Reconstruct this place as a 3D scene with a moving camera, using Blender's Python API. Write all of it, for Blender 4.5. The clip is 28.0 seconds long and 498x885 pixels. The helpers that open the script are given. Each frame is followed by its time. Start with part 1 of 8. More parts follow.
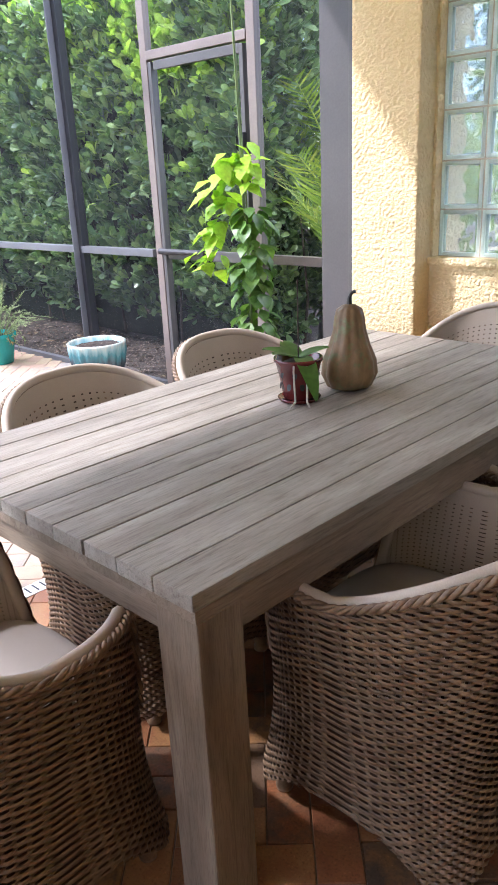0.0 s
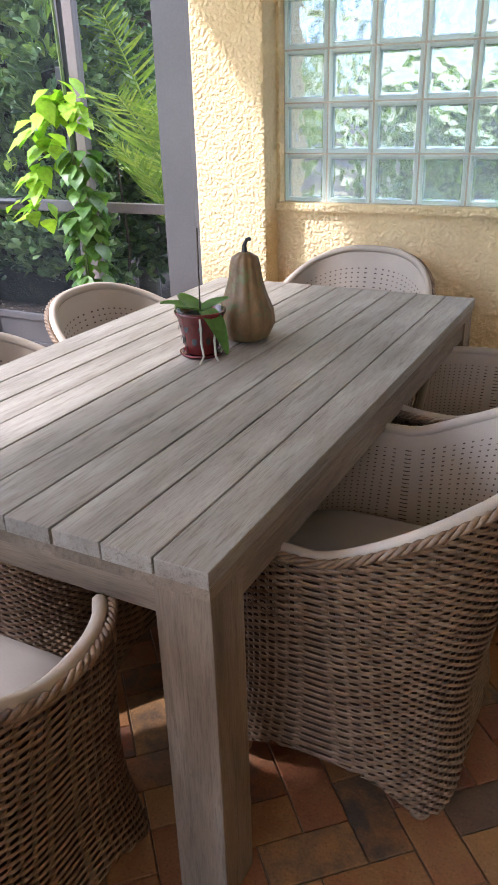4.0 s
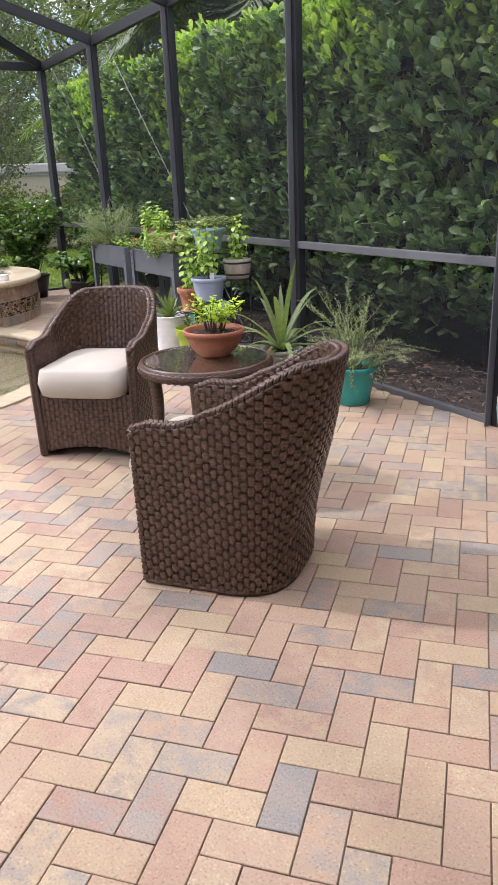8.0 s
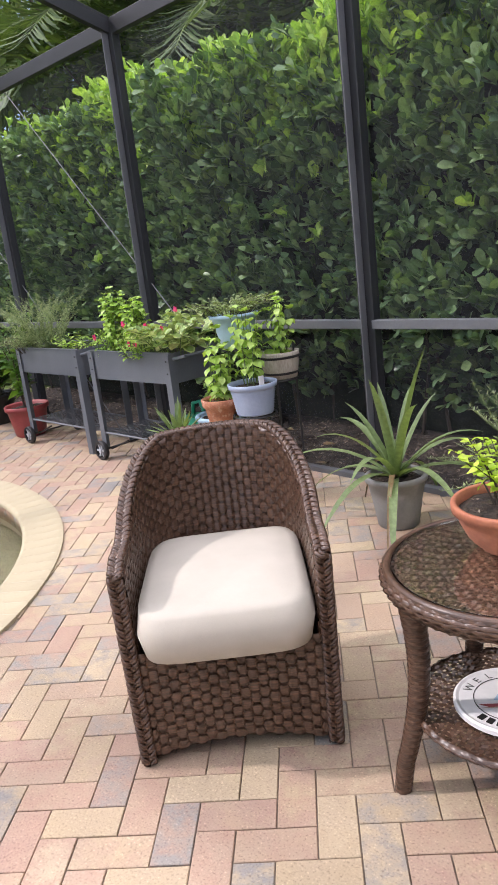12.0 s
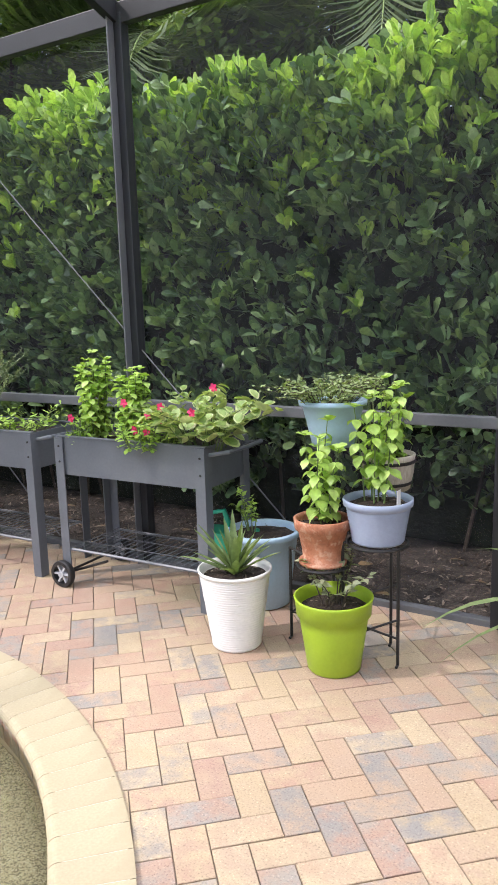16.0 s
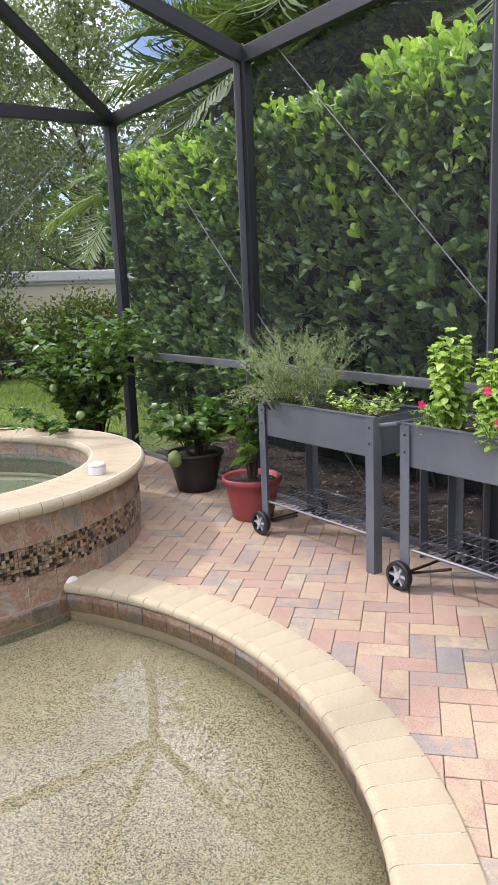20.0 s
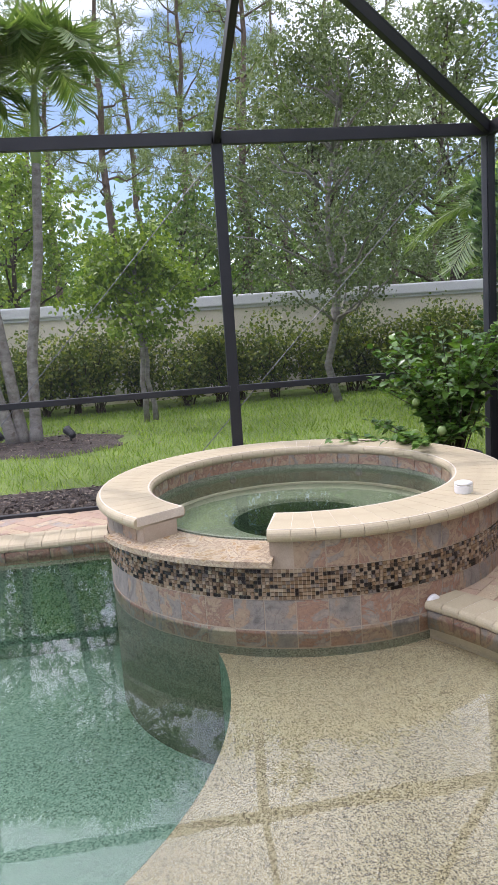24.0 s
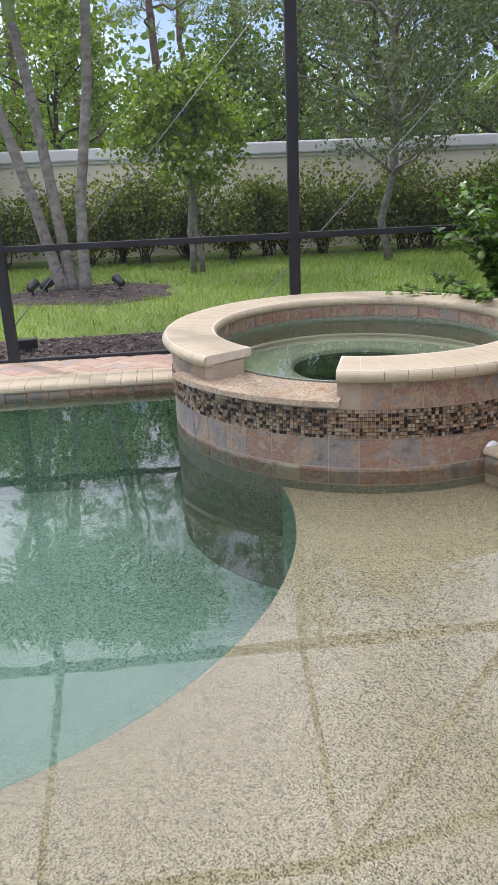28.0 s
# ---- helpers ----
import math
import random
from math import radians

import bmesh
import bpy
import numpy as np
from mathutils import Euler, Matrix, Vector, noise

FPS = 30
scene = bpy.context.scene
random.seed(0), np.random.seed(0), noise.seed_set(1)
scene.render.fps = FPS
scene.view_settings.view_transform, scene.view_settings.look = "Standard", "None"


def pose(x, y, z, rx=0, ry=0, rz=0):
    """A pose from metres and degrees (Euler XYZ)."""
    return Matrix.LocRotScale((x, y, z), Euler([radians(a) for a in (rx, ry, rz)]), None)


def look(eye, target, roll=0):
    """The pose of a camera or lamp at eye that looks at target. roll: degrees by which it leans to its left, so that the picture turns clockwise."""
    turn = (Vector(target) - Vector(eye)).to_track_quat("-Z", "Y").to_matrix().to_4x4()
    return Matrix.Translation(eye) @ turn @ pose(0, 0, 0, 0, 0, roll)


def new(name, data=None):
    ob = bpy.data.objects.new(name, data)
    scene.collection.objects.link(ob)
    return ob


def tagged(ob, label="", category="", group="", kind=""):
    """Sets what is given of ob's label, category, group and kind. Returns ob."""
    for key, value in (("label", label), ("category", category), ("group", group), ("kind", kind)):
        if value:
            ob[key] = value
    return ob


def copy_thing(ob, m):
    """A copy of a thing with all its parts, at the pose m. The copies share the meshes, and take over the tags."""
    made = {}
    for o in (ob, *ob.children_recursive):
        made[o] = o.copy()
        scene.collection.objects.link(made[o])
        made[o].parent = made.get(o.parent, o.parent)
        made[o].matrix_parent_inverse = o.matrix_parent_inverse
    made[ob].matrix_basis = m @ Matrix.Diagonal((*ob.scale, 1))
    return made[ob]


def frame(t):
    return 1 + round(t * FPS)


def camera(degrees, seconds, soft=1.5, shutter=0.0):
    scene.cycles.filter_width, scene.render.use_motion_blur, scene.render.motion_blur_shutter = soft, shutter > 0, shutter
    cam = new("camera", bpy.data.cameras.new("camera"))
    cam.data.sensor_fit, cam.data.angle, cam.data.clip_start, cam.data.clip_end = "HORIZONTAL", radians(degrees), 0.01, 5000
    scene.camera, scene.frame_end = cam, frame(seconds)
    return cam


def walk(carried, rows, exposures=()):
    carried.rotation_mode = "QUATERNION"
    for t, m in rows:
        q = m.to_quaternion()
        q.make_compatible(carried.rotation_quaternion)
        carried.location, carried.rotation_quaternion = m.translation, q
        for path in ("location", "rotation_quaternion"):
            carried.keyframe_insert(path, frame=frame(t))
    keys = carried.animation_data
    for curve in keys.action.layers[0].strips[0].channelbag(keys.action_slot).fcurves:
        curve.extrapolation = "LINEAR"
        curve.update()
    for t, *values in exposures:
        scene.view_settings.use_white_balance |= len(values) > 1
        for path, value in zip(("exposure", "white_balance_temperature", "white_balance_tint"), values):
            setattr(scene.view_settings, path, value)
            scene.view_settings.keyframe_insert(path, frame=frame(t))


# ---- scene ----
cam = camera(37.07, 28.0, soft=1.0)
ROWS = [
    (0, -0.0002, 0.0056, 1.3835, 44.673, -19.901, -2.802),
    (0.5, -0.1280, -0.1035, 1.3543, 34.122, -22.160, -2.021),
    (1, -0.1776, -0.3178, 1.3705, 25.734, -23.570, -1.723),
    (1.5, -0.2136, -0.4299, 1.3773, 25.674, -23.848, -1.822),
    (2, -0.1974, -0.4481, 1.3741, 26.092, -24.024, -1.856),
    (2.5, -0.1764, -0.3710, 1.3765, 26.136, -24.076, -1.604),
    (4.5, -0.3934, -0.0475, 1.3930, 30.393, -24.189, -1.647),
    (5, -0.5160, 0.0606, 1.4090, 37.678, -23.217, -1.949),
    (5.5, -0.6657, 0.2022, 1.4219, 45.828, -22.873, -2.504),
    (6, -0.8413, 0.1947, 1.4113, 51.753, -22.679, -2.519),
    (6.5, -1.1200, 0.0960, 1.4249, 56.430, -21.625, -2.549),
    (7, -1.4537, 0.0621, 1.4000, 60.135, -20.273, -2.407),
    (7.5, -1.7597, 0.0227, 1.3911, 61.531, -19.917, -2.369),
    (8, -2.0286, 0.0092, 1.3867, 60.296, -19.480, -2.432),
    (8.5, -2.3170, 0.0484, 1.3858, 59.187, -19.158, -3.057),
    (9, -2.5810, 0.0959, 1.3716, 57.189, -19.039, -3.678),
    (9.5, -2.8578, 0.1254, 1.3863, 54.993, -19.338, -4.072),
    (10, -3.1590, 0.1603, 1.3672, 53.754, -19.383, -4.176),
    (10.5, -3.4681, 0.1802, 1.3791, 52.756, -19.030, -4.685),
    (11, -3.7414, 0.1118, 1.3981, 51.549, -17.733, -5.948),
    (11.5, -4.0087, 0.0493, 1.4041, 50.532, -16.056, -6.841),
    (13.5, -5.1276, -0.0229, 1.4308, 37.067, -11.973, -3.795),
    (14, -5.3835, -0.0334, 1.4432, 32.803, -10.637, -2.951),
    (14.5, -5.5940, -0.0614, 1.4718, 29.775, -9.937, -2.301),
    (15, -5.8000, -0.0320, 1.4602, 28.774, -9.305, -2.300),
    (15.5, -6.0112, 0.0398, 1.4546, 29.759, -9.402, -1.860),
    (16, -6.1520, 0.0699, 1.4235, 31.656, -10.370, -1.713),
    (16.5, -6.3077, 0.0903, 1.4070, 34.483, -11.559, -2.785),
    (17, -6.4363, 0.1465, 1.4110, 37.436, -12.336, -3.860),
    (17.5, -6.5213, 0.2675, 1.4096, 40.515, -12.790, -4.399),
    (18, -6.5488, 0.3160, 1.4152, 43.751, -12.833, -4.200),
    (18.5, -6.5634, 0.2732, 1.4185, 46.898, -12.736, -3.352),
    (19, -6.5774, 0.2529, 1.4246, 50.429, -12.351, -2.619),
    (19.5, -6.5947, 0.2499, 1.4304, 53.546, -11.936, -2.477),
    (20, -6.6004, 0.2629, 1.4345, 55.490, -11.652, -2.414),
    (20.5, -6.6068, 0.2719, 1.4414, 56.766, -11.252, -2.418),
    (22.5, -6.6323, 0.1843, 1.4740, 66.332, -10.564, -3.104),
    (23, -6.6430, 0.1744, 1.4718, 71.262, -10.301, -3.684),
    (23.5, -6.6529, 0.1753, 1.4757, 76.720, -9.753, -3.934),
    (24, -6.6680, 0.1334, 1.4769, 81.642, -9.453, -3.939),
    (24.5, -6.6573, 0.0877, 1.4784, 85.127, -9.496, -3.582),
    (25, -6.6436, 0.0346, 1.4785, 87.012, -9.587, -3.013),
    (25.5, -6.6306, 0.0093, 1.4748, 87.607, -10.144, -2.352),
    (26, -6.6184, -0.0145, 1.4634, 86.989, -11.723, -2.190),
    (26.5, -6.5901, -0.0400, 1.4376, 85.931, -13.638, -2.446),
    (27, -6.5691, -0.0580, 1.4329, 84.708, -15.438, -2.799),
    (27.5, -6.5628, -0.0565, 1.4151, 84.015, -17.288, -2.685),
    (28, -6.5703, -0.0773, 1.3981, 84.762, -19.828, -2.423),
]
walk(cam, [(t, pose(x, y, z, 90 + pitch, 0, yaw) @ pose(0, 0, 0, 0, 0, roll)) for t, x, y, z, yaw, pitch, roll in ROWS],
     exposures=[(0.0, 1.56, 5700, 23), (2.2, 1.68, 5700, 25), (5.0, 1.42, 5650, 22), (6.2, 1.1, 6000, 22), (7.3, 0.32, 6300, 23), (9.0, 0.26, 6250, 25), (11.0, 0.28, 6250, 24), (13.5, 0.3, 6300, 20), (15.0, 0.38, 6300, 18), (16.5, 0.4, 6300, 20), (18.0, 0.3, 6250, 24), (20.5, 0.3, 6200, 25), (23.5, 0.2, 6050, 25), (25.0, 0.08, 6050, 24), (28.0, 0.05, 6050, 25)])

# ---- light ----
SUN_WAY = Vector((0.625, 0.56, -0.86)).normalized()
world = bpy.data.worlds.new("sky")
scene.world = world
world.use_nodes = True
wn, wl = world.node_tree.nodes, world.node_tree.links
wn.clear()
w_out = wn.new("ShaderNodeOutputWorld")
w_bg = wn.new("ShaderNodeBackground")
w_sky = wn.new("ShaderNodeTexSky")
w_sky.sky_type = "NISHITA"
w_sky.sun_disc = False
w_sky.sun_elevation = math.asin(-SUN_WAY.z)
w_sky.sun_rotation = math.atan2(-SUN_WAY.x, -SUN_WAY.y)
w_sky.air_density, w_sky.dust_density, w_sky.ozone_density = 1.0, 0.4, 1.6
w_map = wn.new("ShaderNodeMapping")
w_map.inputs["Scale"].default_value = (1.0, 1.0, 2.6)
w_co = wn.new("ShaderNodeTexCoord")
w_noise = wn.new("ShaderNodeTexNoise")
w_noise.inputs["Scale"].default_value = 2.3
w_noise.inputs["Detail"].default_value = 7
w_noise.inputs["Roughness"].default_value = 0.58
w_ramp = wn.new("ShaderNodeValToRGB")
w_ramp.color_ramp.elements[0].position = 0.38
w_ramp.color_ramp.elements[1].position = 0.62
w_mix = wn.new("ShaderNodeMix")
w_mix.data_type = "RGBA"
w_mix.inputs["B"].default_value = (19.0, 19.5, 20.0, 1)
wl.new(w_co.outputs["Generated"], w_map.inputs["Vector"])
wl.new(w_map.outputs["Vector"], w_noise.inputs["Vector"])
w_sep = wn.new("ShaderNodeSeparateXYZ")
w_lift = wn.new("ShaderNodeMath")
w_lift.operation = "MULTIPLY_ADD"
w_lift.inputs[1].default_value, w_lift.inputs[2].default_value = 0.48, -0.215
w_add = wn.new("ShaderNodeMath")
wl.new(w_co.outputs["Generated"], w_sep.inputs["Vector"])
wl.new(w_sep.outputs["Z"], w_lift.inputs[0])
wl.new(w_lift.outputs[0], w_add.inputs[0])
wl.new(w_noise.outputs["Fac"], w_add.inputs[1])
wl.new(w_add.outputs[0], w_ramp.inputs["Fac"])
wl.new(w_ramp.outputs["Color"], w_mix.inputs["Factor"])
wl.new(w_sky.outputs["Color"], w_mix.inputs["A"])
wl.new(w_mix.outputs["Result"], w_bg.inputs["Color"])
w_bg.inputs["Strength"].default_value = 0.15
wl.new(w_bg.outputs["Background"], w_out.inputs["Surface"])
sun_data = bpy.data.lights.new("sun", "SUN")
sun_data.energy, sun_data.angle, sun_data.color = 2.7, radians(2.5), (1.0, 0.95, 0.87)
sun = new("sun", sun_data)
sun.matrix_world = look((0, 0, 20), Vector((0, 0, 20)) + SUN_WAY)

# ---- materials ----


def node_mat(name):
    m = bpy.data.materials.new(name)
    m.use_nodes = True
    n = m.node_tree.nodes
    return m, n, m.node_tree.links, n["Principled BSDF"]


def ramp(n, stops):
    r = n.new("ShaderNodeValToRGB")
    el = r.color_ramp.elements
    while len(el) < len(stops):
        el.new(0.5)
    for e, (p, c) in zip(el, stops):
        e.position, e.color = p, (*c, 1)
    return r


def noise_tex(n, links, scale, detail=4, coord=None, stretch=None, rough=0.55):
    t = n.new("ShaderNodeTexNoise")
    t.inputs["Scale"].default_value, t.inputs["Detail"].default_value = scale, detail
    t.inputs["Roughness"].default_value = rough
    if coord is None:
        coord = n.new("ShaderNodeTexCoord").outputs["Object"]
    if stretch:
        mp = n.new("ShaderNodeMapping")
        mp.inputs["Scale"].default_value = stretch
        links.new(coord, mp.inputs["Vector"])
        coord = mp.outputs["Vector"]
    links.new(coord, t.inputs["Vector"])
    return t


def add_bump(n, links, b, height, strength=0.3, distance=0.01):
    bp = n.new("ShaderNodeBump")
    bp.inputs["Strength"].default_value, bp.inputs["Distance"].default_value = strength, distance
    links.new(height, bp.inputs["Height"])
    links.new(bp.outputs["Normal"], b.inputs["Normal"])
    return bp


def blend(n, links, a, b, fac, mode="MIX"):
    """A colour mix; a, b, fac: sockets or values."""
    m = n.new("ShaderNodeMix")
    m.data_type, m.blend_type = "RGBA", mode
    for key, v in (("A", a), ("B", b), ("Factor", fac)):
        if isinstance(v, bpy.types.NodeSocket):
            links.new(v, m.inputs[key])
        else:
            m.inputs[key].default_value = (*v, 1) if isinstance(v, tuple) else v
    return m.outputs["Result"]


def surface(name, c1, c2, rough=0.6, big=3.0, fine=60.0, fine_amount=0.25, bump=0.15, bump_d=0.004, metal=0.0, stretch=None, stain=None, rand=0.0, spec=0.5):
    """Two-scale varied surface: large drift from c1 to c2, fine grain, bump."""
    m, n, links, b = node_mat(name)
    t1 = noise_tex(n, links, big, 4, stretch=stretch)
    t2 = noise_tex(n, links, fine, 3, stretch=stretch)
    r1 = ramp(n, [(0.32, c1), (0.68, c2)])
    links.new(t1.outputs["Fac"], r1.inputs["Fac"])
    r2 = ramp(n, [(0.3, (1 - fine_amount,) * 3), (0.7, (1 + 0 * fine_amount,) * 3)])
    links.new(t2.outputs["Fac"], r2.inputs["Fac"])
    col = blend(n, links, r1.outputs["Color"], r2.outputs["Color"], 1.0, "MULTIPLY")
    if stain:
        t3 = noise_tex(n, links, big * 2.3, 6)
        r3 = ramp(n, [(0.52, (0, 0, 0)), (0.66, (1, 1, 1))])
        links.new(t3.outputs["Fac"], r3.inputs["Fac"])
        col = blend(n, links, col, stain, r3.outputs["Color"])
    if rand:
        oi = n.new("ShaderNodeObjectInfo")
        hv = n.new("ShaderNodeHueSaturation")
        mr = n.new("ShaderNodeMapRange")
        mr.inputs["To Min"].default_value, mr.inputs["To Max"].default_value = 1 - rand, 1 + rand
        links.new(oi.outputs["Random"], mr.inputs["Value"])
        links.new(mr.outputs["Result"], hv.inputs["Value"])
        links.new(col, hv.inputs["Color"])
        col = hv.outputs["Color"]
    links.new(col, b.inputs["Base Color"])
    b.inputs["Roughness"].default_value, b.inputs["Metallic"].default_value = rough, metal
    b.inputs["Specular IOR Level"].default_value = spec
    if bump:
        add_bump(n, links, b, t2.outputs["Fac"], bump, bump_d)
    return m


def leaf_mat(name, dark, mid, light, rough=0.4, back=0.25, spec=0.4):
    """Leaves that differ one by one; a little light passes through them."""
    m, n, links, b = node_mat(name)
    geo = n.new("ShaderNodeNewGeometry")
    r = ramp(n, [(0.0, dark), (0.55, mid), (1.0, light)])
    links.new(geo.outputs["Random Per Island"], r.inputs["Fac"])
    t = noise_tex(n, links, 45, 2)
    r2 = ramp(n, [(0.3, (0.75, 0.75, 0.75)), (0.7, (1.1, 1.1, 1.1))])
    links.new(t.outputs["Fac"], r2.inputs["Fac"])
    col = blend(n, links, r.outputs["Color"], r2.outputs["Color"], 1.0, "MULTIPLY")
    links.new(col, b.inputs["Base Color"])
    b.inputs["Roughness"].default_value = rough
    b.inputs["Specular IOR Level"].default_value = spec
    tr = n.new("ShaderNodeBsdfTranslucent")
    warm = blend(n, links, col, (1.5, 1.7, 0.5), 1.0, "MULTIPLY")
    links.new(warm, tr.inputs["Color"])
    mx = n.new("ShaderNodeMixShader")
    mx.inputs["Fac"].default_value = back
    links.new(b.outputs["BSDF"], mx.inputs[1])
    links.new(tr.outputs["BSDF"], mx.inputs[2])
    links.new(mx.outputs["Shader"], n["Material Output"].inputs["Surface"])
    return m


def paver_mat(name, stops, rough, wash):
    m, n, links, b = node_mat(name)
    oi = n.new("ShaderNodeObjectInfo")
    geo = n.new("ShaderNodeNewGeometry")
    r = ramp(n, stops)
    r.color_ramp.interpolation = "CONSTANT"
    add = n.new("ShaderNodeMath")
    add.operation = "ADD"
    links.new(oi.outputs["Random"], add.inputs[0])
    links.new(geo.outputs["Random Per Island"], add.inputs[1])
    fr = n.new("ShaderNodeMath")
    fr.operation = "FRACT"
    links.new(add.outputs[0], fr.inputs[0])
    links.new(fr.outputs[0], r.inputs["Fac"])
    pos = geo.outputs["Position"]
    t1 = noise_tex(n, links, 9, 5, pos)
    t2 = noise_tex(n, links, 160, 3, pos)
    t3 = noise_tex(n, links, 1.1, 4, pos)
    r1 = ramp(n, [(0.36, (0, 0, 0)), (0.66, (1, 1, 1))])
    links.new(t1.outputs["Fac"], r1.inputs["Fac"])
    r1b = n.new("ShaderNodeMath")
    r1b.operation = "MULTIPLY"
    links.new(r1.outputs["Color"], r1b.inputs[0])
    r1b.inputs[1].default_value = 0.4
    sh = n.new("ShaderNodeMath")
    sh.operation = "MULTIPLY_ADD"
    links.new(fr.outputs[0], sh.inputs[0])
    sh.inputs[1].default_value, sh.inputs[2].default_value = 7.31, 0.17
    fr2 = n.new("ShaderNodeMath")
    fr2.operation = "FRACT"
    links.new(sh.outputs[0], fr2.inputs[0])
    rb = ramp(n, stops)
    rb.color_ramp.interpolation = "CONSTANT"
    links.new(fr2.outputs[0], rb.inputs["Fac"])
    t4 = noise_tex(n, links, 13, 5, pos, rough=0.65)
    r4 = ramp(n, [(0.42, (0, 0, 0)), (0.62, (0.85, 0.85, 0.85))])
    links.new(t4.outputs["Fac"], r4.inputs["Fac"])
    two = blend(n, links, r.outputs["Color"], rb.outputs["Color"], r4.outputs["Color"])
    c = blend(n, links, two, wash, r1b.outputs[0])
    r2 = ramp(n, [(0.28, (0.62, 0.6, 0.6)), (0.45, (0.96, 0.96, 0.96)), (0.62, (1.0, 1.0, 1.0)), (0.72, (1.45, 1.42, 1.4))])
    links.new(t2.outputs["Fac"], r2.inputs["Fac"])
    c = blend(n, links, c, r2.outputs["Color"], 1.0, "MULTIPLY")
    r3 = ramp(n, [(0.3, (0.86, 0.85, 0.84)), (0.65, (1.05, 1.05, 1.05))])
    links.new(t3.outputs["Fac"], r3.inputs["Fac"])
    c = blend(n, links, c, r3.outputs["Color"], 1.0, "MULTIPLY")
    links.new(c, b.inputs["Base Color"])
    b.inputs["Roughness"].default_value = rough
    add_bump(n, links, b, t2.outputs["Fac"], 0.35, 0.003)
    return m


M = {}
M["paver"] = paver_mat("weathered_paver", [(0.0, (0.395, 0.259, 0.188)), (0.15, (0.432, 0.334, 0.211)), (0.31, (0.362, 0.235, 0.179)), (0.43, (0.461, 0.367, 0.24)), (0.57, (0.404, 0.291, 0.207)), (0.69, (0.249, 0.235, 0.216)), (0.79, (0.414, 0.296, 0.202)), (0.93, (0.291, 0.268, 0.235))], 0.85, (0.395, 0.31, 0.226))
# Pavers under the roof: less bleached, and darkened for the shade there
M["paver_in"] = paver_mat("roof_shade_paver", [(0.0, (0.297, 0.113, 0.0464)), (0.18, (0.368, 0.194, 0.0697)), (0.34, (0.238, 0.081, 0.04)), (0.48, (0.404, 0.216, 0.0789)), (0.60, (0.0891, 0.0734, 0.0557)), (0.74, (0.333, 0.135, 0.0557)), (0.86, (0.137, 0.0918, 0.0604)), (0.94, (0.356, 0.173, 0.065))], 0.34, (0.285, 0.162, 0.0743))
M["joint"] = surface("sand_joint", (0.225, 0.172, 0.125), (0.31, 0.247, 0.187), 0.95, 6, 220, 0.4, 0.4)
M["stucco"] = None
M["alu"] = surface("bronze_aluminium", (0.018, 0.019, 0.022), (0.027, 0.028, 0.032), 0.45, 2, 90, 0.12, 0.03, spec=0.45)
M["alu_light"] = surface("faded_bronze_aluminium", (0.17, 0.14, 0.125), (0.21, 0.175, 0.155), 0.42, 2, 90, 0.12, 0.03)
M["alu_grey"] = surface("grey_bronze_aluminium", (0.075, 0.072, 0.072), (0.095, 0.09, 0.09), 0.4, 2, 90, 0.12, 0.03)
M["rail"] = surface("sun_greyed_aluminium", (0.10, 0.104, 0.112), (0.135, 0.14, 0.15), 0.42, 2, 90, 0.12, 0.03)
M["white_plastic"] = surface("white_plastic", (0.72, 0.71, 0.68), (0.78, 0.77, 0.74), 0.45, 8, 120, 0.06, 0.05)
M["cream_stone"] = surface("cream_cast_stone", (0.42, 0.355, 0.225), (0.475, 0.41, 0.275), 0.7, 2.2, 130, 0.14, 0.25, 0.002, stain=(0.37, 0.31, 0.20), rand=0.035)
M["grout"] = surface("pale_grout", (0.60, 0.53, 0.42), (0.68, 0.61, 0.50), 0.9, 9, 150, 0.2, 0.2)
M["ceiling"] = surface("white_ceiling_paint", (0.72, 0.68, 0.60), (0.78, 0.74, 0.66), 0.8, 2, 80, 0.06, 0.1)
M["mulch"] = surface("mulch_ground", (0.05, 0.038, 0.03), (0.135, 0.105, 0.085), 0.95, 9, 70, 0.6, 0.9, 0.02)
M["lawn"] = surface("lawn_soil", (0.15, 0.23, 0.04), (0.22, 0.31, 0.06), 0.95, 0.6, 60, 0.5, 0.6, 0.02)
M["grass"] = leaf_mat("grass_blade", (0.13, 0.22, 0.02), (0.205, 0.315, 0.03), (0.325, 0.41, 0.06), 0.6, 0.3)
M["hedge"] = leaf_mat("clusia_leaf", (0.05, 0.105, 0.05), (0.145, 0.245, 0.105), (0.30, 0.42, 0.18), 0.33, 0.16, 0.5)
# Young leaf colour, raised further to paint sunlight on the hedge top
M["hedge_top"] = leaf_mat("sunlit_young_clusia_leaf", (0.20, 0.34, 0.075), (0.35, 0.51, 0.115), (0.52, 0.67, 0.20), 0.36, 0.3)
M["twig"] = surface("twig_bark", (0.06, 0.045, 0.033), (0.11, 0.085, 0.062), 0.9, 12, 120, 0.4, 0.4)
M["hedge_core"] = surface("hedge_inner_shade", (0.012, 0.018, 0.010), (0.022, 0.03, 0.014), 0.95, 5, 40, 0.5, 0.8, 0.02)


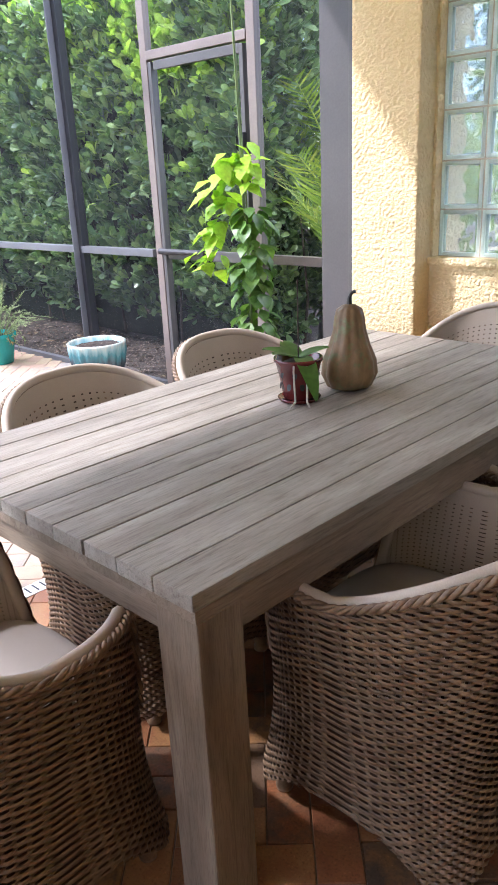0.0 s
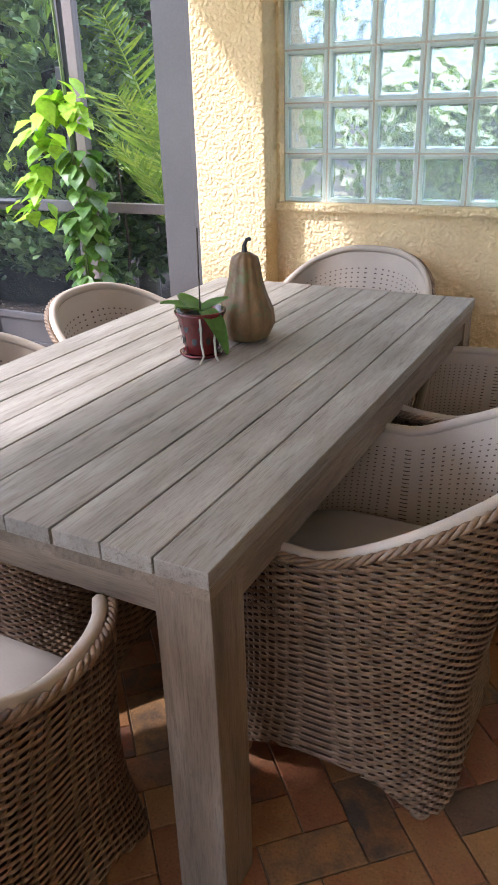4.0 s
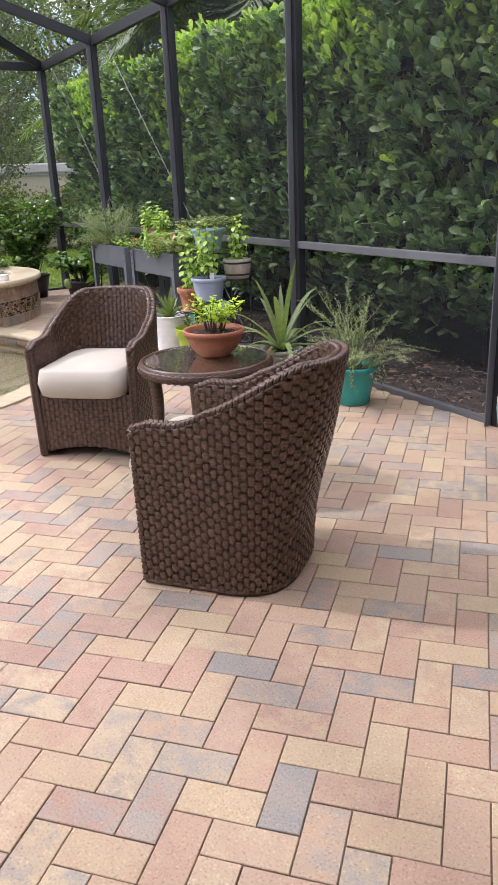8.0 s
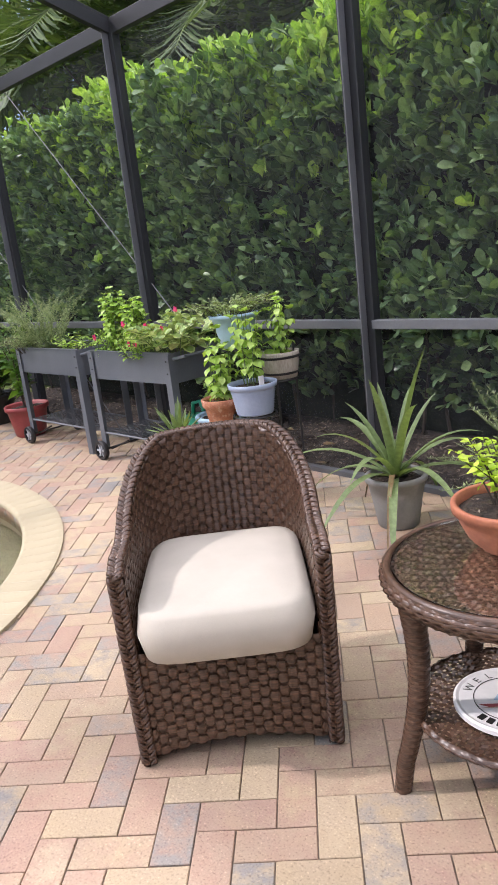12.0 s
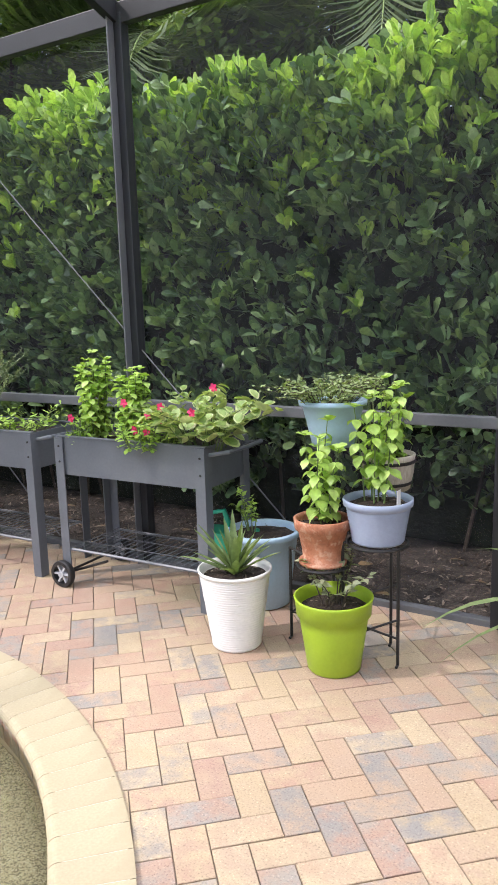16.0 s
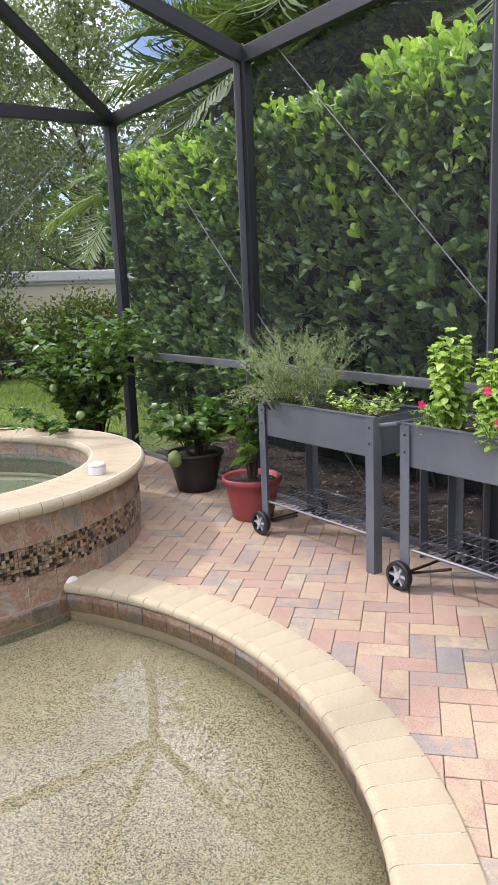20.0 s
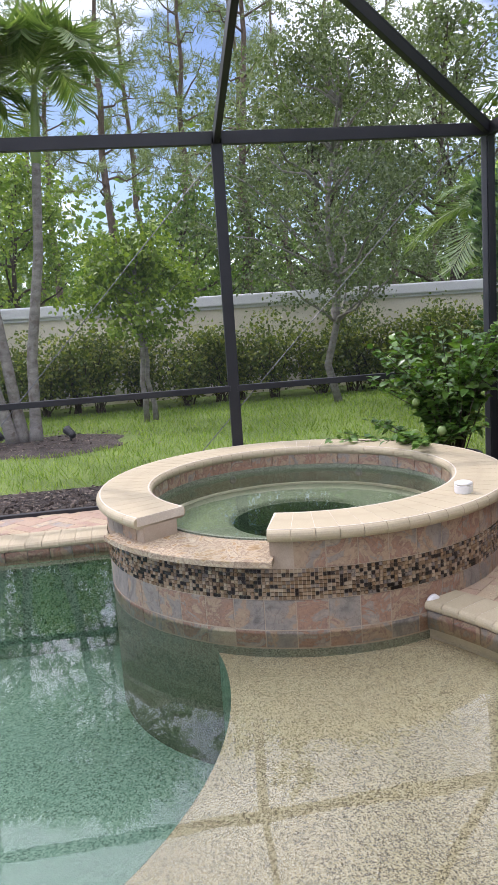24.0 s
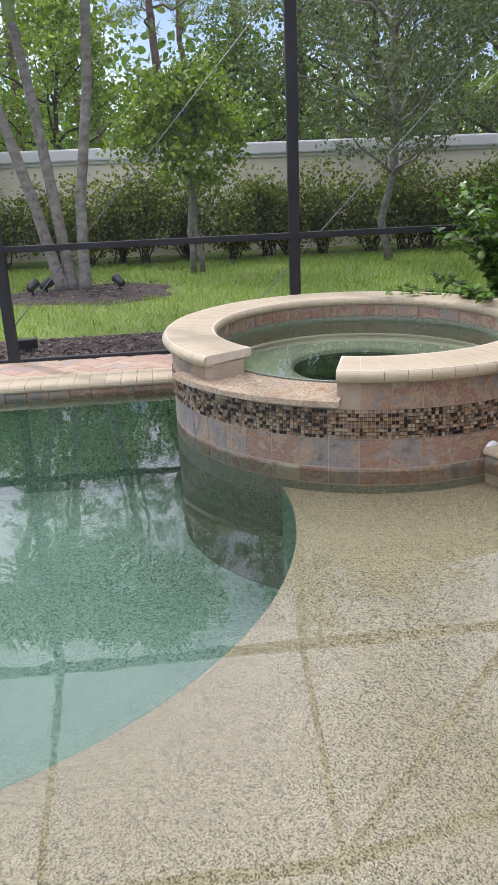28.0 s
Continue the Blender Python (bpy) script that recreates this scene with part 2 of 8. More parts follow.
def stucco():
    m, n, links, b = node_mat("yellow_stucco")
    pos = n.new("ShaderNodeNewGeometry").outputs["Position"]
    t1 = noise_tex(n, links, 2.2, 4, pos)
    t2 = noise_tex(n, links, 62, 2, pos, rough=0.45)
    t3 = noise_tex(n, links, 150, 3, pos)
    r1 = ramp(n, [(0.3, (0.77, 0.60, 0.32)), (0.7, (0.83, 0.67, 0.38))])
    links.new(t1.outputs["Fac"], r1.inputs["Fac"])
    links.new(r1.outputs["Color"], b.inputs["Base Color"])
    b.inputs["Roughness"].default_value = 0.8
    r2 = ramp(n, [(0.38, (0, 0, 0)), (0.62, (1, 1, 1))])
    links.new(t2.outputs["Fac"], r2.inputs["Fac"])
    mixh = blend(n, links, r2.outputs["Color"], t3.outputs["Fac"], 0.25)
    add_bump(n, links, b, mixh, 0.8, 0.010)
    return m


M["stucco"] = stucco()


def screen_mat():
    m, n, links, b = node_mat("insect_screen")
    b.inputs["Base Color"].default_value = (0.042, 0.046, 0.054, 1)
    b.inputs["Roughness"].default_value = 0.6
    tr = n.new("ShaderNodeBsdfTransparent")
    mx = n.new("ShaderNodeMixShader")
    mx.inputs["Fac"].default_value = 0.83
    links.new(b.outputs["BSDF"], mx.inputs[1])
    links.new(tr.outputs["BSDF"], mx.inputs[2])
    links.new(mx.outputs["Shader"], n["Material Output"].inputs["Surface"])
    return m


M["screen"] = screen_mat()


def water_mat(name, tint, ripple, ior=1.46):
    m, n, links, b = node_mat(name)
    tr = n.new("ShaderNodeBsdfTransparent")
    tr.inputs["Color"].default_value = (*tint, 1)
    gl = n.new("ShaderNodeBsdfGlossy")
    gl.inputs["Roughness"].default_value = 0.015
    gl.inputs["Color"].default_value = (1, 1, 1, 1)
    fr = n.new("ShaderNodeFresnel")
    fr.inputs["IOR"].default_value = ior
    t = noise_tex(n, links, 5.0, 2)
    bp = n.new("ShaderNodeBump")
    bp.inputs["Strength"].default_value, bp.inputs["Distance"].default_value = ripple, 0.01
    links.new(t.outputs["Fac"], bp.inputs["Height"])
    links.new(bp.outputs["Normal"], gl.inputs["Normal"])
    mx = n.new("ShaderNodeMixShader")
    links.new(fr.outputs["Fac"], mx.inputs["Fac"])
    links.new(tr.outputs["BSDF"], mx.inputs[1])
    links.new(gl.outputs["BSDF"], mx.inputs[2])
    links.new(mx.outputs["Shader"], n["Material Output"].inputs["Surface"])
    return m


M["water"] = water_mat("pool_water", (0.93, 0.98, 0.96), 0.05)
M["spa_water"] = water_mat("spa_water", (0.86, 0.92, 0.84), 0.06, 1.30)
# Tint of an added sheet that darkens the spa's middle like depth
M["deep_water"] = water_mat("spa_depth_tint", (0.34, 0.46, 0.36), 0.0, 1.02)


def pebble_mat(name, stops, wash, scale=150):
    m, n, links, b = node_mat(name)
    pos = n.new("ShaderNodeNewGeometry").outputs["Position"]
    v = n.new("ShaderNodeTexVoronoi")
    v.inputs["Scale"].default_value = scale
    links.new(pos, v.inputs["Vector"])
    sep = n.new("ShaderNodeSeparateColor")
    links.new(v.outputs["Color"], sep.inputs["Color"])
    r = ramp(n, stops)
    links.new(sep.outputs["Red"], r.inputs["Fac"])
    t = noise_tex(n, links, 1.3, 5, pos)
    r2 = ramp(n, [(0.35, (0, 0, 0)), (0.7, (0.4, 0.4, 0.4))])
    links.new(t.outputs["Fac"], r2.inputs["Fac"])
    c = blend(n, links, r.outputs["Color"], wash, r2.outputs["Color"])
    links.new(c, b.inputs["Base Color"])
    b.inputs["Roughness"].default_value = 0.8
    add_bump(n, links, b, v.outputs["Distance"], 0.3, 0.004)
    return m


M["pebble"] = pebble_mat("pebble_plaster", [(0.0, (0.075, 0.06, 0.035)), (0.24, (0.17, 0.135, 0.078)), (0.40, (0.41, 0.33, 0.19)), (0.75, (0.55, 0.455, 0.275)), (1.0, (0.66, 0.58, 0.40))], (0.42, 0.345, 0.205), 238)
M["pebble_spa"] = pebble_mat("spa_pebble_plaster", [(0.0, (0.06, 0.068, 0.042)), (0.25, (0.13, 0.15, 0.10)), (0.6, (0.20, 0.225, 0.155)), (1.0, (0.32, 0.34, 0.25))], (0.18, 0.205, 0.14), 190)
# Same pebble plaster; the blue-green stands for light lost in deep water
M["pebble_deep"] = pebble_mat("water_tinted_plaster", [(0.0, (0.045, 0.09, 0.058)), (0.25, (0.13, 0.23, 0.155)), (0.6, (0.215, 0.345, 0.245)), (1.0, (0.34, 0.46, 0.34))], (0.205, 0.32, 0.23), 120)


def slate(name, stops, rough=0.45, scale=5.0, spread=0.5):
    """Riven stone: cloudy patches with sharp edges and veins, each tile cut from another place."""
    m, n, links, b = node_mat(name)
    oi = n.new("ShaderNodeObjectInfo")
    geo = n.new("ShaderNodeNewGeometry")
    cmb = n.new("ShaderNodeCombineXYZ")
    for k in range(3):
        links.new(oi.outputs["Random"], cmb.inputs[k])
    cut = n.new("ShaderNodeVectorMath")
    cut.operation = "MULTIPLY_ADD"
    links.new(cmb.outputs[0], cut.inputs[0])
    cut.inputs[1].default_value = (41.0, 23.0, 57.0)
    links.new(geo.outputs["Position"], cut.inputs[2])
    t1 = noise_tex(n, links, scale, 6, cut.outputs[0], rough=0.58)
    t1.inputs["Distortion"].default_value = 1.4
    t2 = noise_tex(n, links, 55, 4, geo.outputs["Position"])
    t3 = noise_tex(n, links, scale * 1.7, 4, cut.outputs[0])
    t3.inputs["Distortion"].default_value = 2.2
    tone = n.new("ShaderNodeMath")
    tone.operation = "MULTIPLY_ADD"
    links.new(t1.outputs["Fac"], tone.inputs[0])
    tone.inputs[1].default_value = 1.7
    shift = n.new("ShaderNodeMath")
    shift.operation = "MULTIPLY_ADD"
    links.new(oi.outputs["Random"], shift.inputs[0])
    shift.inputs[1].default_value, shift.inputs[2].default_value = spread, -0.35 - spread / 2
    links.new(shift.outputs[0], tone.inputs[2])
    r = ramp(n, stops)
    links.new(tone.outputs[0], r.inputs["Fac"])
    vein = ramp(n, [(0.475, (1, 1, 1)), (0.497, (0.62, 0.52, 0.46)), (0.503, (0.62, 0.52, 0.46)), (0.525, (1, 1, 1))])
    links.new(t3.outputs["Fac"], vein.inputs["Fac"])
    r2 = ramp(n, [(0.3, (0.82, 0.82, 0.82)), (0.7, (1.08, 1.08, 1.08))])
    links.new(t2.outputs["Fac"], r2.inputs["Fac"])
    c = blend(n, links, r.outputs["Color"], r2.outputs["Color"], 1.0, "MULTIPLY")
    c = blend(n, links, c, vein.outputs["Color"], 0.55, "MULTIPLY")
    links.new(c, b.inputs["Base Color"])
    b.inputs["Roughness"].default_value = rough
    add_bump(n, links, b, t1.outputs["Fac"], 0.3, 0.006)
    return m


M["slate"] = slate("slate_tile", [(0.05, (0.15, 0.135, 0.12)), (0.22, (0.235, 0.21, 0.185)), (0.38, (0.27, 0.235, 0.195)), (0.42, (0.33, 0.225, 0.15)), (0.52, (0.37, 0.275, 0.18)), (0.58, (0.25, 0.155, 0.115)), (0.70, (0.32, 0.185, 0.115)), (0.76, (0.255, 0.225, 0.195)), (0.95, (0.43, 0.345, 0.24))], 0.4)
M["travertine"] = slate("polished_travertine", [(0.1, (0.258, 0.164, 0.0814)), (0.3, (0.396, 0.283, 0.159)), (0.45, (0.499, 0.41, 0.285)), (0.55, (0.327, 0.246, 0.17)), (0.65, (0.533, 0.451, 0.318)), (0.8, (0.378, 0.238, 0.115)), (0.95, (0.301, 0.23, 0.163))], 0.14, 9.0, 0.0)
M["tan_grout"] = surface("tan_grout", (0.40, 0.32, 0.235), (0.47, 0.385, 0.29), 0.9, 9, 150, 0.2, 0.2)


def mosaic():
    m, n, links, b = node_mat("mosaic_chip")
    geo = n.new("ShaderNodeNewGeometry")
    r = ramp(n, [(0.0, (0.02, 0.015, 0.012)), (0.24, (0.13, 0.085, 0.05)), (0.36, (0.20, 0.13, 0.07)), (0.55, (0.28, 0.20, 0.125)), (0.76, (0.34, 0.265, 0.18)), (0.90, (0.17, 0.14, 0.115))])
    r.color_ramp.interpolation = "CONSTANT"
    links.new(geo.outputs["Random Per Island"], r.inputs["Fac"])
    links.new(r.outputs["Color"], b.inputs["Base Color"])
    b.inputs["Roughness"].default_value = 0.18
    return m


M["mosaic"] = mosaic()


def glass_mat(name, tint, ripple, scale):
    m, n, links, b = node_mat(name)
    b.inputs["Transmission Weight"].default_value = 1.0
    b.inputs["Base Color"].default_value = (*tint, 1)
    b.inputs["Roughness"].default_value = 0.03
    b.inputs["IOR"].default_value = 1.45
    if ripple:
        t = noise_tex(n, links, scale, 1.5, n.new("ShaderNodeNewGeometry").outputs["Position"])
        add_bump(n, links, b, t.outputs["Fac"], ripple, 0.03)
        tr = n.new("ShaderNodeBsdfTranslucent")
        tr.inputs["Color"].default_value = (0.74, 0.80, 0.80, 1)
        mx = n.new("ShaderNodeMixShader")
        mx.inputs["Fac"].default_value = 0.10
        links.new(b.outputs["BSDF"], mx.inputs[1])
        links.new(tr.outputs["BSDF"], mx.inputs[2])
        links.new(mx.outputs["Shader"], n["Material Output"].inputs["Surface"])
    return m


M["glass_block"] = glass_mat("rippled_block_glass", (0.46, 0.51, 0.50), 0.7, 12)



def teak(name, stretch, tone=((0.215, 0.19, 0.15), (0.29, 0.262, 0.212), (0.385, 0.355, 0.295))):
    """Silvered teak: long grain lines, darker streaks and pale patches, different on every board."""
    m, n, links, b = node_mat(name)
    tc = n.new("ShaderNodeTexCoord")
    oi = n.new("ShaderNodeObjectInfo")
    sc = n.new("ShaderNodeVectorMath")
    sc.operation = "MULTIPLY_ADD"
    cmb = n.new("ShaderNodeCombineXYZ")
    for k in range(3):
        links.new(oi.outputs["Random"], cmb.inputs[k])
    links.new(cmb.outputs[0], sc.inputs[0])
    sc.inputs[1].default_value = (37.0, 53.0, 29.0)
    links.new(tc.outputs["Object"], sc.inputs[2])
    co = sc.outputs[0]
    broad = noise_tex(n, links, 3.2, 3, co, tuple(0.55 * v if v > 1 else v * 1.6 for v in stretch))
    lines = noise_tex(n, links, 13, 6, co, stretch, 0.7)
    lines.inputs["Distortion"].default_value = 0.9
    hair = noise_tex(n, links, 60, 4, co, stretch, 0.7)
    r0 = ramp(n, [(0.3, tone[0]), (0.5, tone[1]), (0.7, tone[2])])
    links.new(broad.outputs["Fac"], r0.inputs["Fac"])
    r1 = ramp(n, [(0.36, (0.70, 0.68, 0.65)), (0.47, (0.98, 0.97, 0.96)), (0.56, (1.0, 1.0, 1.0)), (0.66, (1.14, 1.13, 1.12))])
    links.new(lines.outputs["Fac"], r1.inputs["Fac"])
    r2 = ramp(n, [(0.36, (0.70, 0.69, 0.68)), (0.52, (1.0, 1.0, 1.0))])
    links.new(hair.outputs["Fac"], r2.inputs["Fac"])
    c = blend(n, links, r0.outputs["Color"], r1.outputs["Color"], 1.0, "MULTIPLY")
    c = blend(n, links, c, r2.outputs["Color"], 0.8, "MULTIPLY")
    links.new(c, b.inputs["Base Color"])
    b.inputs["Roughness"].default_value = 0.6
    add_bump(n, links, b, lines.outputs["Fac"], 0.35, 0.003)
    return m




def milky():
    m, n, links, b = node_mat("milky_mortar")
    t = noise_tex(n, links, 30, 3)
    r = ramp(n, [(0.3, (0.60, 0.64, 0.60)), (0.7, (0.68, 0.72, 0.68))])
    links.new(t.outputs["Fac"], r.inputs["Fac"])
    links.new(r.outputs["Color"], b.inputs["Base Color"])
    b.inputs["Roughness"].default_value = 0.5
    tr = n.new("ShaderNodeBsdfTranslucent")
    tr.inputs["Color"].default_value = (0.82, 0.92, 0.87, 1)
    mx = n.new("ShaderNodeMixShader")
    mx.inputs["Fac"].default_value = 0.6
    links.new(b.outputs["BSDF"], mx.inputs[1])
    links.new(tr.outputs["BSDF"], mx.inputs[2])
    links.new(mx.outputs["Shader"], n["Material Output"].inputs["Surface"])
    return m


M["mortar"] = milky()
M["teak"] = teak("weathered_teak", (6, 0.4, 6))
BROWN = ((0.145, 0.108, 0.07), (0.225, 0.175, 0.12), (0.31, 0.255, 0.185))
M["teak_leg"] = teak("weathered_teak_leg", (6, 6, 0.4), BROWN)
M["teak_side"] = teak("weathered_teak_side", (6, 0.4, 6), BROWN)
M["teak_end"] = teak("weathered_teak_end", (0.4, 6, 6), BROWN)
M["greige_wicker"] = surface("greige_wicker", (0.165, 0.10, 0.054), (0.31, 0.21, 0.122), 0.45, 30, 160, 0.3, 0.2, 0.001)
# Darker brown that paints the shade between the chair strands
M["weave_gap_shade"] = surface("weave_gap_shade", (0.06, 0.04, 0.024), (0.10, 0.067, 0.04), 0.7, 20, 150, 0.3, 0.2)
M["liner"] = surface("beige_sling_liner", (0.42, 0.36, 0.28), (0.48, 0.41, 0.32), 0.65, 4, 420, 0.12, 0.15, 0.0006)
M["taupe_cushion"] = surface("taupe_cushion", (0.37, 0.335, 0.29), (0.42, 0.38, 0.33), 0.85, 5, 500, 0.15, 0.2, 0.0006)
M["dark_wicker"] = surface("dark_brown_wicker", (0.06, 0.031, 0.019), (0.155, 0.086, 0.054), 0.3, 40, 110, 0.55, 0.6, 0.0016, stretch=(0.35, 0.35, 4))
# Near-black fill behind open weaves; stands for the shade in their gaps
M["dark_back"] = surface("dark_weave_gap_fill", (0.02, 0.014, 0.011), (0.035, 0.025, 0.02), 0.7, 20, 150, 0.3, 0.2)
M["cream_cushion"] = surface("cream_cushion", (0.42, 0.385, 0.32), (0.475, 0.435, 0.365), 0.9, 6, 420, 0.1, 0.25, 0.0008)
M["terracotta"] = surface("terracotta", (0.34, 0.11, 0.055), (0.42, 0.15, 0.075), 0.7, 9, 90, 0.2, 0.1)
M["old_terracotta"] = surface("old_terracotta", (0.36, 0.12, 0.055), (0.50, 0.22, 0.12), 0.8, 14, 90, 0.3, 0.2, stain=(0.50, 0.30, 0.20))
M["table_glass"] = glass_mat("tempered_glass", (0.92, 0.97, 0.95), 0.0, 1)
M["soil"] = surface("potting_soil", (0.025, 0.018, 0.013), (0.075, 0.05, 0.035), 0.95, 30, 120, 0.6, 0.9, 0.012)
M["teal"] = surface("teal_glaze", (0.02, 0.30, 0.28), (0.03, 0.37, 0.34), 0.25, 6, 60, 0.1, 0.05)
M["white_pot"] = surface("white_pot", (0.72, 0.71, 0.69), (0.78, 0.77, 0.75), 0.45, 6, 80, 0.06, 0.05)
M["lime_pot"] = surface("lime_green_plastic", (0.30, 0.45, 0.02), (0.34, 0.50, 0.03), 0.4, 6, 80, 0.08, 0.05)
M["pale_blue"] = surface("pale_blue_plastic", (0.36, 0.52, 0.66), (0.42, 0.57, 0.70), 0.5, 6, 80, 0.08, 0.05)
M["slate_blue"] = surface("slate_blue_plastic", (0.26, 0.31, 0.42), (0.31, 0.36, 0.47), 0.45, 6, 80, 0.08, 0.05)
M["red_pot"] = surface("brick_red_plastic", (0.29, 0.05, 0.052), (0.36, 0.075, 0.072), 0.5, 6, 80, 0.12, 0.05)
M["maroon"] = surface("maroon_glaze", (0.085, 0.013, 0.014), (0.135, 0.023, 0.021), 0.22, 9, 60, 0.15, 0.05)
M["black_plastic"] = surface("black_plastic", (0.014, 0.014, 0.015), (0.022, 0.022, 0.023), 0.45, 6, 80, 0.12, 0.05)
M["grey_pot"] = surface("grey_resin", (0.22, 0.22, 0.21), (0.28, 0.28, 0.27), 0.7, 6, 80, 0.12, 0.05)
M["barrel"] = surface("whitewashed_barrel_wood", (0.40, 0.35, 0.28), (0.50, 0.45, 0.37), 0.8, 8, 60, 0.3, 0.2, stretch=(3, 3, 0.5))
M["planter_steel"] = surface("charcoal_painted_steel", (0.105, 0.116, 0.132), (0.13, 0.142, 0.16), 0.42, 4, 80, 0.1, 0.04)
M["iron"] = surface("black_iron", (0.012, 0.012, 0.012), (0.022, 0.02, 0.019), 0.5, 9, 90, 0.2, 0.1)
M["wheel_grey"] = surface("grey_wheel_hub", (0.36, 0.37, 0.39), (0.42, 0.43, 0.45), 0.4, 6, 90, 0.1, 0.05)
M["green_can"] = surface("green_plastic_can", (0.01, 0.27, 0.16), (0.015, 0.33, 0.20), 0.4, 6, 80, 0.1, 0.05)
M["gourd"] = surface("dried_gourd", (0.17, 0.10, 0.042), (0.30, 0.195, 0.09), 0.5, 16, 90, 0.25, 0.15, stretch=(1, 1, 0.4), stain=(0.16, 0.17, 0.07))
M["root"] = surface("pale_root", (0.48, 0.45, 0.36), (0.56, 0.52, 0.42), 0.7, 20, 90, 0.2, 0.1)
M["stem"] = surface("green_stem", (0.10, 0.17, 0.05), (0.16, 0.22, 0.07), 0.6, 20, 90, 0.2, 0.1)
M["palm_trunk"] = surface("grey_palm_bark", (0.20, 0.185, 0.165), (0.36, 0.34, 0.305), 0.9, 5, 60, 0.4, 0.5, 0.01, stretch=(1, 1, 3), stain=(0.15, 0.125, 0.105))
M["crownshaft"] = surface("green_crownshaft", (0.20, 0.29, 0.09), (0.28, 0.36, 0.12), 0.5, 3, 60, 0.15, 0.1)
M["pine_bark"] = surface("pine_bark", (0.12, 0.085, 0.065), (0.22, 0.165, 0.13), 0.9, 6, 40, 0.5, 0.5, 0.01)
M["garden_wall"] = surface("cream_garden_wall", (0.70, 0.65, 0.50), (0.77, 0.72, 0.58), 0.85, 0.8, 40, 0.1, 0.2, 0.004)
M["wall_cap"] = surface("white_wall_cap", (0.70, 0.71, 0.70), (0.76, 0.77, 0.76), 0.8, 0.8, 40, 0.1, 0.1)
# The second frond tone is a darker copy, for palms standing in shade
for key, d, c, l, r in (("basil", (0.24, 0.38, 0.07), (0.36, 0.52, 0.11), (0.50, 0.65, 0.20), 0.42), ("rosemary", (0.18, 0.235, 0.12), (0.29, 0.35, 0.19), (0.43, 0.48, 0.30), 0.55), ("citrus", (0.05, 0.115, 0.025), (0.09, 0.185, 0.035), (0.17, 0.29, 0.06), 0.3),
                        ("lime_leaf", (0.30, 0.45, 0.03), (0.42, 0.58, 0.04), (0.56, 0.68, 0.10), 0.5), ("vine", (0.06, 0.14, 0.03), (0.10, 0.21, 0.04), (0.17, 0.30, 0.06), 0.4), ("vine_top", (0.27, 0.46, 0.025), (0.35, 0.56, 0.035), (0.45, 0.64, 0.06), 0.45),
                        ("variegated", (0.42, 0.50, 0.22), (0.52, 0.58, 0.30), (0.64, 0.68, 0.40), 0.5), ("thyme", (0.16, 0.22, 0.09), (0.24, 0.31, 0.14), (0.34, 0.40, 0.20), 0.6), ("sage", (0.20, 0.24, 0.14), (0.29, 0.32, 0.20), (0.38, 0.40, 0.27), 0.7),
                        ("flower_leaf", (0.20, 0.34, 0.055), (0.30, 0.46, 0.08), (0.42, 0.57, 0.14), 0.42), ("herb", (0.19, 0.29, 0.08), (0.27, 0.38, 0.12), (0.36, 0.46, 0.18), 0.5), ("petal", (0.62, 0.02, 0.10), (0.72, 0.03, 0.15), (0.80, 0.07, 0.25), 0.5), ("frond", (0.09, 0.15, 0.055), (0.15, 0.22, 0.085), (0.25, 0.32, 0.14), 0.4), ("shaded_frond", (0.055, 0.09, 0.04), (0.095, 0.14, 0.06), (0.17, 0.22, 0.10), 0.42), ("areca", (0.17, 0.27, 0.05), (0.27, 0.38, 0.065), (0.42, 0.48, 0.11), 0.45),
                        ("pine", (0.14, 0.18, 0.085), (0.21, 0.26, 0.13), (0.30, 0.35, 0.185), 0.6), ("tree", (0.07, 0.13, 0.03), (0.12, 0.20, 0.045), (0.21, 0.30, 0.07), 0.5), ("oak", (0.075, 0.105, 0.05), (0.125, 0.165, 0.08), (0.20, 0.245, 0.125), 0.5),
                        ("shrub", (0.075, 0.11, 0.025), (0.14, 0.185, 0.04), (0.34, 0.36, 0.08), 0.5), ("bright_tree", (0.11, 0.18, 0.03), (0.19, 0.28, 0.045), (0.32, 0.41, 0.07), 0.5), ("agave", (0.14, 0.20, 0.085), (0.21, 0.28, 0.125), (0.34, 0.40, 0.21), 0.45), ("mulch_chip", (0.045, 0.032, 0.023), (0.12, 0.09, 0.068), (0.32, 0.26, 0.20), 0.9)):
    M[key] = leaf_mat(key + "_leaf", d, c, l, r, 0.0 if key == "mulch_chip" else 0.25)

# ---- builders ----


def mesh_of(name, bm):
    me = bpy.data.meshes.new(name)
    bm.to_mesh(me)
    bm.free()
    return me


def part(name, bm, material, parent=None, label="", smooth=False):
    """Links a bmesh as one mesh object, under a thing or part if given."""
    me = mesh_of(name, bm)
    if material:
        me.materials.append(material)
    if smooth:
        me.polygons.foreach_set("use_smooth", [True] * len(me.polygons))
    ob = new(name, me)
    if parent:
        ob.parent = parent
    if label:
        ob["label"] = label
    return ob


def raw(name, verts, faces, material, parent=None, label="", smooth=False):
    me = bpy.data.meshes.new(name)
    me.from_pydata([tuple(v) for v in verts], [], [tuple(f) for f in faces])
    me.materials.append(material)
    if smooth:
        me.polygons.foreach_set("use_smooth", [True] * len(me.polygons))
    ob = new(name, me)
    if parent:
        ob.parent = parent
    if label:
        ob["label"] = label
    return ob


def thing(name, m, label, category, group="", kind=""):
    e = new(name)
    e.empty_display_size = 0.1
    e.matrix_basis = m
    return tagged(e, label, category, group, kind)


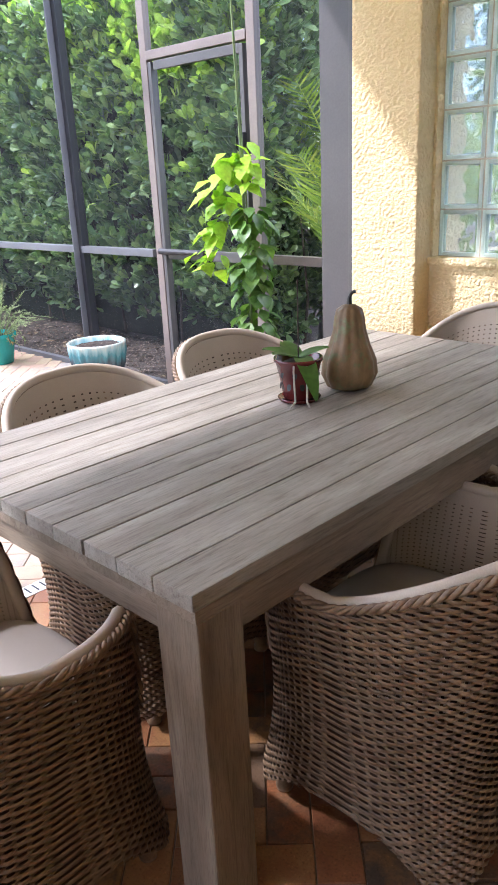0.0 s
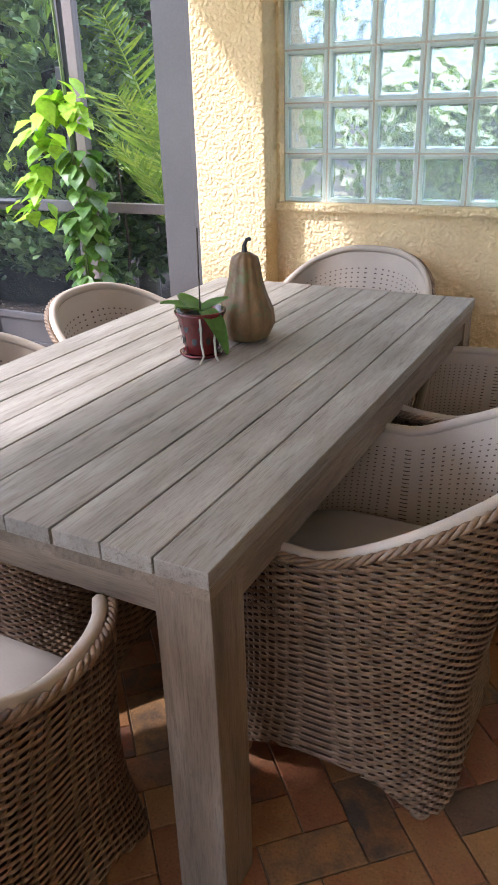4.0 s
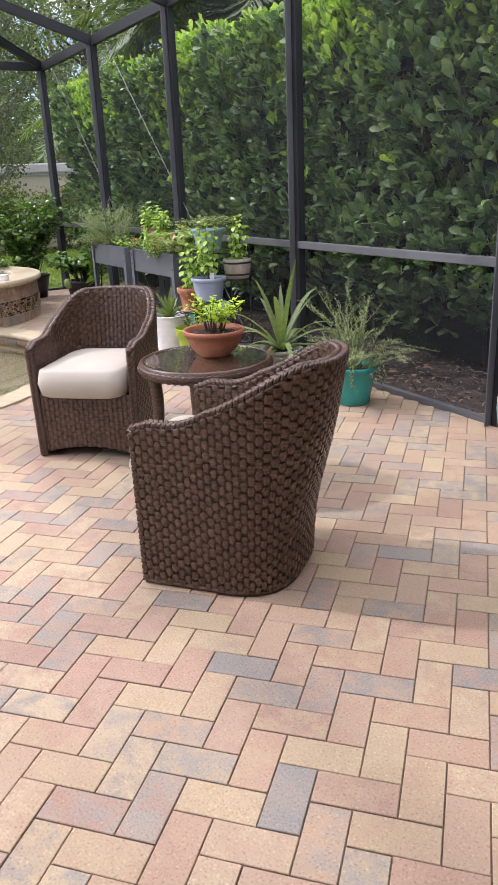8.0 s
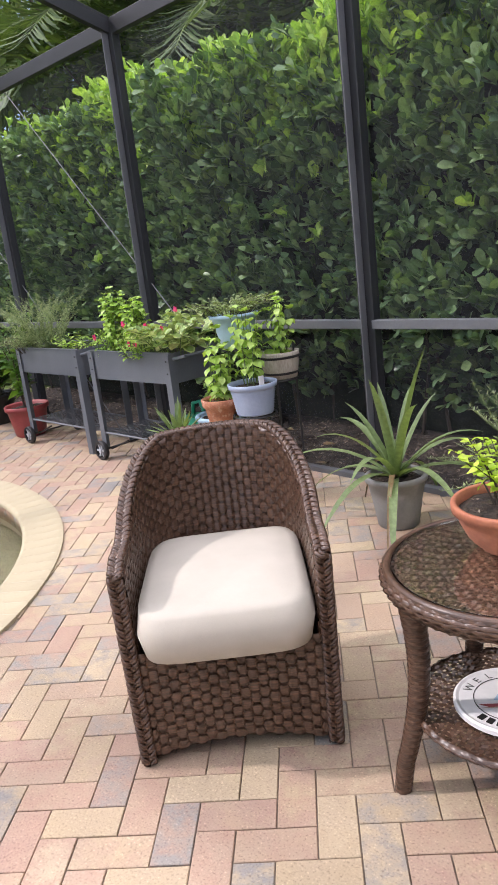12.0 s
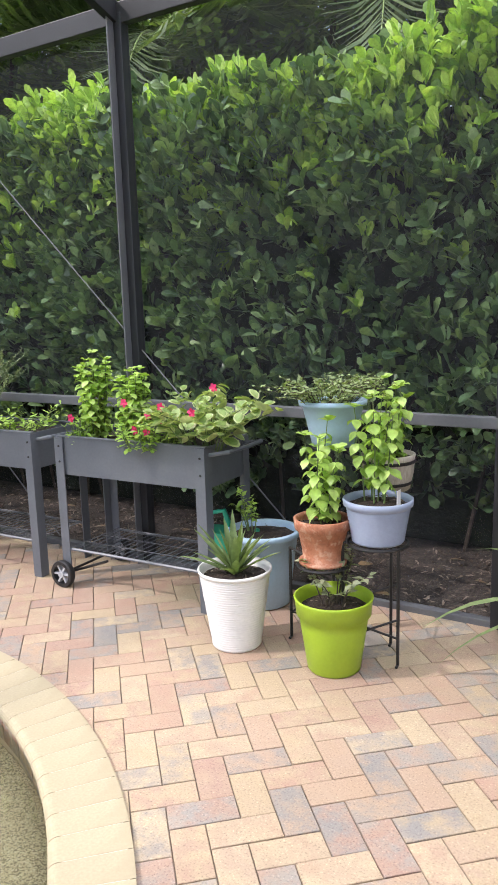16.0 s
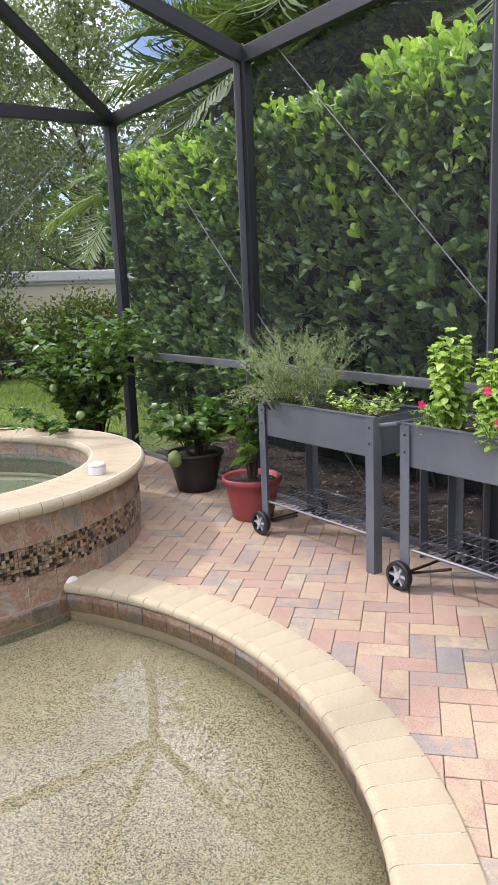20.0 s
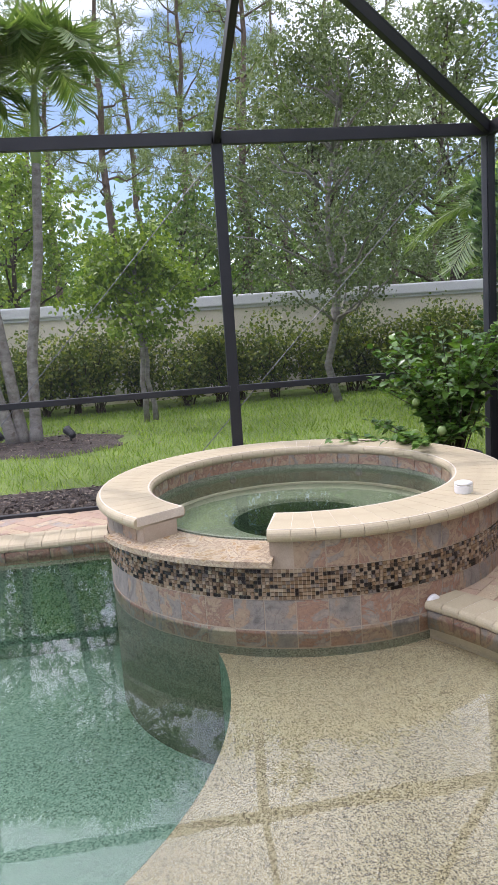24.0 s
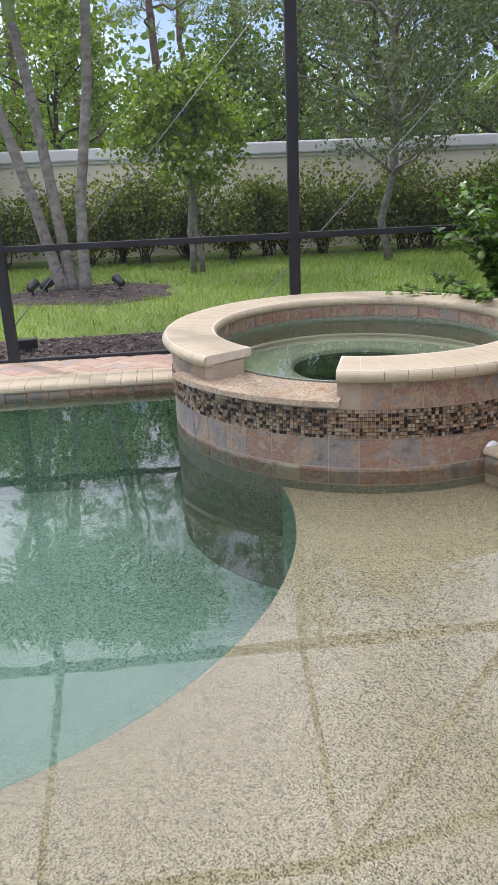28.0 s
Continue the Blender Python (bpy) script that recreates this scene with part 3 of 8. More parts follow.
def box(bm, lo, hi, bevel=0.0, m=None):
    c = [(a + b) / 2 for a, b in zip(lo, hi)]
    s = [b - a for a, b in zip(lo, hi)]
    g = bmesh.ops.create_cube(bm, size=1, matrix=Matrix.LocRotScale(c, None, s))
    vs = g["verts"]
    if bevel:
        es = {e for v in vs for e in v.link_edges}
        g2 = bmesh.ops.bevel(bm, geom=list(es), offset=bevel, segments=2, affect="EDGES", profile=0.6)
        vs = [v for f in g2["faces"] for v in f.verts] + [v for v in vs if v.is_valid]
        vs = list({v for v in vs})
    if m is not None:
        bmesh.ops.transform(bm, matrix=m, verts=vs)
    return bm


def box_bm(lo, hi, bevel=0.0):
    return box(bmesh.new(), lo, hi, bevel)


def beam_bm(p, q, w, h, bevel=0.004, up=(0, 0, 1)):
    """A bar from p to q, w wide and h high."""
    p, q = Vector(p), Vector(q)
    d = (q - p).normalized()
    upv = Vector(up) if abs(d.z) < 0.9 else Vector((0, 1, 0))
    side = d.cross(upv).normalized()
    upv = side.cross(d)
    rot = Matrix((d, side, upv)).transposed().to_4x4()
    bm = bmesh.new()
    L = (q - p).length
    box(bm, (0, -w / 2, -h / 2), (L, w / 2, h / 2), bevel)
    bmesh.ops.transform(bm, matrix=Matrix.Translation(p) @ rot, verts=bm.verts)
    return bm


def lathe_bm(profile, seg=40, flute=None, cap=True):
    """Turned shape: profile rows (r, z); flute(angle, r, z) gives r."""
    bm = bmesh.new()
    rings = []
    for r, z in profile:
        ring = []
        for i in range(seg):
            a = 2 * math.pi * i / seg
            rr = flute(a, r, z) if flute else r
            ring.append(bm.verts.new((rr * math.cos(a), rr * math.sin(a), z)))
        rings.append(ring)
    for A, B in zip(rings, rings[1:]):
        for i in range(seg):
            j = (i + 1) % seg
            bm.faces.new((A[i], A[j], B[j], B[i]))
    if cap:
        bm.faces.new(rings[0][::-1])
        bm.faces.new(rings[-1])
    return bm


def tube_bm(pts, radii, seg=8, bm=None, closed=False):
    """A round bar along a line of points."""
    bm = bm or bmesh.new()
    pts = [Vector(p) for p in pts]
    n = len(pts)
    if not isinstance(radii, (list, tuple)):
        radii = [radii] * n
    rings = []
    ref = Vector((0.31, 0.17, 0.93))
    for i, p in enumerate(pts):
        a = pts[(i - 1) % n] if closed else pts[max(i - 1, 0)]
        b = pts[(i + 1) % n] if closed else pts[min(i + 1, n - 1)]
        d = (b - a).normalized()
        if abs(d.dot(ref)) > 0.97:
            ref = Vector((0.9, 0.3, 0.1))
        s = d.cross(ref).normalized()
        u = s.cross(d).normalized()
        ref = u
        rings.append([bm.verts.new(p + radii[i] * (math.cos(2 * math.pi * k / seg) * s + math.sin(2 * math.pi * k / seg) * u)) for k in range(seg)])
    pairs = list(zip(rings, rings[1:])) + ([(rings[-1], rings[0])] if closed else [])
    for A, B in pairs:
        for k in range(seg):
            l = (k + 1) % seg
            bm.faces.new((A[k], A[l], B[l], B[k]))
    if not closed:
        bm.faces.new(rings[0][::-1])
        bm.faces.new(rings[-1])
    return bm


def leaf_shape(kind):
    """Outline points (along, across, up) and faces of one leaf of length 1."""
    if kind == "obovate":
        v = [(0, 0, 0), (0.35, 0.16, 0.05), (0.76, 0.25, 0.06), (1.0, 0.08, -0.02), (1.0, -0.08, -0.02), (0.76, -0.25, 0.06), (0.35, -0.16, 0.05), (0.55, 0, 0)]
        f = [(0, 1, 7), (1, 2, 7), (2, 3, 7), (3, 4, 7), (4, 5, 7), (5, 6, 7), (6, 0, 7)]
    elif kind == "lance":
        v = [(0, 0, 0), (0.4, 0.14, 0.05), (1.0, 0, -0.12), (0.4, -0.14, 0.05), (0.45, 0, 0.0)]
        f = [(0, 1, 4), (1, 2, 4), (2, 3, 4), (3, 0, 4)]
    elif kind == "ovate":
        v = [(0, 0, 0), (0.2, 0.25, 0.05), (0.5, 0.30, 0.07), (1.0, 0, -0.15), (0.5, -0.30, 0.07), (0.2, -0.25, 0.05), (0.45, 0, 0)]
        f = [(0, 1, 6), (1, 2, 6), (2, 3, 6), (3, 4, 6), (4, 5, 6), (5, 0, 6)]
    elif kind == "broad":
        v = [(0, 0, 0), (0.12, 0.2, 0.05), (0.35, 0.37, 0.09), (0.65, 0.34, 0.08), (1.0, 0, -0.16), (0.65, -0.34, 0.08), (0.35, -0.37, 0.09), (0.12, -0.2, 0.05), (0.45, 0, 0), (0.72, 0, -0.03)]
        f = [(0, 1, 8), (1, 2, 8), (2, 3, 9, 8), (3, 4, 9), (4, 5, 9), (5, 6, 8, 9), (6, 7, 8), (7, 0, 8)]
    elif kind == "blade":
        v = [(0, 0.04, 0), (0, -0.04, 0), (0.55, 0.035, 0.02), (0.55, -0.035, 0.02), (1.0, 0, -0.1)]
        f = [(0, 1, 3, 2), (2, 3, 4)]
    elif kind == "needle":
        v = [(0, 0.03, 0), (0, -0.03, 0), (0.6, 0.055, 0.02), (0.6, -0.055, 0.02), (1.0, 0, -0.06)]
        f = [(0, 1, 3, 2), (2, 3, 4)]
    elif kind == "leaflet":
        v = [(0, 0.012, 0), (0, -0.012, 0), (0.4, 0.03, 0.0), (0.4, -0.03, 0.0), (0.75, 0.02, -0.08), (0.75, -0.02, -0.08), (1.0, 0, -0.22)]
        f = [(0, 1, 3, 2), (2, 3, 5, 4), (4, 5, 6)]
    elif kind == "round":
        v = [(0, 0, 0), (0.14, 0.2, 0.03), (0.4, 0.36, 0.06), (0.72, 0.33, 0.05), (0.94, 0.16, -0.01), (1.0, 0, -0.04), (0.94, -0.16, -0.01), (0.72, -0.33, 0.05), (0.4, -0.36, 0.06), (0.14, -0.2, 0.03), (0.5, 0, 0)]
        f = [(k, (k + 1) % 10, 10) for k in range(10)]
    else:
        v = [(0, 0, 0), (0.5, 0.3, 0), (1, 0, -0.05), (0.5, -0.3, 0)]
        f = [(0, 1, 2, 3)]
    return np.array(v, float), f


def leaves(name, pos, along, normal, size, kind, material, parent=None, label=""):
    """Many leaves in one mesh: foot, direction, facing and length of each."""
    v, f = leaf_shape(kind)
    pos, along, normal, size = (np.asarray(a, float) for a in (pos, along, normal, size))
    along /= np.linalg.norm(along, axis=1)[:, None] + 1e-9
    across = np.cross(normal, along)
    across /= np.linalg.norm(across, axis=1)[:, None] + 1e-9
    upw = np.cross(along, across)
    vs = pos[:, None] + size[:, None, None] * (v[None, :, :1] * along[:, None] + v[None, :, 1:2] * across[:, None] + v[None, :, 2:] * upw[:, None])
    n, k = len(pos), len(v)
    me = bpy.data.meshes.new(name)
    flat = vs.reshape(-1, 3)
    sizes = [len(x) for x in f]
    loop = np.concatenate([np.array(x) for x in f])
    loops = (loop[None] + (np.arange(n) * k)[:, None]).ravel()
    totals = np.tile(sizes, n)
    starts = np.concatenate([[0], np.cumsum(totals)[:-1]])
    me.vertices.add(len(flat))
    me.vertices.foreach_set("co", flat.ravel())
    me.loops.add(len(loops))
    me.loops.foreach_set("vertex_index", loops.astype(np.int32))
    me.polygons.add(len(totals))
    me.polygons.foreach_set("loop_start", starts.astype(np.int32))
    me.update(calc_edges=True)
    me.materials.append(material)
    ob = new(name, me)
    if parent:
        ob.parent = parent
    if label:
        ob["label"] = label
    return ob


RNG = np.random.default_rng(7)


def rand_dirs(n, bias=(0, 0, 0)):
    d = RNG.normal(size=(n, 3))
    d /= np.linalg.norm(d, axis=1)[:, None]
    return d + np.asarray(bias)

# ---- the plan, in metres ----
SCREEN_Y = 3.25            # hedge-side screen wall
SCREEN_X = -12.82          # far screen wall
POSTS_X = [-4.85, -6.83, -8.83, -10.83]
FAR_POSTS_Y = [0.94, -1.44, -3.8, -6.2]
EAVE, RIDGE = 2.90, 3.64
HUB = (-10.93, 0.95)
RAIL_Z = 0.912
LANAI_X = -2.24             # edge of the roofed part
POOL_C, POOL_R = (-8.945, -0.20), 2.035
SPA_C, SPA_R, SPA_H = (-11.28, 1.128), 1.30, 0.472
DEEP_C, DEEP_R = (-10.008, -1.466), 1.909
POOL_FAR, POOL_NEAR, POOL_END = -11.96, -6.91, -6.2
WATER_Z = -0.078

# ground beyond the screens
part("ground", box_bm((-80, -60, -0.6), (SCREEN_X - 0.06, 60, -0.06)), M["lawn"])
tagged(bpy.data.objects["ground"], "green mown lawn behind the pool cage", "lawn", kind="structure")
part("ground_side", box_bm((SCREEN_X - 0.06, SCREEN_Y + 0.05, -0.6), (30, 60, -0.06)), M["mulch"])
tagged(bpy.data.objects["ground_side"], "dark bark mulch under the hedge", "mulch", kind="structure")
part("ground_house", box_bm((SCREEN_X - 0.06, -60, -0.6), (30, -7.0, -0.06)), M["lawn"])
tagged(bpy.data.objects["ground_house"], "mown lawn beside the pool deck", "lawn", kind="structure")

# floor bed with the pool cut out: strips around the pool outline


def pool_inside(x, y, grow=0.0):
    """True within the pool water outline."""
    if math.hypot(x - POOL_C[0], y - POOL_C[1]) < POOL_R + grow:
        return True
    return POOL_FAR - grow < x < (POOL_NEAR + grow if y < POOL_C[1] else POOL_C[0]) and POOL_END - grow < y < 0.7


def spa_inside(x, y, grow=0.0):
    return math.hypot(x - SPA_C[0], y - SPA_C[1]) < SPA_R - 0.05 + grow


def arc(c, r, a0, a1, n):
    return [(c[0] + r * math.cos(radians(a0 + (a1 - a0) * i / n)), c[1] + r * math.sin(radians(a0 + (a1 - a0) * i / n))) for i in range(n + 1)]


def pool_outline(grow=0.0):
    """The pool's edge, counter-clockwise, from the near far-end corner round by the arc."""
    pts = [(POOL_NEAR + grow, POOL_END - grow)]
    pts += arc(POOL_C, POOL_R + grow, 0, 150, 40)
    pts += [(POOL_FAR - grow, 0.9), (POOL_FAR - grow, POOL_END - grow)]
    return pts


def flat_bm(pts, z):
    bm = bmesh.new()
    f = bm.faces.new([bm.verts.new((x, y, z)) for x, y in pts])
    if f.normal.z < 0:
        f.normal_flip()
    bmesh.ops.triangulate(bm, faces=[f])
    return bm


def curtain_bm(pts, z0, z1, closed=False, thick=0.0):
    """An upright band along a line, with a thickness to its right."""
    bm = bmesh.new()
    n = len(pts)
    off = []
    for i, (x, y) in enumerate(pts):
        a = Vector(pts[max(i - 1, 0)])
        b = Vector(pts[min(i + 1, n - 1)])
        d = (b - a).normalized()
        off.append((x + d.y * thick, y - d.x * thick))
    rows = [[bm.verts.new((x, y, z)) for x, y in line] for line, z in ((pts, z0), (pts, z1), (off, z1), (off, z0))]
    if not thick:
        rows = rows[:2]
    for A, B in zip(rows, rows[1:] + (rows[:1] if thick else [])):
        for i in range(n - 1):
            bm.faces.new((A[i], A[i + 1], B[i + 1], B[i]))
    if thick:
        for i in (0, n - 1):
            bm.faces.new([row[i] for row in rows])
    bmesh.ops.recalc_face_normals(bm, faces=bm.faces)
    return bm


def deck_bed():
    """Bedding under the pavers, with a hole for the pool."""
    x0, x1, y0, y1 = SCREEN_X - 0.04, 3.2, -7.0, SCREEN_Y + 0.04
    bm = bmesh.new()
    inner = pool_outline(0.15)
    vi = [bm.verts.new((x, y, -0.0065)) for x, y in inner]
    vo = [bm.verts.new((x, y, -0.0065)) for x, y in ((x0, y0), (x1, y0), (x1, y1), (x0, y1))]
    edges = [bm.edges.new((a, b)) for ring in (vi, vo) for a, b in zip(ring, ring[1:] + ring[:1])]
    bmesh.ops.triangle_fill(bm, use_beauty=True, edges=edges)
    for f in bm.faces:
        if f.normal.z < 0:
            f.normal_flip()
    return bm


floor = part("floor", deck_bed(), M["joint"])
tagged(floor, "patio of tan, rose and grey herringbone pavers", "patio", kind="structure")
footing = part("foundation", box_bm((SCREEN_X - 0.03, -7.0, -2.4), (3.2, SCREEN_Y + 0.04, -2.2)), M["joint"])
tagged(footing, "plain sand base beneath the patio", "foundation", kind="structure")

# pool shell
SHELF_Z, DEEP_Z = -0.20, -0.85
shelf_pts = arc(POOL_C, POOL_R + 0.02, 0, 150, 40) + arc(DEEP_C, DEEP_R, 100, 0, 40) + [(DEEP_C[0] + DEEP_R, -3.4), (POOL_NEAR + 0.02, -3.4)]
shelf = part("pool_shelf", flat_bm(shelf_pts, SHELF_Z), M["pebble"])
tagged(shelf, "shallow sun shelf of beige pebble plaster under water", "pool", kind="structure")
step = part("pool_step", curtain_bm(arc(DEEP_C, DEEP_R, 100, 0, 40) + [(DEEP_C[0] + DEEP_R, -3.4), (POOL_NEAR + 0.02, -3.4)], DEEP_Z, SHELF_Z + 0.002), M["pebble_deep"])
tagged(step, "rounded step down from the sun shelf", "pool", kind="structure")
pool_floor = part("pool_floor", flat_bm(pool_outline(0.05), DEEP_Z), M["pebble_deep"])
tagged(pool_floor, "pebble floor of the deep pool, coloured blue-green for deep water", "pool", kind="structure")
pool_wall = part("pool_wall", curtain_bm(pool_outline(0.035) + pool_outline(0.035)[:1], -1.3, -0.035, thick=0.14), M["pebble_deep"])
tagged(pool_wall, "plastered pool wall below the tile band", "pool", kind="structure")
shelf_wall = part("shelf_wall", curtain_bm(arc(POOL_C, POOL_R + 0.026, 150, -2, 50), SHELF_Z - 0.02, -0.04), M["pebble"])
tagged(shelf_wall, "pebble plaster side of the sun shelf", "pool", kind="structure")
water = part("water", flat_bm(pool_outline(0.03), WATER_Z), M["water"])
tagged(water, "still clear pool water with reflections", "water", kind="structure")

# waterline tiles, one by one


def run_along(pts, size, gap):
    """Midpoint, heading and length of pieces laid end to end along a line."""
    out, P = [], [Vector(p) for p in pts]
    cum = [0.0]
    for a, b in zip(P, P[1:]):
        cum.append(cum[-1] + (b - a).length)
    n = max(1, round(cum[-1] / size))
    L = cum[-1] / n

    def at(s):
        for i in range(len(P) - 1):
            if s <= cum[i + 1] or i == len(P) - 2:
                return P[i].lerp(P[i + 1], (s - cum[i]) / (cum[i + 1] - cum[i]))
    for k in range(n):
        a, b = at(k * L), at((k + 1) * L)
        d = b - a
        out.append(((a + b) / 2, math.atan2(d.y, d.x), d.length - gap))
    return out


band_line = arc(POOL_C, POOL_R, 0, 124, 40)
tile_me = mesh_of("waterline_tile", box_bm((-0.5, 0.0, 0), (0.5, 0.03, 0.092), 0))
tile_me.materials.append(M["slate"])


def place_piece(name, me, parent, mid, heading, length, z, sx=1.0):
    ob = new(name, me)
    ob.parent = parent
    ob.matrix_basis = Matrix.LocRotScale((mid.x, mid.y, z), Euler((0, 0, heading)), (length * sx, 1, 1))
    return ob


for mid, hd, L in run_along(band_line, 0.155, 0.006):
    place_piece("waterline_tile", tile_me, pool_wall, mid, hd + math.pi, L, -0.137)
for mid, hd, L in run_along([(POOL_FAR, 0.2), (POOL_FAR, POOL_END)], 0.155, 0.006):
    place_piece("waterline_tile", tile_me, pool_wall, mid, hd + math.pi, L, -0.137)

# coping stones with a rounded nose


def coping_stone(width, depth, h):
    """One stone, 1 m long along x, its rounded nose at y = 0."""
    prof = [(0.02, -h), (0.006, -h + 0.008), (0.0, -h * 0.55), (0.006, -0.012), (0.022, 0.0), (depth, 0.0), (depth, -h)]
    bm = bmesh.new()
    A = [bm.verts.new((-0.5, y, z)) for y, z in prof]
    B = [bm.verts.new((0.5, y, z)) for y, z in prof]
    n = len(prof)
    for i in range(n):
        bm.faces.new((A[i], A[(i + 1) % n], B[(i + 1) % n], B[i]))
    bm.faces.new(A[::-1])
    bm.faces.new(B)
    bmesh.ops.recalc_face_normals(bm, faces=bm.faces)
    return bm


def wedge_stones(name, c, r_in, r_out, a0, a1, n, z, h, parent, nose_in=True, nose_out=False, gap=0.0025):
    """Stones round an arc, one mesh that each of them shares."""
    da = (a1 - a0) / n
    half = radians(da) / 2 - gap / (r_in + r_out)
    q = h / 2
    prof = [(r_in, -h), (r_in, 0.0)]
    if nose_in:
        prof = [(r_in + q * (1 - math.sin(radians(t))), -q - q * math.cos(radians(t))) for t in range(0, 181, 20)]
    if nose_out:
        prof += [(r_out - q * (1 - math.sin(radians(t))), -q + q * math.cos(radians(t))) for t in range(0, 181, 20)]
    else:
        prof += [(r_out, 0.0), (r_out, -h)]
    bm = bmesh.new()
    rows = []
    for k in range(4):
        a = -half + 2 * half * k / 3
        rows.append([bm.verts.new((r * math.cos(a), r * math.sin(a), zz)) for r, zz in prof])
    m = len(prof)
    for A, B in zip(rows, rows[1:]):
        for i in range(m):
            bm.faces.new((A[i], A[(i + 1) % m], B[(i + 1) % m], B[i]))
    bm.faces.new(rows[0][::-1])
    bm.faces.new(rows[-1])
    bmesh.ops.recalc_face_normals(bm, faces=bm.faces)
    me = mesh_of(name, bm)
    me.materials.append(M["cream_stone"])
    for k in range(n):
        ob = new(name, me)
        ob.parent = parent
        ob.matrix_basis = pose(c[0], c[1], z, 0, 0, a0 + da * (k + 0.5))


coping = thing("pool_coping", pose(0, 0, 0), "cream cast-stone coping with rounded nose round the pool", "coping", kind="structure")
wedge_stones("coping_stone", POOL_C, POOL_R - 0.02, POOL_R + 0.205, 0, 124, 44, 0.012, 0.055, coping, gap=0.0028)
cs = mesh_of("coping_stone", coping_stone(1, 0.305, 0.055))
cs.materials.append(M["cream_stone"])
for mid, hd, L in run_along([(POOL_FAR + 0.02, -0.05), (POOL_FAR + 0.02, POOL_END)], 0.115, 0.003):
    place_piece("coping_stone", cs, coping, mid, hd + math.pi, L, 0.012)
for mid, hd, L in run_along([(POOL_NEAR - 0.02, POOL_END), (POOL_NEAR - 0.02, POOL_C[1])], 0.2, 0.003):
    place_piece("coping_stone", cs, coping, mid, hd + math.pi, L, 0.012)
for mid, hd, L in run_along([(POOL_FAR, POOL_END + 0.02), (POOL_NEAR, POOL_END + 0.02)], 0.2, 0.004):
    place_piece("coping_stone", cs, coping, mid, hd + math.pi, L, 0.012)
grout_bed = part("coping_bed", curtain_bm(arc(POOL_C, POOL_R + 0.19, 124, 0, 40) + [(POOL_NEAR + 0.19, POOL_END)], -0.2, 0.0113, thick=0.17), M["grout"], coping)

# spa
spa = thing("spa", pose(SPA_C[0], SPA_C[1], 0), "round raised spa with slate tiles, mosaic band and cream rim", "spa")
WALL_R, RIM_IN = SPA_R - 0.05, SPA_R - 0.35
NOTCH = (-55.5, -20.0)     # the gap in the rim where the water spills


def ring_wall(r, a0, a1, z0, z1, thick, n=72):
    pts = arc((0, 0), r, a0, a1, n)
    return curtain_bm(pts, z0, z1, thick=thick)


SPILL_Z = 0.326
part("wall", ring_wall(WALL_R - 0.006, NOTCH[1], NOTCH[0] + 360, DEEP_Z, SPA_H - 0.06, -0.22), M["tan_grout"], spa)
part("rim_bed", ring_wall(SPA_R - 0.02, NOTCH[1], NOTCH[0] + 360, SPA_H - 0.05, SPA_H - 0.0008, -0.31), M["grout"], spa)
part("spill_wall", ring_wall(WALL_R - 0.006, NOTCH[0], NOTCH[1], DEEP_Z, SPILL_Z - 0.035, -0.22), M["tan_grout"], spa)
part("lower_wall", ring_wall(WALL_R - 0.003, 0, 360, DEEP_Z, -0.157, -0.03), M["pebble_spa"], spa)
part("inner_wall", ring_wall(RIM_IN + 0.03, 0, 360, -0.35, 0.332, -0.02), M["pebble_spa"], spa)
part("bench", lathe_bm([(RIM_IN + 0.03, 0.185), (0.50, 0.19), (0.462, 0.178), (0.45, -0.71), (0.01, -0.72)], 64, None, False), M["pebble_spa"], spa, "grey-green pebble bench round a deep middle", True)
# thin pale ring where the inner wall meets the bench
part("bench_trim", lathe_bm([(RIM_IN + 0.012, 0.198), (RIM_IN - 0.016, 0.196), (RIM_IN - 0.02, 0.184), (RIM_IN + 0.012, 0.180)], 64, None, False), M["grout"], spa, "pale line under the inner tiles")
# added sheet across the opening, dims what lies below it
part("deep_water", flat_bm(arc((0, 0), 0.452, 0, 355, 71), 0.165), M["deep_water"], spa, "tinted sheet that darkens the deep middle")
part("spa_water", flat_bm(arc((0, 0), RIM_IN + 0.014, 0, 355, 71), 0.303), M["spa_water"], spa, "still green-tinted spa water")
part("floor_drain", lathe_bm([(0.11, -0.72), (0.10, -0.705), (0.04, -0.695), (0.005, -0.693)], 28), M["slate_blue"], spa, "blue-grey drain cover", smooth=True)
for k in range(6):
    jet = lathe_bm([(0.030, 0.0), (0.028, 0.005), (0.018, 0.007), (0.014, 0.002), (0.004, 0.002)], 20)
    bmesh.ops.transform(jet, matrix=pose(0, 0, 0, 0, 0, 20 + 60 * k) @ pose(RIM_IN + 0.010, 0, 0.272, 0, -90, 0), verts=jet.verts)
    part("jet", jet, M["grey_pot"], spa, "round grey spa jet", smooth=True)
n_tile = 49
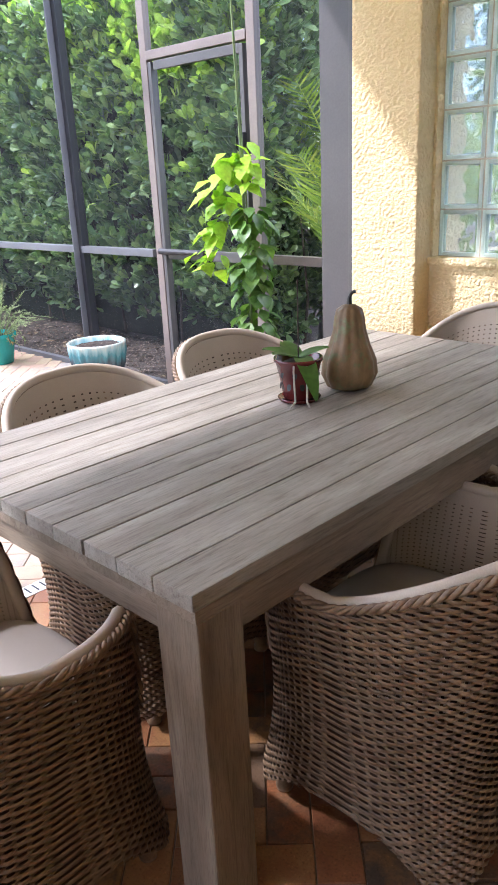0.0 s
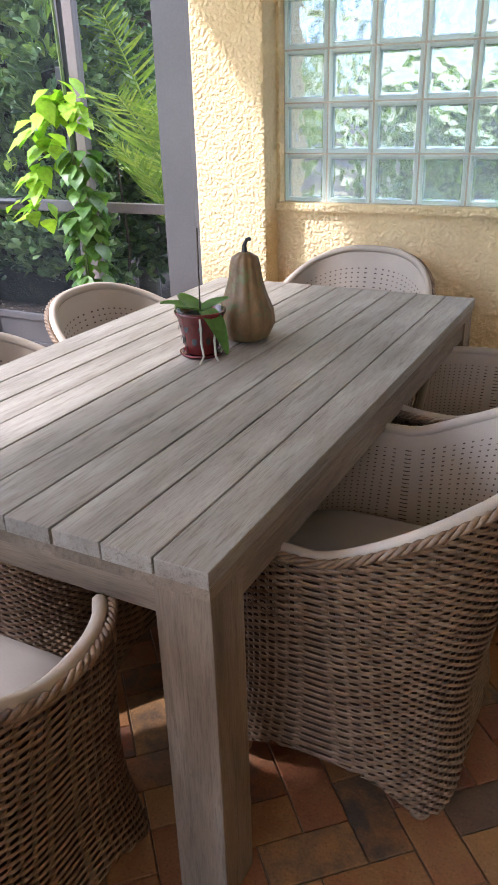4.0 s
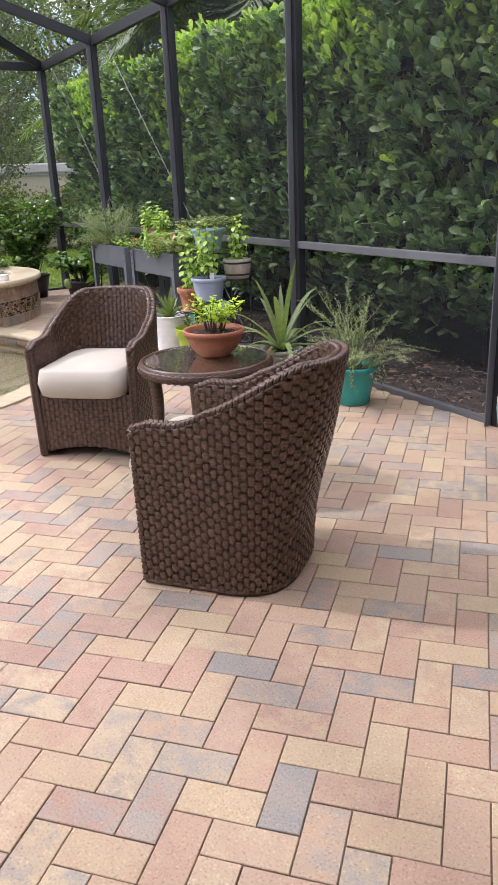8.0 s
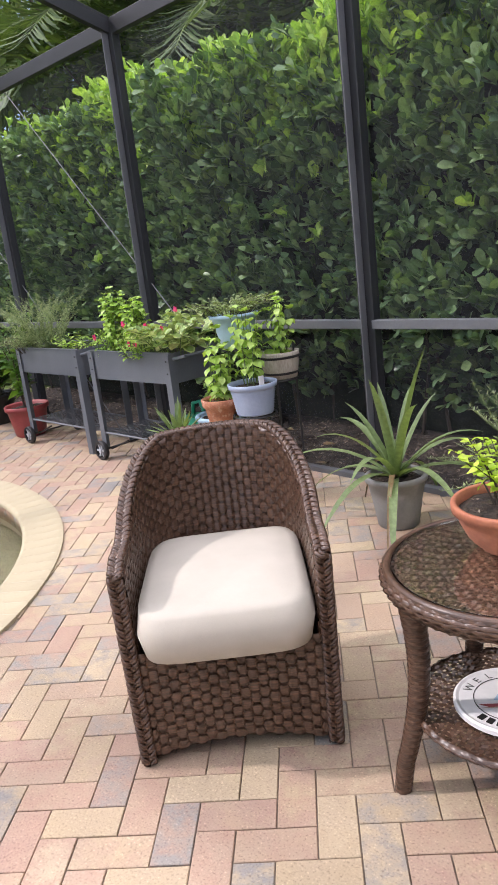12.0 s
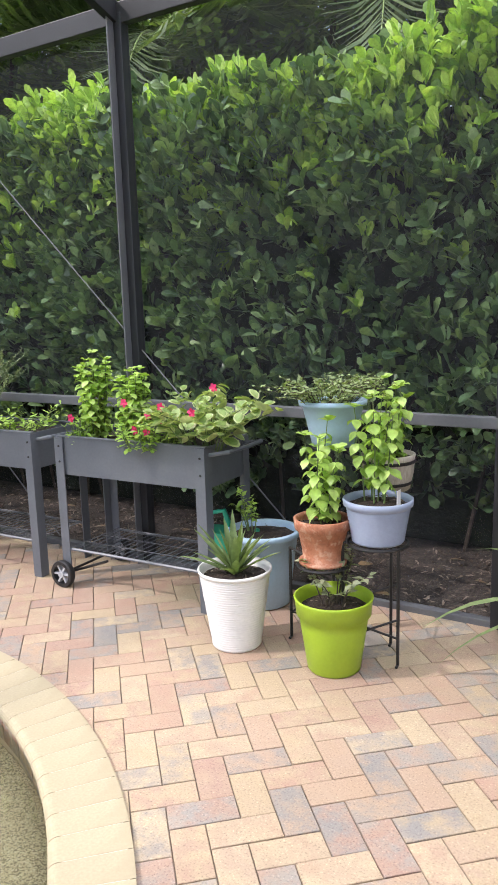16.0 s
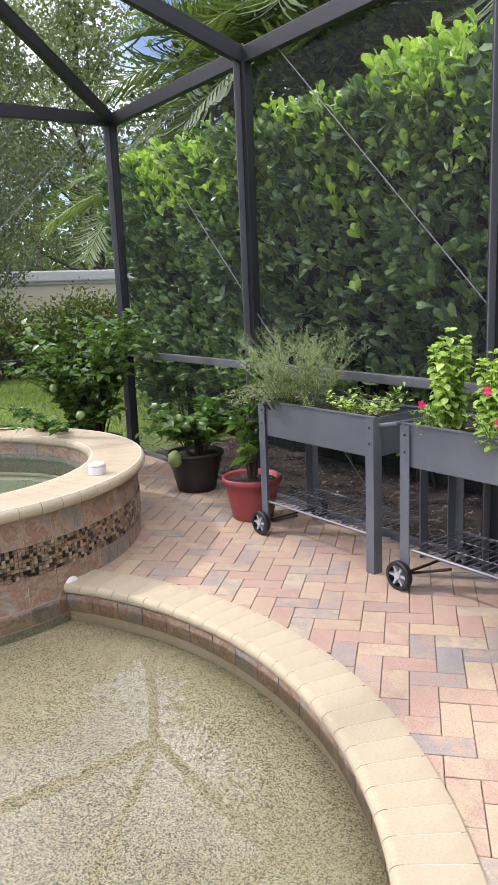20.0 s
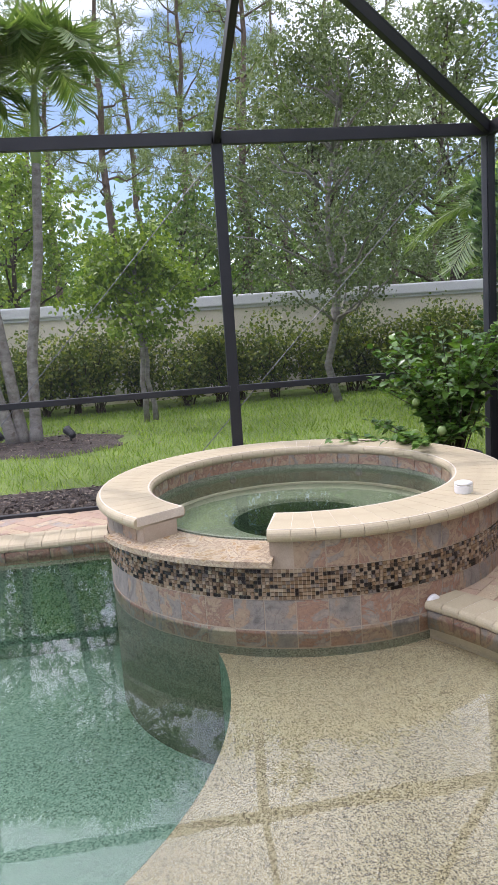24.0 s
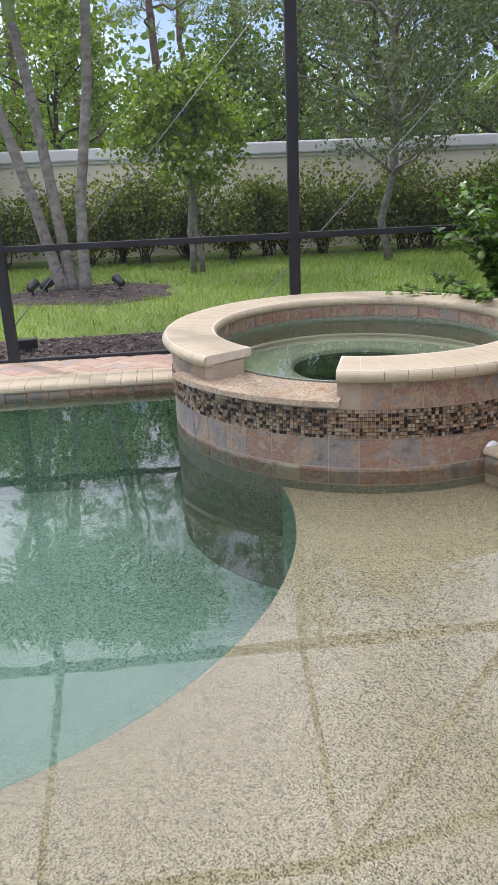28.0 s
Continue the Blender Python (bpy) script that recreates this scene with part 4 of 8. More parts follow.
for z0, z1, w in ((-0.150, -0.061, 1), (-0.057, 0.1, 1), (0.261, 0.412, 1)):
    da = 360 / n_tile
    half = radians(da) / 2 - 0.0022
    bm = bmesh.new()
    rows = []
    for rr in (WALL_R - 0.0095, WALL_R - 0.0035):
        rows.append([bm.verts.new((rr * math.cos(a), rr * math.sin(a), z)) for a in (-half, 0, half) for z in (z0 + 0.002, z1 - 0.002)])
    I, O = rows
    for a, b, c2, d in ((0, 2, 3, 1), (2, 4, 5, 3)):
        bm.faces.new((O[a], O[b], O[c2], O[d]))
    for a, b in ((0, 2), (2, 4), (4, 5), (5, 3), (3, 1), (1, 0)):
        bm.faces.new((I[a], I[b], O[b], O[a]))
    bmesh.ops.recalc_face_normals(bm, faces=bm.faces)
    me = mesh_of("slate_tile", bm)
    me.materials.append(M["slate"])
    for k in range(n_tile):
        a = da * (k + 0.5)
        a = (a + 180) % 360 - 180
        if z0 > 0.2 and NOTCH[0] - 3 < a < NOTCH[1] + 2:
            continue
        ob = new("slate_tile", me)
        ob.parent = spa
        ob.matrix_basis = pose(0, 0, 0, 0, 0, a)

# mosaic band: rows of small chips
verts, faces = [], []
chip = 0.0202
nchip = round(2 * math.pi * WALL_R / chip)
for row in range(8):
    z0 = 0.104 + row * 0.0196
    for k in range(nchip):
        a0 = 2 * math.pi * k / nchip + 0.0013
        a1 = 2 * math.pi * (k + 1) / nchip - 0.0013
        b = len(verts)
        for a in (a0, a1):
            for z in (z0 + 0.0012, z0 + 0.0174):
                for r in (WALL_R - 0.006, WALL_R + 0.002):
                    verts.append((r * math.cos(a), r * math.sin(a), z))
        faces += [(b + 1, b + 5, b + 7, b + 3), (b, b + 1, b + 3, b + 2), (b + 4, b + 6, b + 7, b + 5), (b + 2, b + 3, b + 7, b + 6), (b, b + 4, b + 5, b + 1)]
mos = raw("mosaic_band", verts, faces, M["mosaic"], spa, "brown and black glass mosaic chips")
mos["kind"] = "stuff"
# rim stones
rim_n = 62
wedge_stones("rim_stone", (0, 0), RIM_IN, SPA_R, NOTCH[1], NOTCH[0] + 360, rim_n, SPA_H, 0.066, spa, True, True, gap=0.0026)
# spillway slab
bm = bmesh.new()
pts = arc((0, 0), SPA_R + 0.035, NOTCH[0] - 14, NOTCH[1] + 1, 16) + arc((0, 0), RIM_IN + 0.04, NOTCH[1] + 1, NOTCH[0] - 14, 16)
f = bm.faces.new([bm.verts.new((x, y, SPILL_Z - 0.03)) for x, y in pts])
g = bmesh.ops.extrude_face_region(bm, geom=[f])
bmesh.ops.translate(bm, verts=[v for v in g["geom"] if isinstance(v, bmesh.types.BMVert)], vec=(0, 0, 0.03))
bmesh.ops.recalc_face_normals(bm, faces=bm.faces)
part("spillway", bm, M["travertine"], spa, "polished brown and cream travertine spillway")
# rim tiles inside
inner_me = mesh_of("inner_tile", box_bm((RIM_IN + 0.012, -0.0825, 0.334), (RIM_IN + 0.03, 0.0825, 0.412)))
inner_me.materials.append(M["slate"])
for k in range(36):
    a = (k * 10 + 5 + 180) % 360 - 180
    if NOTCH[0] - 2 < a < NOTCH[1] + 2:
        continue
    ob = new("inner_tile", inner_me)
    ob.parent = spa
    ob.matrix_basis = pose(0, 0, 0, 0, 0, a)
# return fitting low on the spa wall
fit = lathe_bm([(0.045, 0.0), (0.043, 0.012), (0.028, 0.022), (0.016, 0.018), (0.004, 0.018)], 24)
bmesh.ops.transform(fit, matrix=pose(0, 0, 0, 0, 0, 18.5) @ pose(WALL_R + 0.002, 0, -0.01, 0, 90, 0), verts=fit.verts)
part("return_fitting", fit, M["white_plastic"], spa, "round white water return", smooth=True)

# ---- pool cage ----
cage = thing("pool_cage", pose(0, 0, 0), "dark bronze aluminium pool cage with insect screens", "pool cage", kind="structure")


def bar(name, p, q, w, h, mat="alu", parent=None, bevel=0.004):
    return part(name, beam_bm(p, q, w, h, bevel), M[mat], parent or cage)


for x in POSTS_X + [SCREEN_X]:
    bar("post", (x, SCREEN_Y, -0.03), (x, SCREEN_Y, EAVE), 0.10 if x > SCREEN_X else 0.06, 0.06)
    bar("post_flange", (x, SCREEN_Y - 0.055, 0), (x, SCREEN_Y - 0.055, EAVE), 0.008, 0.05, "rail")
for y in FAR_POSTS_Y:
    bar("post", (SCREEN_X, y, -0.03), (SCREEN_X, y, EAVE), 0.055, 0.09)
bar("eave_beam", (SCREEN_X, SCREEN_Y, EAVE), (-2.3, SCREEN_Y, EAVE), 0.055, 0.10)
bar("eave_beam", (SCREEN_X, SCREEN_Y, EAVE), (SCREEN_X, -6.6, EAVE), 0.055, 0.10)
xs = [SCREEN_X] + POSTS_X[::-1] + [-3.95]
for a, b in zip(xs, xs[1:]):
    bar("chair_rail", (a + 0.035, SCREEN_Y - 0.01, RAIL_Z), (b - 0.035, SCREEN_Y - 0.01, RAIL_Z), 0.05, 0.05, "rail")
    bar("sill", (a + 0.03, SCREEN_Y, 0.0), (b - 0.03, SCREEN_Y, 0.0), 0.05, 0.06, "rail")
ys = [SCREEN_Y] + FAR_POSTS_Y
for a, b in zip(ys, ys[1:]):
    bar("chair_rail", (SCREEN_X + 0.01, a - 0.03, RAIL_Z), (SCREEN_X + 0.01, b + 0.03, RAIL_Z), 0.05, 0.05)
    bar("sill", (SCREEN_X, a - 0.03, 0.0), (SCREEN_X, b + 0.03, 0.0), 0.05, 0.05)
# roof: sloped rafters, hips and the flat middle
bar("hip_rafter", (SCREEN_X, SCREEN_Y, EAVE), (HUB[0], HUB[1], RIDGE), 0.05, 0.10)
for x in POSTS_X:
    bar("rafter", (x, SCREEN_Y, EAVE), (x if x > -10 else HUB[0], HUB[1], RIDGE), 0.05, 0.10)
    bar("roof_beam", (x if x > -10 else HUB[0], HUB[1], RIDGE), (x if x > -10 else HUB[0], -6.6, RIDGE), 0.05, 0.10)
for y in FAR_POSTS_Y:
    bar("rafter", (SCREEN_X, y, EAVE), (HUB[0], y, RIDGE), 0.05, 0.10)
    bar("purlin", (HUB[0], y, RIDGE), (-2.6, y, RIDGE), 0.05, 0.08)
# screens, one per bay
for a, b in zip(xs, xs[1:]):
    for z0, z1 in ((0.03, RAIL_Z - 0.025), (RAIL_Z + 0.025, EAVE - 0.05)):
        raw("screen", [(a, SCREEN_Y + 0.01, z0), (b, SCREEN_Y + 0.01, z0), (b, SCREEN_Y + 0.01, z1), (a, SCREEN_Y + 0.01, z1)], [(0, 1, 2, 3)], M["screen"], cage)
for a, b in zip(ys, ys[1:]):
    for z0, z1 in ((0.03, RAIL_Z - 0.025), (RAIL_Z + 0.025, EAVE - 0.05)):
        raw("screen", [(SCREEN_X - 0.01, a, z0), (SCREEN_X - 0.01, b, z0), (SCREEN_X - 0.01, b, z1), (SCREEN_X - 0.01, a, z1)], [(0, 1, 2, 3)], M["screen"], cage)
SLX = [HUB[0]] + POSTS_X[:3][::-1] + [-2.6]
for a, b in zip(SLX, SLX[1:]):
    raw("screen", [(a, SCREEN_Y, EAVE + 0.03), (b, SCREEN_Y, EAVE + 0.03), (b, HUB[1], RIDGE + 0.03), (a, HUB[1], RIDGE + 0.03)], [(0, 1, 2, 3)], M["screen"], cage)
raw("screen", [(SCREEN_X, SCREEN_Y, EAVE + 0.03), (HUB[0], SCREEN_Y, EAVE + 0.03), (HUB[0], HUB[1], RIDGE + 0.03)], [(0, 1, 2)], M["screen"], cage)
raw("screen", [(SCREEN_X, SCREEN_Y, EAVE + 0.03), (HUB[0], HUB[1], RIDGE + 0.03), (SCREEN_X, HUB[1], EAVE + 0.03)], [(0, 1, 2)], M["screen"], cage)
for a, b in zip(FAR_POSTS_Y, FAR_POSTS_Y[1:]):
    raw("screen", [(SCREEN_X, a, EAVE + 0.03), (HUB[0], a, RIDGE + 0.03), (HUB[0], b, RIDGE + 0.03), (SCREEN_X, b, EAVE + 0.03)], [(0, 1, 2, 3)], M["screen"], cage)
    raw("screen", [(HUB[0], a, RIDGE + 0.03), (-2.6, a, RIDGE + 0.03), (-2.6, b, RIDGE + 0.03), (HUB[0], b, RIDGE + 0.03)], [(0, 1, 2, 3)], M["screen"], cage)
# bracing cables
for p, q in (((-10.47, SCREEN_Y, 2.86), (-7.60, SCREEN_Y, 0.05)), ((-12.42, SCREEN_Y, 2.86), (-9.52, SCREEN_Y, 0.05)), ((SCREEN_X, 3.06, 2.86), (SCREEN_X, 0.30, 0.06)), ((SCREEN_X, 0.90, 2.74), (SCREEN_X, -1.41, 0.29))):
    part("bracing_cable", tube_bm([p, q], 0.004, 6), M["rail"], cage)

# screen door with its frame, in the hedge-side wall
D0, D1, DTOP = -3.93, -3.03, 2.08
door_wall = thing("door_1", pose(0, 0, 0), "closed bronze aluminium screen door with closer and kick plate", "door", kind="structure")
for x in (D0, D1):
    bar("door_post", (x, SCREEN_Y, -0.03), (x, SCREEN_Y, EAVE), 0.06, 0.05, "alu_light", door_wall)
bar("door_head", (D0 + 0.03, SCREEN_Y, DTOP), (D1 - 0.03, SCREEN_Y, DTOP), 0.06, 0.05, "alu_light", door_wall)
for x in (D0 + 0.065, D1 - 0.065):
    bar("stile", (x, SCREEN_Y - 0.01, 0.03), (x, SCREEN_Y - 0.01, DTOP - 0.04), 0.03, 0.05, "alu_grey", door_wall)
for z, hh in ((0.06, 0.06), (0.25, 0.04), (RAIL_Z, 0.06), (DTOP - 0.06, 0.05)):
    bar("rail", (D0 + 0.09, SCREEN_Y - 0.01, z), (D1 - 0.09, SCREEN_Y - 0.01, z), 0.03, hh, "alu_grey", door_wall)
part("kick_plate", box_bm((D0 + 0.09, SCREEN_Y - 0.012, 0.09), (D1 - 0.09, SCREEN_Y - 0.004, 0.23)), M["alu_grey"], door_wall)
part("closer", tube_bm([(D0 + 0.05, SCREEN_Y - 0.06, RAIL_Z + 0.02), (D0 + 0.45, SCREEN_Y - 0.06, RAIL_Z + 0.02)], 0.019, 12), M["alu"], door_wall, "black tube door closer")
part("closer_bracket", box_bm((D0 + 0.43, SCREEN_Y - 0.075, RAIL_Z), (D0 + 0.48, SCREEN_Y - 0.025, RAIL_Z + 0.04), 0.003), M["alu"], door_wall)
part("latch", box_bm((D1 - 0.09, SCREEN_Y - 0.06, 1.52), (D1 - 0.05, SCREEN_Y - 0.02, 1.6), 0.006), M["alu"], door_wall)
for z0, z1 in ((0.27, RAIL_Z - 0.03), (RAIL_Z + 0.03, DTOP - 0.08)):
    raw("screen", [(D0 + 0.08, SCREEN_Y, z0), (D1 - 0.08, SCREEN_Y, z0), (D1 - 0.08, SCREEN_Y, z1), (D0 + 0.08, SCREEN_Y, z1)], [(0, 1, 2, 3)], M["screen"], door_wall)
raw("transom_screen", [(D0, SCREEN_Y, DTOP), (D1, SCREEN_Y, DTOP), (D1, SCREEN_Y, EAVE), (D0, SCREEN_Y, EAVE)], [(0, 1, 2, 3)], M["screen"], door_wall)
bar("chair_rail", (D1 + 0.03, SCREEN_Y, RAIL_Z), (-2.36, SCREEN_Y, RAIL_Z), 0.05, 0.05, "alu_light")
bar("sill", (D1 + 0.03, SCREEN_Y, 0.0), (-2.36, SCREEN_Y, 0.0), 0.05, 0.06, "alu_light")
for z0, z1 in ((0.03, RAIL_Z - 0.025), (RAIL_Z + 0.025, EAVE)):
    raw("screen", [(D1, SCREEN_Y, z0), (-2.36, SCREEN_Y, z0), (-2.36, SCREEN_Y, z1), (D1, SCREEN_Y, z1)], [(0, 1, 2, 3)], M["screen"], cage)
part("wall_post", box_bm((-2.37, 2.98, 0), (-2.19, 3.30, EAVE), 0.006), M["alu_grey"], cage)
part("wall_post", box_bm((-2.185, 2.95, 0), (-2.147, 3.30, EAVE), 0.006), M["alu_grey"], cage)

# ---- house ----
wall_n = thing("wall_north", pose(0, 0, 0), "yellow textured stucco wall round a glass block window", "wall", kind="structure")
COL_Y, WIN_Y = 2.92, 3.045
WX0, WZ0, PITCH, WCOLS, WROWS = -1.787, 0.99, 0.2025, 12, 7
WX1, WZ1 = WX0 + PITCH * WCOLS, WZ0 + PITCH * WROWS
part("column", box_bm((-2.145, COL_Y, 0), (-1.80, 3.34, 2.74), 0.012), M["stucco"], wall_n)
part("apron_wall", box_bm((-1.80, WIN_Y, 0), (3.0, 3.30, WZ0), 0), M["stucco"], wall_n)
part("window_sill", box_bm((-1.80, WIN_Y - 0.03, WZ0 - 0.03), (WX1 + 0.03, WIN_Y, WZ0 + 0.004), 0.008), M["stucco"], wall_n)
part("side_wall", box_bm((WX1, WIN_Y, WZ0), (3.0, 3.30, 2.74)), M["stucco"], wall_n)
part("head_wall", box_bm((-1.80, WIN_Y, WZ1), (WX1, 3.30, 2.74)), M["stucco"], wall_n)
part("jamb", box_bm((-1.80, WIN_Y, WZ0), (WX0, 3.30, WZ1)), M["stucco"], wall_n)
window = thing("window_1", pose(0, 0, 0), "glass block window with rippled clear blocks and pale mortar", "window", kind="structure")
gb, fw = PITCH - 0.007, 0.016
bm = bmesh.new()
box(bm, (fw, 0.004, fw), (gb - fw, 0.05, gb - fw), 0.008)
for lo, hi in (((0, 0, 0), (fw, 0.056, gb)), ((gb - fw, 0, 0), (gb, 0.056, gb)), ((fw, 0, 0), (gb - fw, 0.056, fw)), ((fw, 0, gb - fw), (gb - fw, 0.056, gb))):
    box(bm, lo, hi, 0.005)
block_me = mesh_of("glass_block", bm)
block_me.materials.append(M["glass_block"])
block_me.materials.append(M["mortar"])
for p in block_me.polygons:
    c = p.center
    p.material_index = 0 if fw - 0.001 < c.x < gb - fw + 0.001 and fw - 0.001 < c.z < gb - fw + 0.001 and (0.0035 < c.y < 0.0505) and abs(p.normal.y) > 0.3 else 1
frame_bm = bmesh.new()
for i in range(WCOLS + 1):
    x = WX0 + i * PITCH
    box(frame_bm, (x - 0.0042, WIN_Y + 0.05, WZ0), (x + 0.0042, WIN_Y + 0.098, WZ1))
for j in range(WROWS + 1):
    z = WZ0 + j * PITCH
    box(frame_bm, (WX0, WIN_Y + 0.0505, z - 0.0042), (WX1, WIN_Y + 0.0975, z + 0.0042))
part("mortar_grid", frame_bm, M["grout"], window)
for i in range(WCOLS):
    for j in range(WROWS):
        ob = new("glass_block", block_me)
        ob.parent = window
        ob.matrix_basis = pose(WX0 + i * PITCH + 0.0045, WIN_Y + 0.045, WZ0 + j * PITCH + 0.0045)
        ob.visible_shadow = False
part("ceiling", box_bm((-2.65, -3.6, 2.74), (3.6, 3.6, 2.9)), M["ceiling"])
tagged(bpy.data.objects["ceiling"], "white painted lanai ceiling", "ceiling", kind="structure")
part("fascia", box_bm((-2.72, -3.6, 2.60), (-2.65, 3.6, 2.95), 0.006), M["alu_grey"])
tagged(bpy.data.objects["fascia"], "bronze fascia along the roof edge", "trim", kind="structure")
part("wall_east", box_bm((3.0, -3.6, 0), (3.2, 3.3, 2.74)), M["stucco"])
tagged(bpy.data.objects["wall_east"], "plain yellow stucco wall added out of view", "wall", kind="structure")
# Added half wall, out of view, to cut skylight entering the lanai
part("wall_south", box_bm((0.4, -3.6, 0), (3.0, -3.4, 2.74)), M["stucco"])
tagged(bpy.data.objects["wall_south"], "plain yellow stucco wall added out of view", "wall", kind="structure")
# slotted drain along the roof edge
drain = thing("drain_channel", pose(0, 0, 0), "white slotted plastic drain channel set in the pavers", "drain", kind="structure")
part("channel", box_bm((LANAI_X - 0.035, -6.8, -0.02), (LANAI_X + 0.035, 3.2, 0.004), 0.002), M["white_plastic"], drain)
bm = bmesh.new()
for k in range(180):
    y = -2.5 + k * 0.031
    box(bm, (LANAI_X - 0.025, y, 0.0035), (LANAI_X + 0.025, y + 0.007, 0.0052))
part("slots", bm, M["alu"], drain)["kind"] = "stuff"

# ---- hedge and yard ----


def clusters(tips, outward, per, size, spread):
    """Leaves in rosettes round twig tips."""
    n = len(tips)
    pos = np.repeat(tips, per, 0) + RNG.normal(size=(n * per, 3)) * 0.012
    d = np.repeat(outward, per, 0) + RNG.normal(size=(n * per, 3)) * spread
    nor = np.repeat(outward, per, 0) * 0.8 + RNG.normal(size=(n * per, 3)) * 0.5 + np.array([0, 0, 0.6])
    return pos, d, nor, size * RNG.uniform(0.65, 1.2, n * per)


def build_hedge():
    hedge = thing("hedge", pose(0, 0, 0), "tall dense clusia hedge with glossy rounded leaves", "hedge")
    x0, x1, y0, top = -14.3, -3.75, 4.02, 2.70

    def face_y(x, z):
        return y0 + 0.10 * np.sin(x * 2.3) + 0.07 * np.sin(x * 5.1 + z * 3) + 0.05 * np.sin(z * 6 + x) + 0.22 * (z < 0.5) - 0.02 * z

    def top_z(x):
        return top + 0.07 * np.sin(x * 1.7) + 0.05 * np.sin(x * 4.3 + 1)
    # near-black box in place of the shade deep inside the hedge
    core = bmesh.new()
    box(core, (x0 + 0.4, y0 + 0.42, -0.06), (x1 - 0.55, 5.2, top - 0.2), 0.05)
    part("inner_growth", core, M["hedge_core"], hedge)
    n = 6400
    z = 0.20 + (top - 0.18) * RNG.uniform(0, 1, n) ** 0.9
    x = RNG.uniform(x0, x1, n)
    depth = RNG.exponential(0.13, n)
    tips = np.c_[x, face_y(x, z) + depth - 0.05, z]
    out = np.c_[RNG.normal(0, 0.35, n), -np.ones(n), 0.85 + RNG.normal(0, 0.3, n)]
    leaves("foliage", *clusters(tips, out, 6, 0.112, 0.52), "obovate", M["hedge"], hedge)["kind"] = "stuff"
    # paler new growth on top; its brightness also paints in the sun
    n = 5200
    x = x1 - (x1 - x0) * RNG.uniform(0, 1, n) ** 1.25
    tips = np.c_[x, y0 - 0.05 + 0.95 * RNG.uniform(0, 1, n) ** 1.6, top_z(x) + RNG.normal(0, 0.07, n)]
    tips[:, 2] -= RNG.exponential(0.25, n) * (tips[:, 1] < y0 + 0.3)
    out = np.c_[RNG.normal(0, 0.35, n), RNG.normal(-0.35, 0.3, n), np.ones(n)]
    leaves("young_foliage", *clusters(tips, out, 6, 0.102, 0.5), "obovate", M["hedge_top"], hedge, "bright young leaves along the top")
    # the two ends
    for xe, way in ((x0, -1.0), (x1, 1.0)):
        n = 900
        z = RNG.uniform(0.15, top, n)
        tips = np.c_[xe - way * RNG.exponential(0.16, n), y0 + RNG.uniform(0.05, 1.1, n), z]
        out = np.c_[np.full(n, way), RNG.normal(-0.2, 0.4, n), 0.55 + RNG.normal(0, 0.3, n)]
        leaves("end_foliage", *clusters(tips, out, 6, 0.10, 0.7), "obovate", M["hedge"], hedge)["kind"] = "stuff"
    tw = bmesh.new()
    for k in range(60):
        x = x0 + (x1 - x0) * (k + RNG.uniform(0, 1)) / 60
        y = 4.45 + RNG.uniform(-0.1, 0.2)
        tube_bm([(x, y, -0.06), (x + RNG.normal(0, 0.06), y - 0.05, 0.45), (x + RNG.normal(0, 0.15), y - 0.2, 1.1)], [0.014, 0.011, 0.006], 5, tw)
    part("branchwork", tw, M["twig"], hedge)["kind"] = "stuff"
    # the hedge turns the corner behind the side window
    back = thing("hedge", pose(0, 0, 0), "sunlit green hedge beyond the glass block window", "hedge")
    # same near-black filler for inner shade
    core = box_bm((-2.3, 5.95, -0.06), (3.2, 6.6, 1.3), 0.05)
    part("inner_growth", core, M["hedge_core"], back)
    n = 1100
    tips = np.c_[RNG.uniform(-2.4, 3.2, n), 5.75 + RNG.exponential(0.08, n), RNG.uniform(0.1, 1.5, n)]
    out = np.c_[RNG.normal(0, 0.35, n), -np.ones(n), 0.7 + RNG.normal(0, 0.3, n)]
    leaves("foliage", *clusters(tips, out, 6, 0.12, 0.75), "obovate", M["hedge_top"], back)


build_hedge()
yl = leaves("fallen_leaf", [(-8.49, 3.93, 1.86)], [(0.1, -0.1, 1.0)], [(0.2, -1.0, 0.1)], [0.10], "obovate", M["gourd"], bpy.data.objects["hedge"], "one yellowed leaf")

# mulch chips under the hedge
n = 9000
pos = np.c_[RNG.uniform(-13.6, -2.3, n), RNG.uniform(SCREEN_Y + 0.06, 4.35, n), np.full(n, -0.05) + RNG.uniform(0, 0.015, n)]
d = rand_dirs(n)
d[:, 2] *= 0.2
leaves("mulch_chips", pos, d, np.tile((0.0, 0.0, 1.0), (n, 1)) + RNG.normal(0, 0.35, (n, 3)), RNG.uniform(0.02, 0.06, n), "lance", M["mulch_chip"])
n = 70
leaves("dry_leaf_litter", np.c_[RNG.uniform(-12, -3, n), RNG.uniform(SCREEN_Y + 0.08, 4.2, n), np.full(n, -0.028)], np.c_[RNG.normal(0, 1, (n, 2)), np.full(n, 0.1)], np.tile((0.0, 0.0, 1.0), (n, 1)) + RNG.normal(0, 0.25, (n, 3)), RNG.uniform(0.05, 0.09, n), "obovate", M["gourd"])
tagged(bpy.data.objects["dry_leaf_litter"], "scattered dry brown leaves on the mulch", "leaves", kind="stuff")
tagged(bpy.data.objects["mulch_chips"], "dark bark chips and dry leaves", "mulch", kind="stuff")


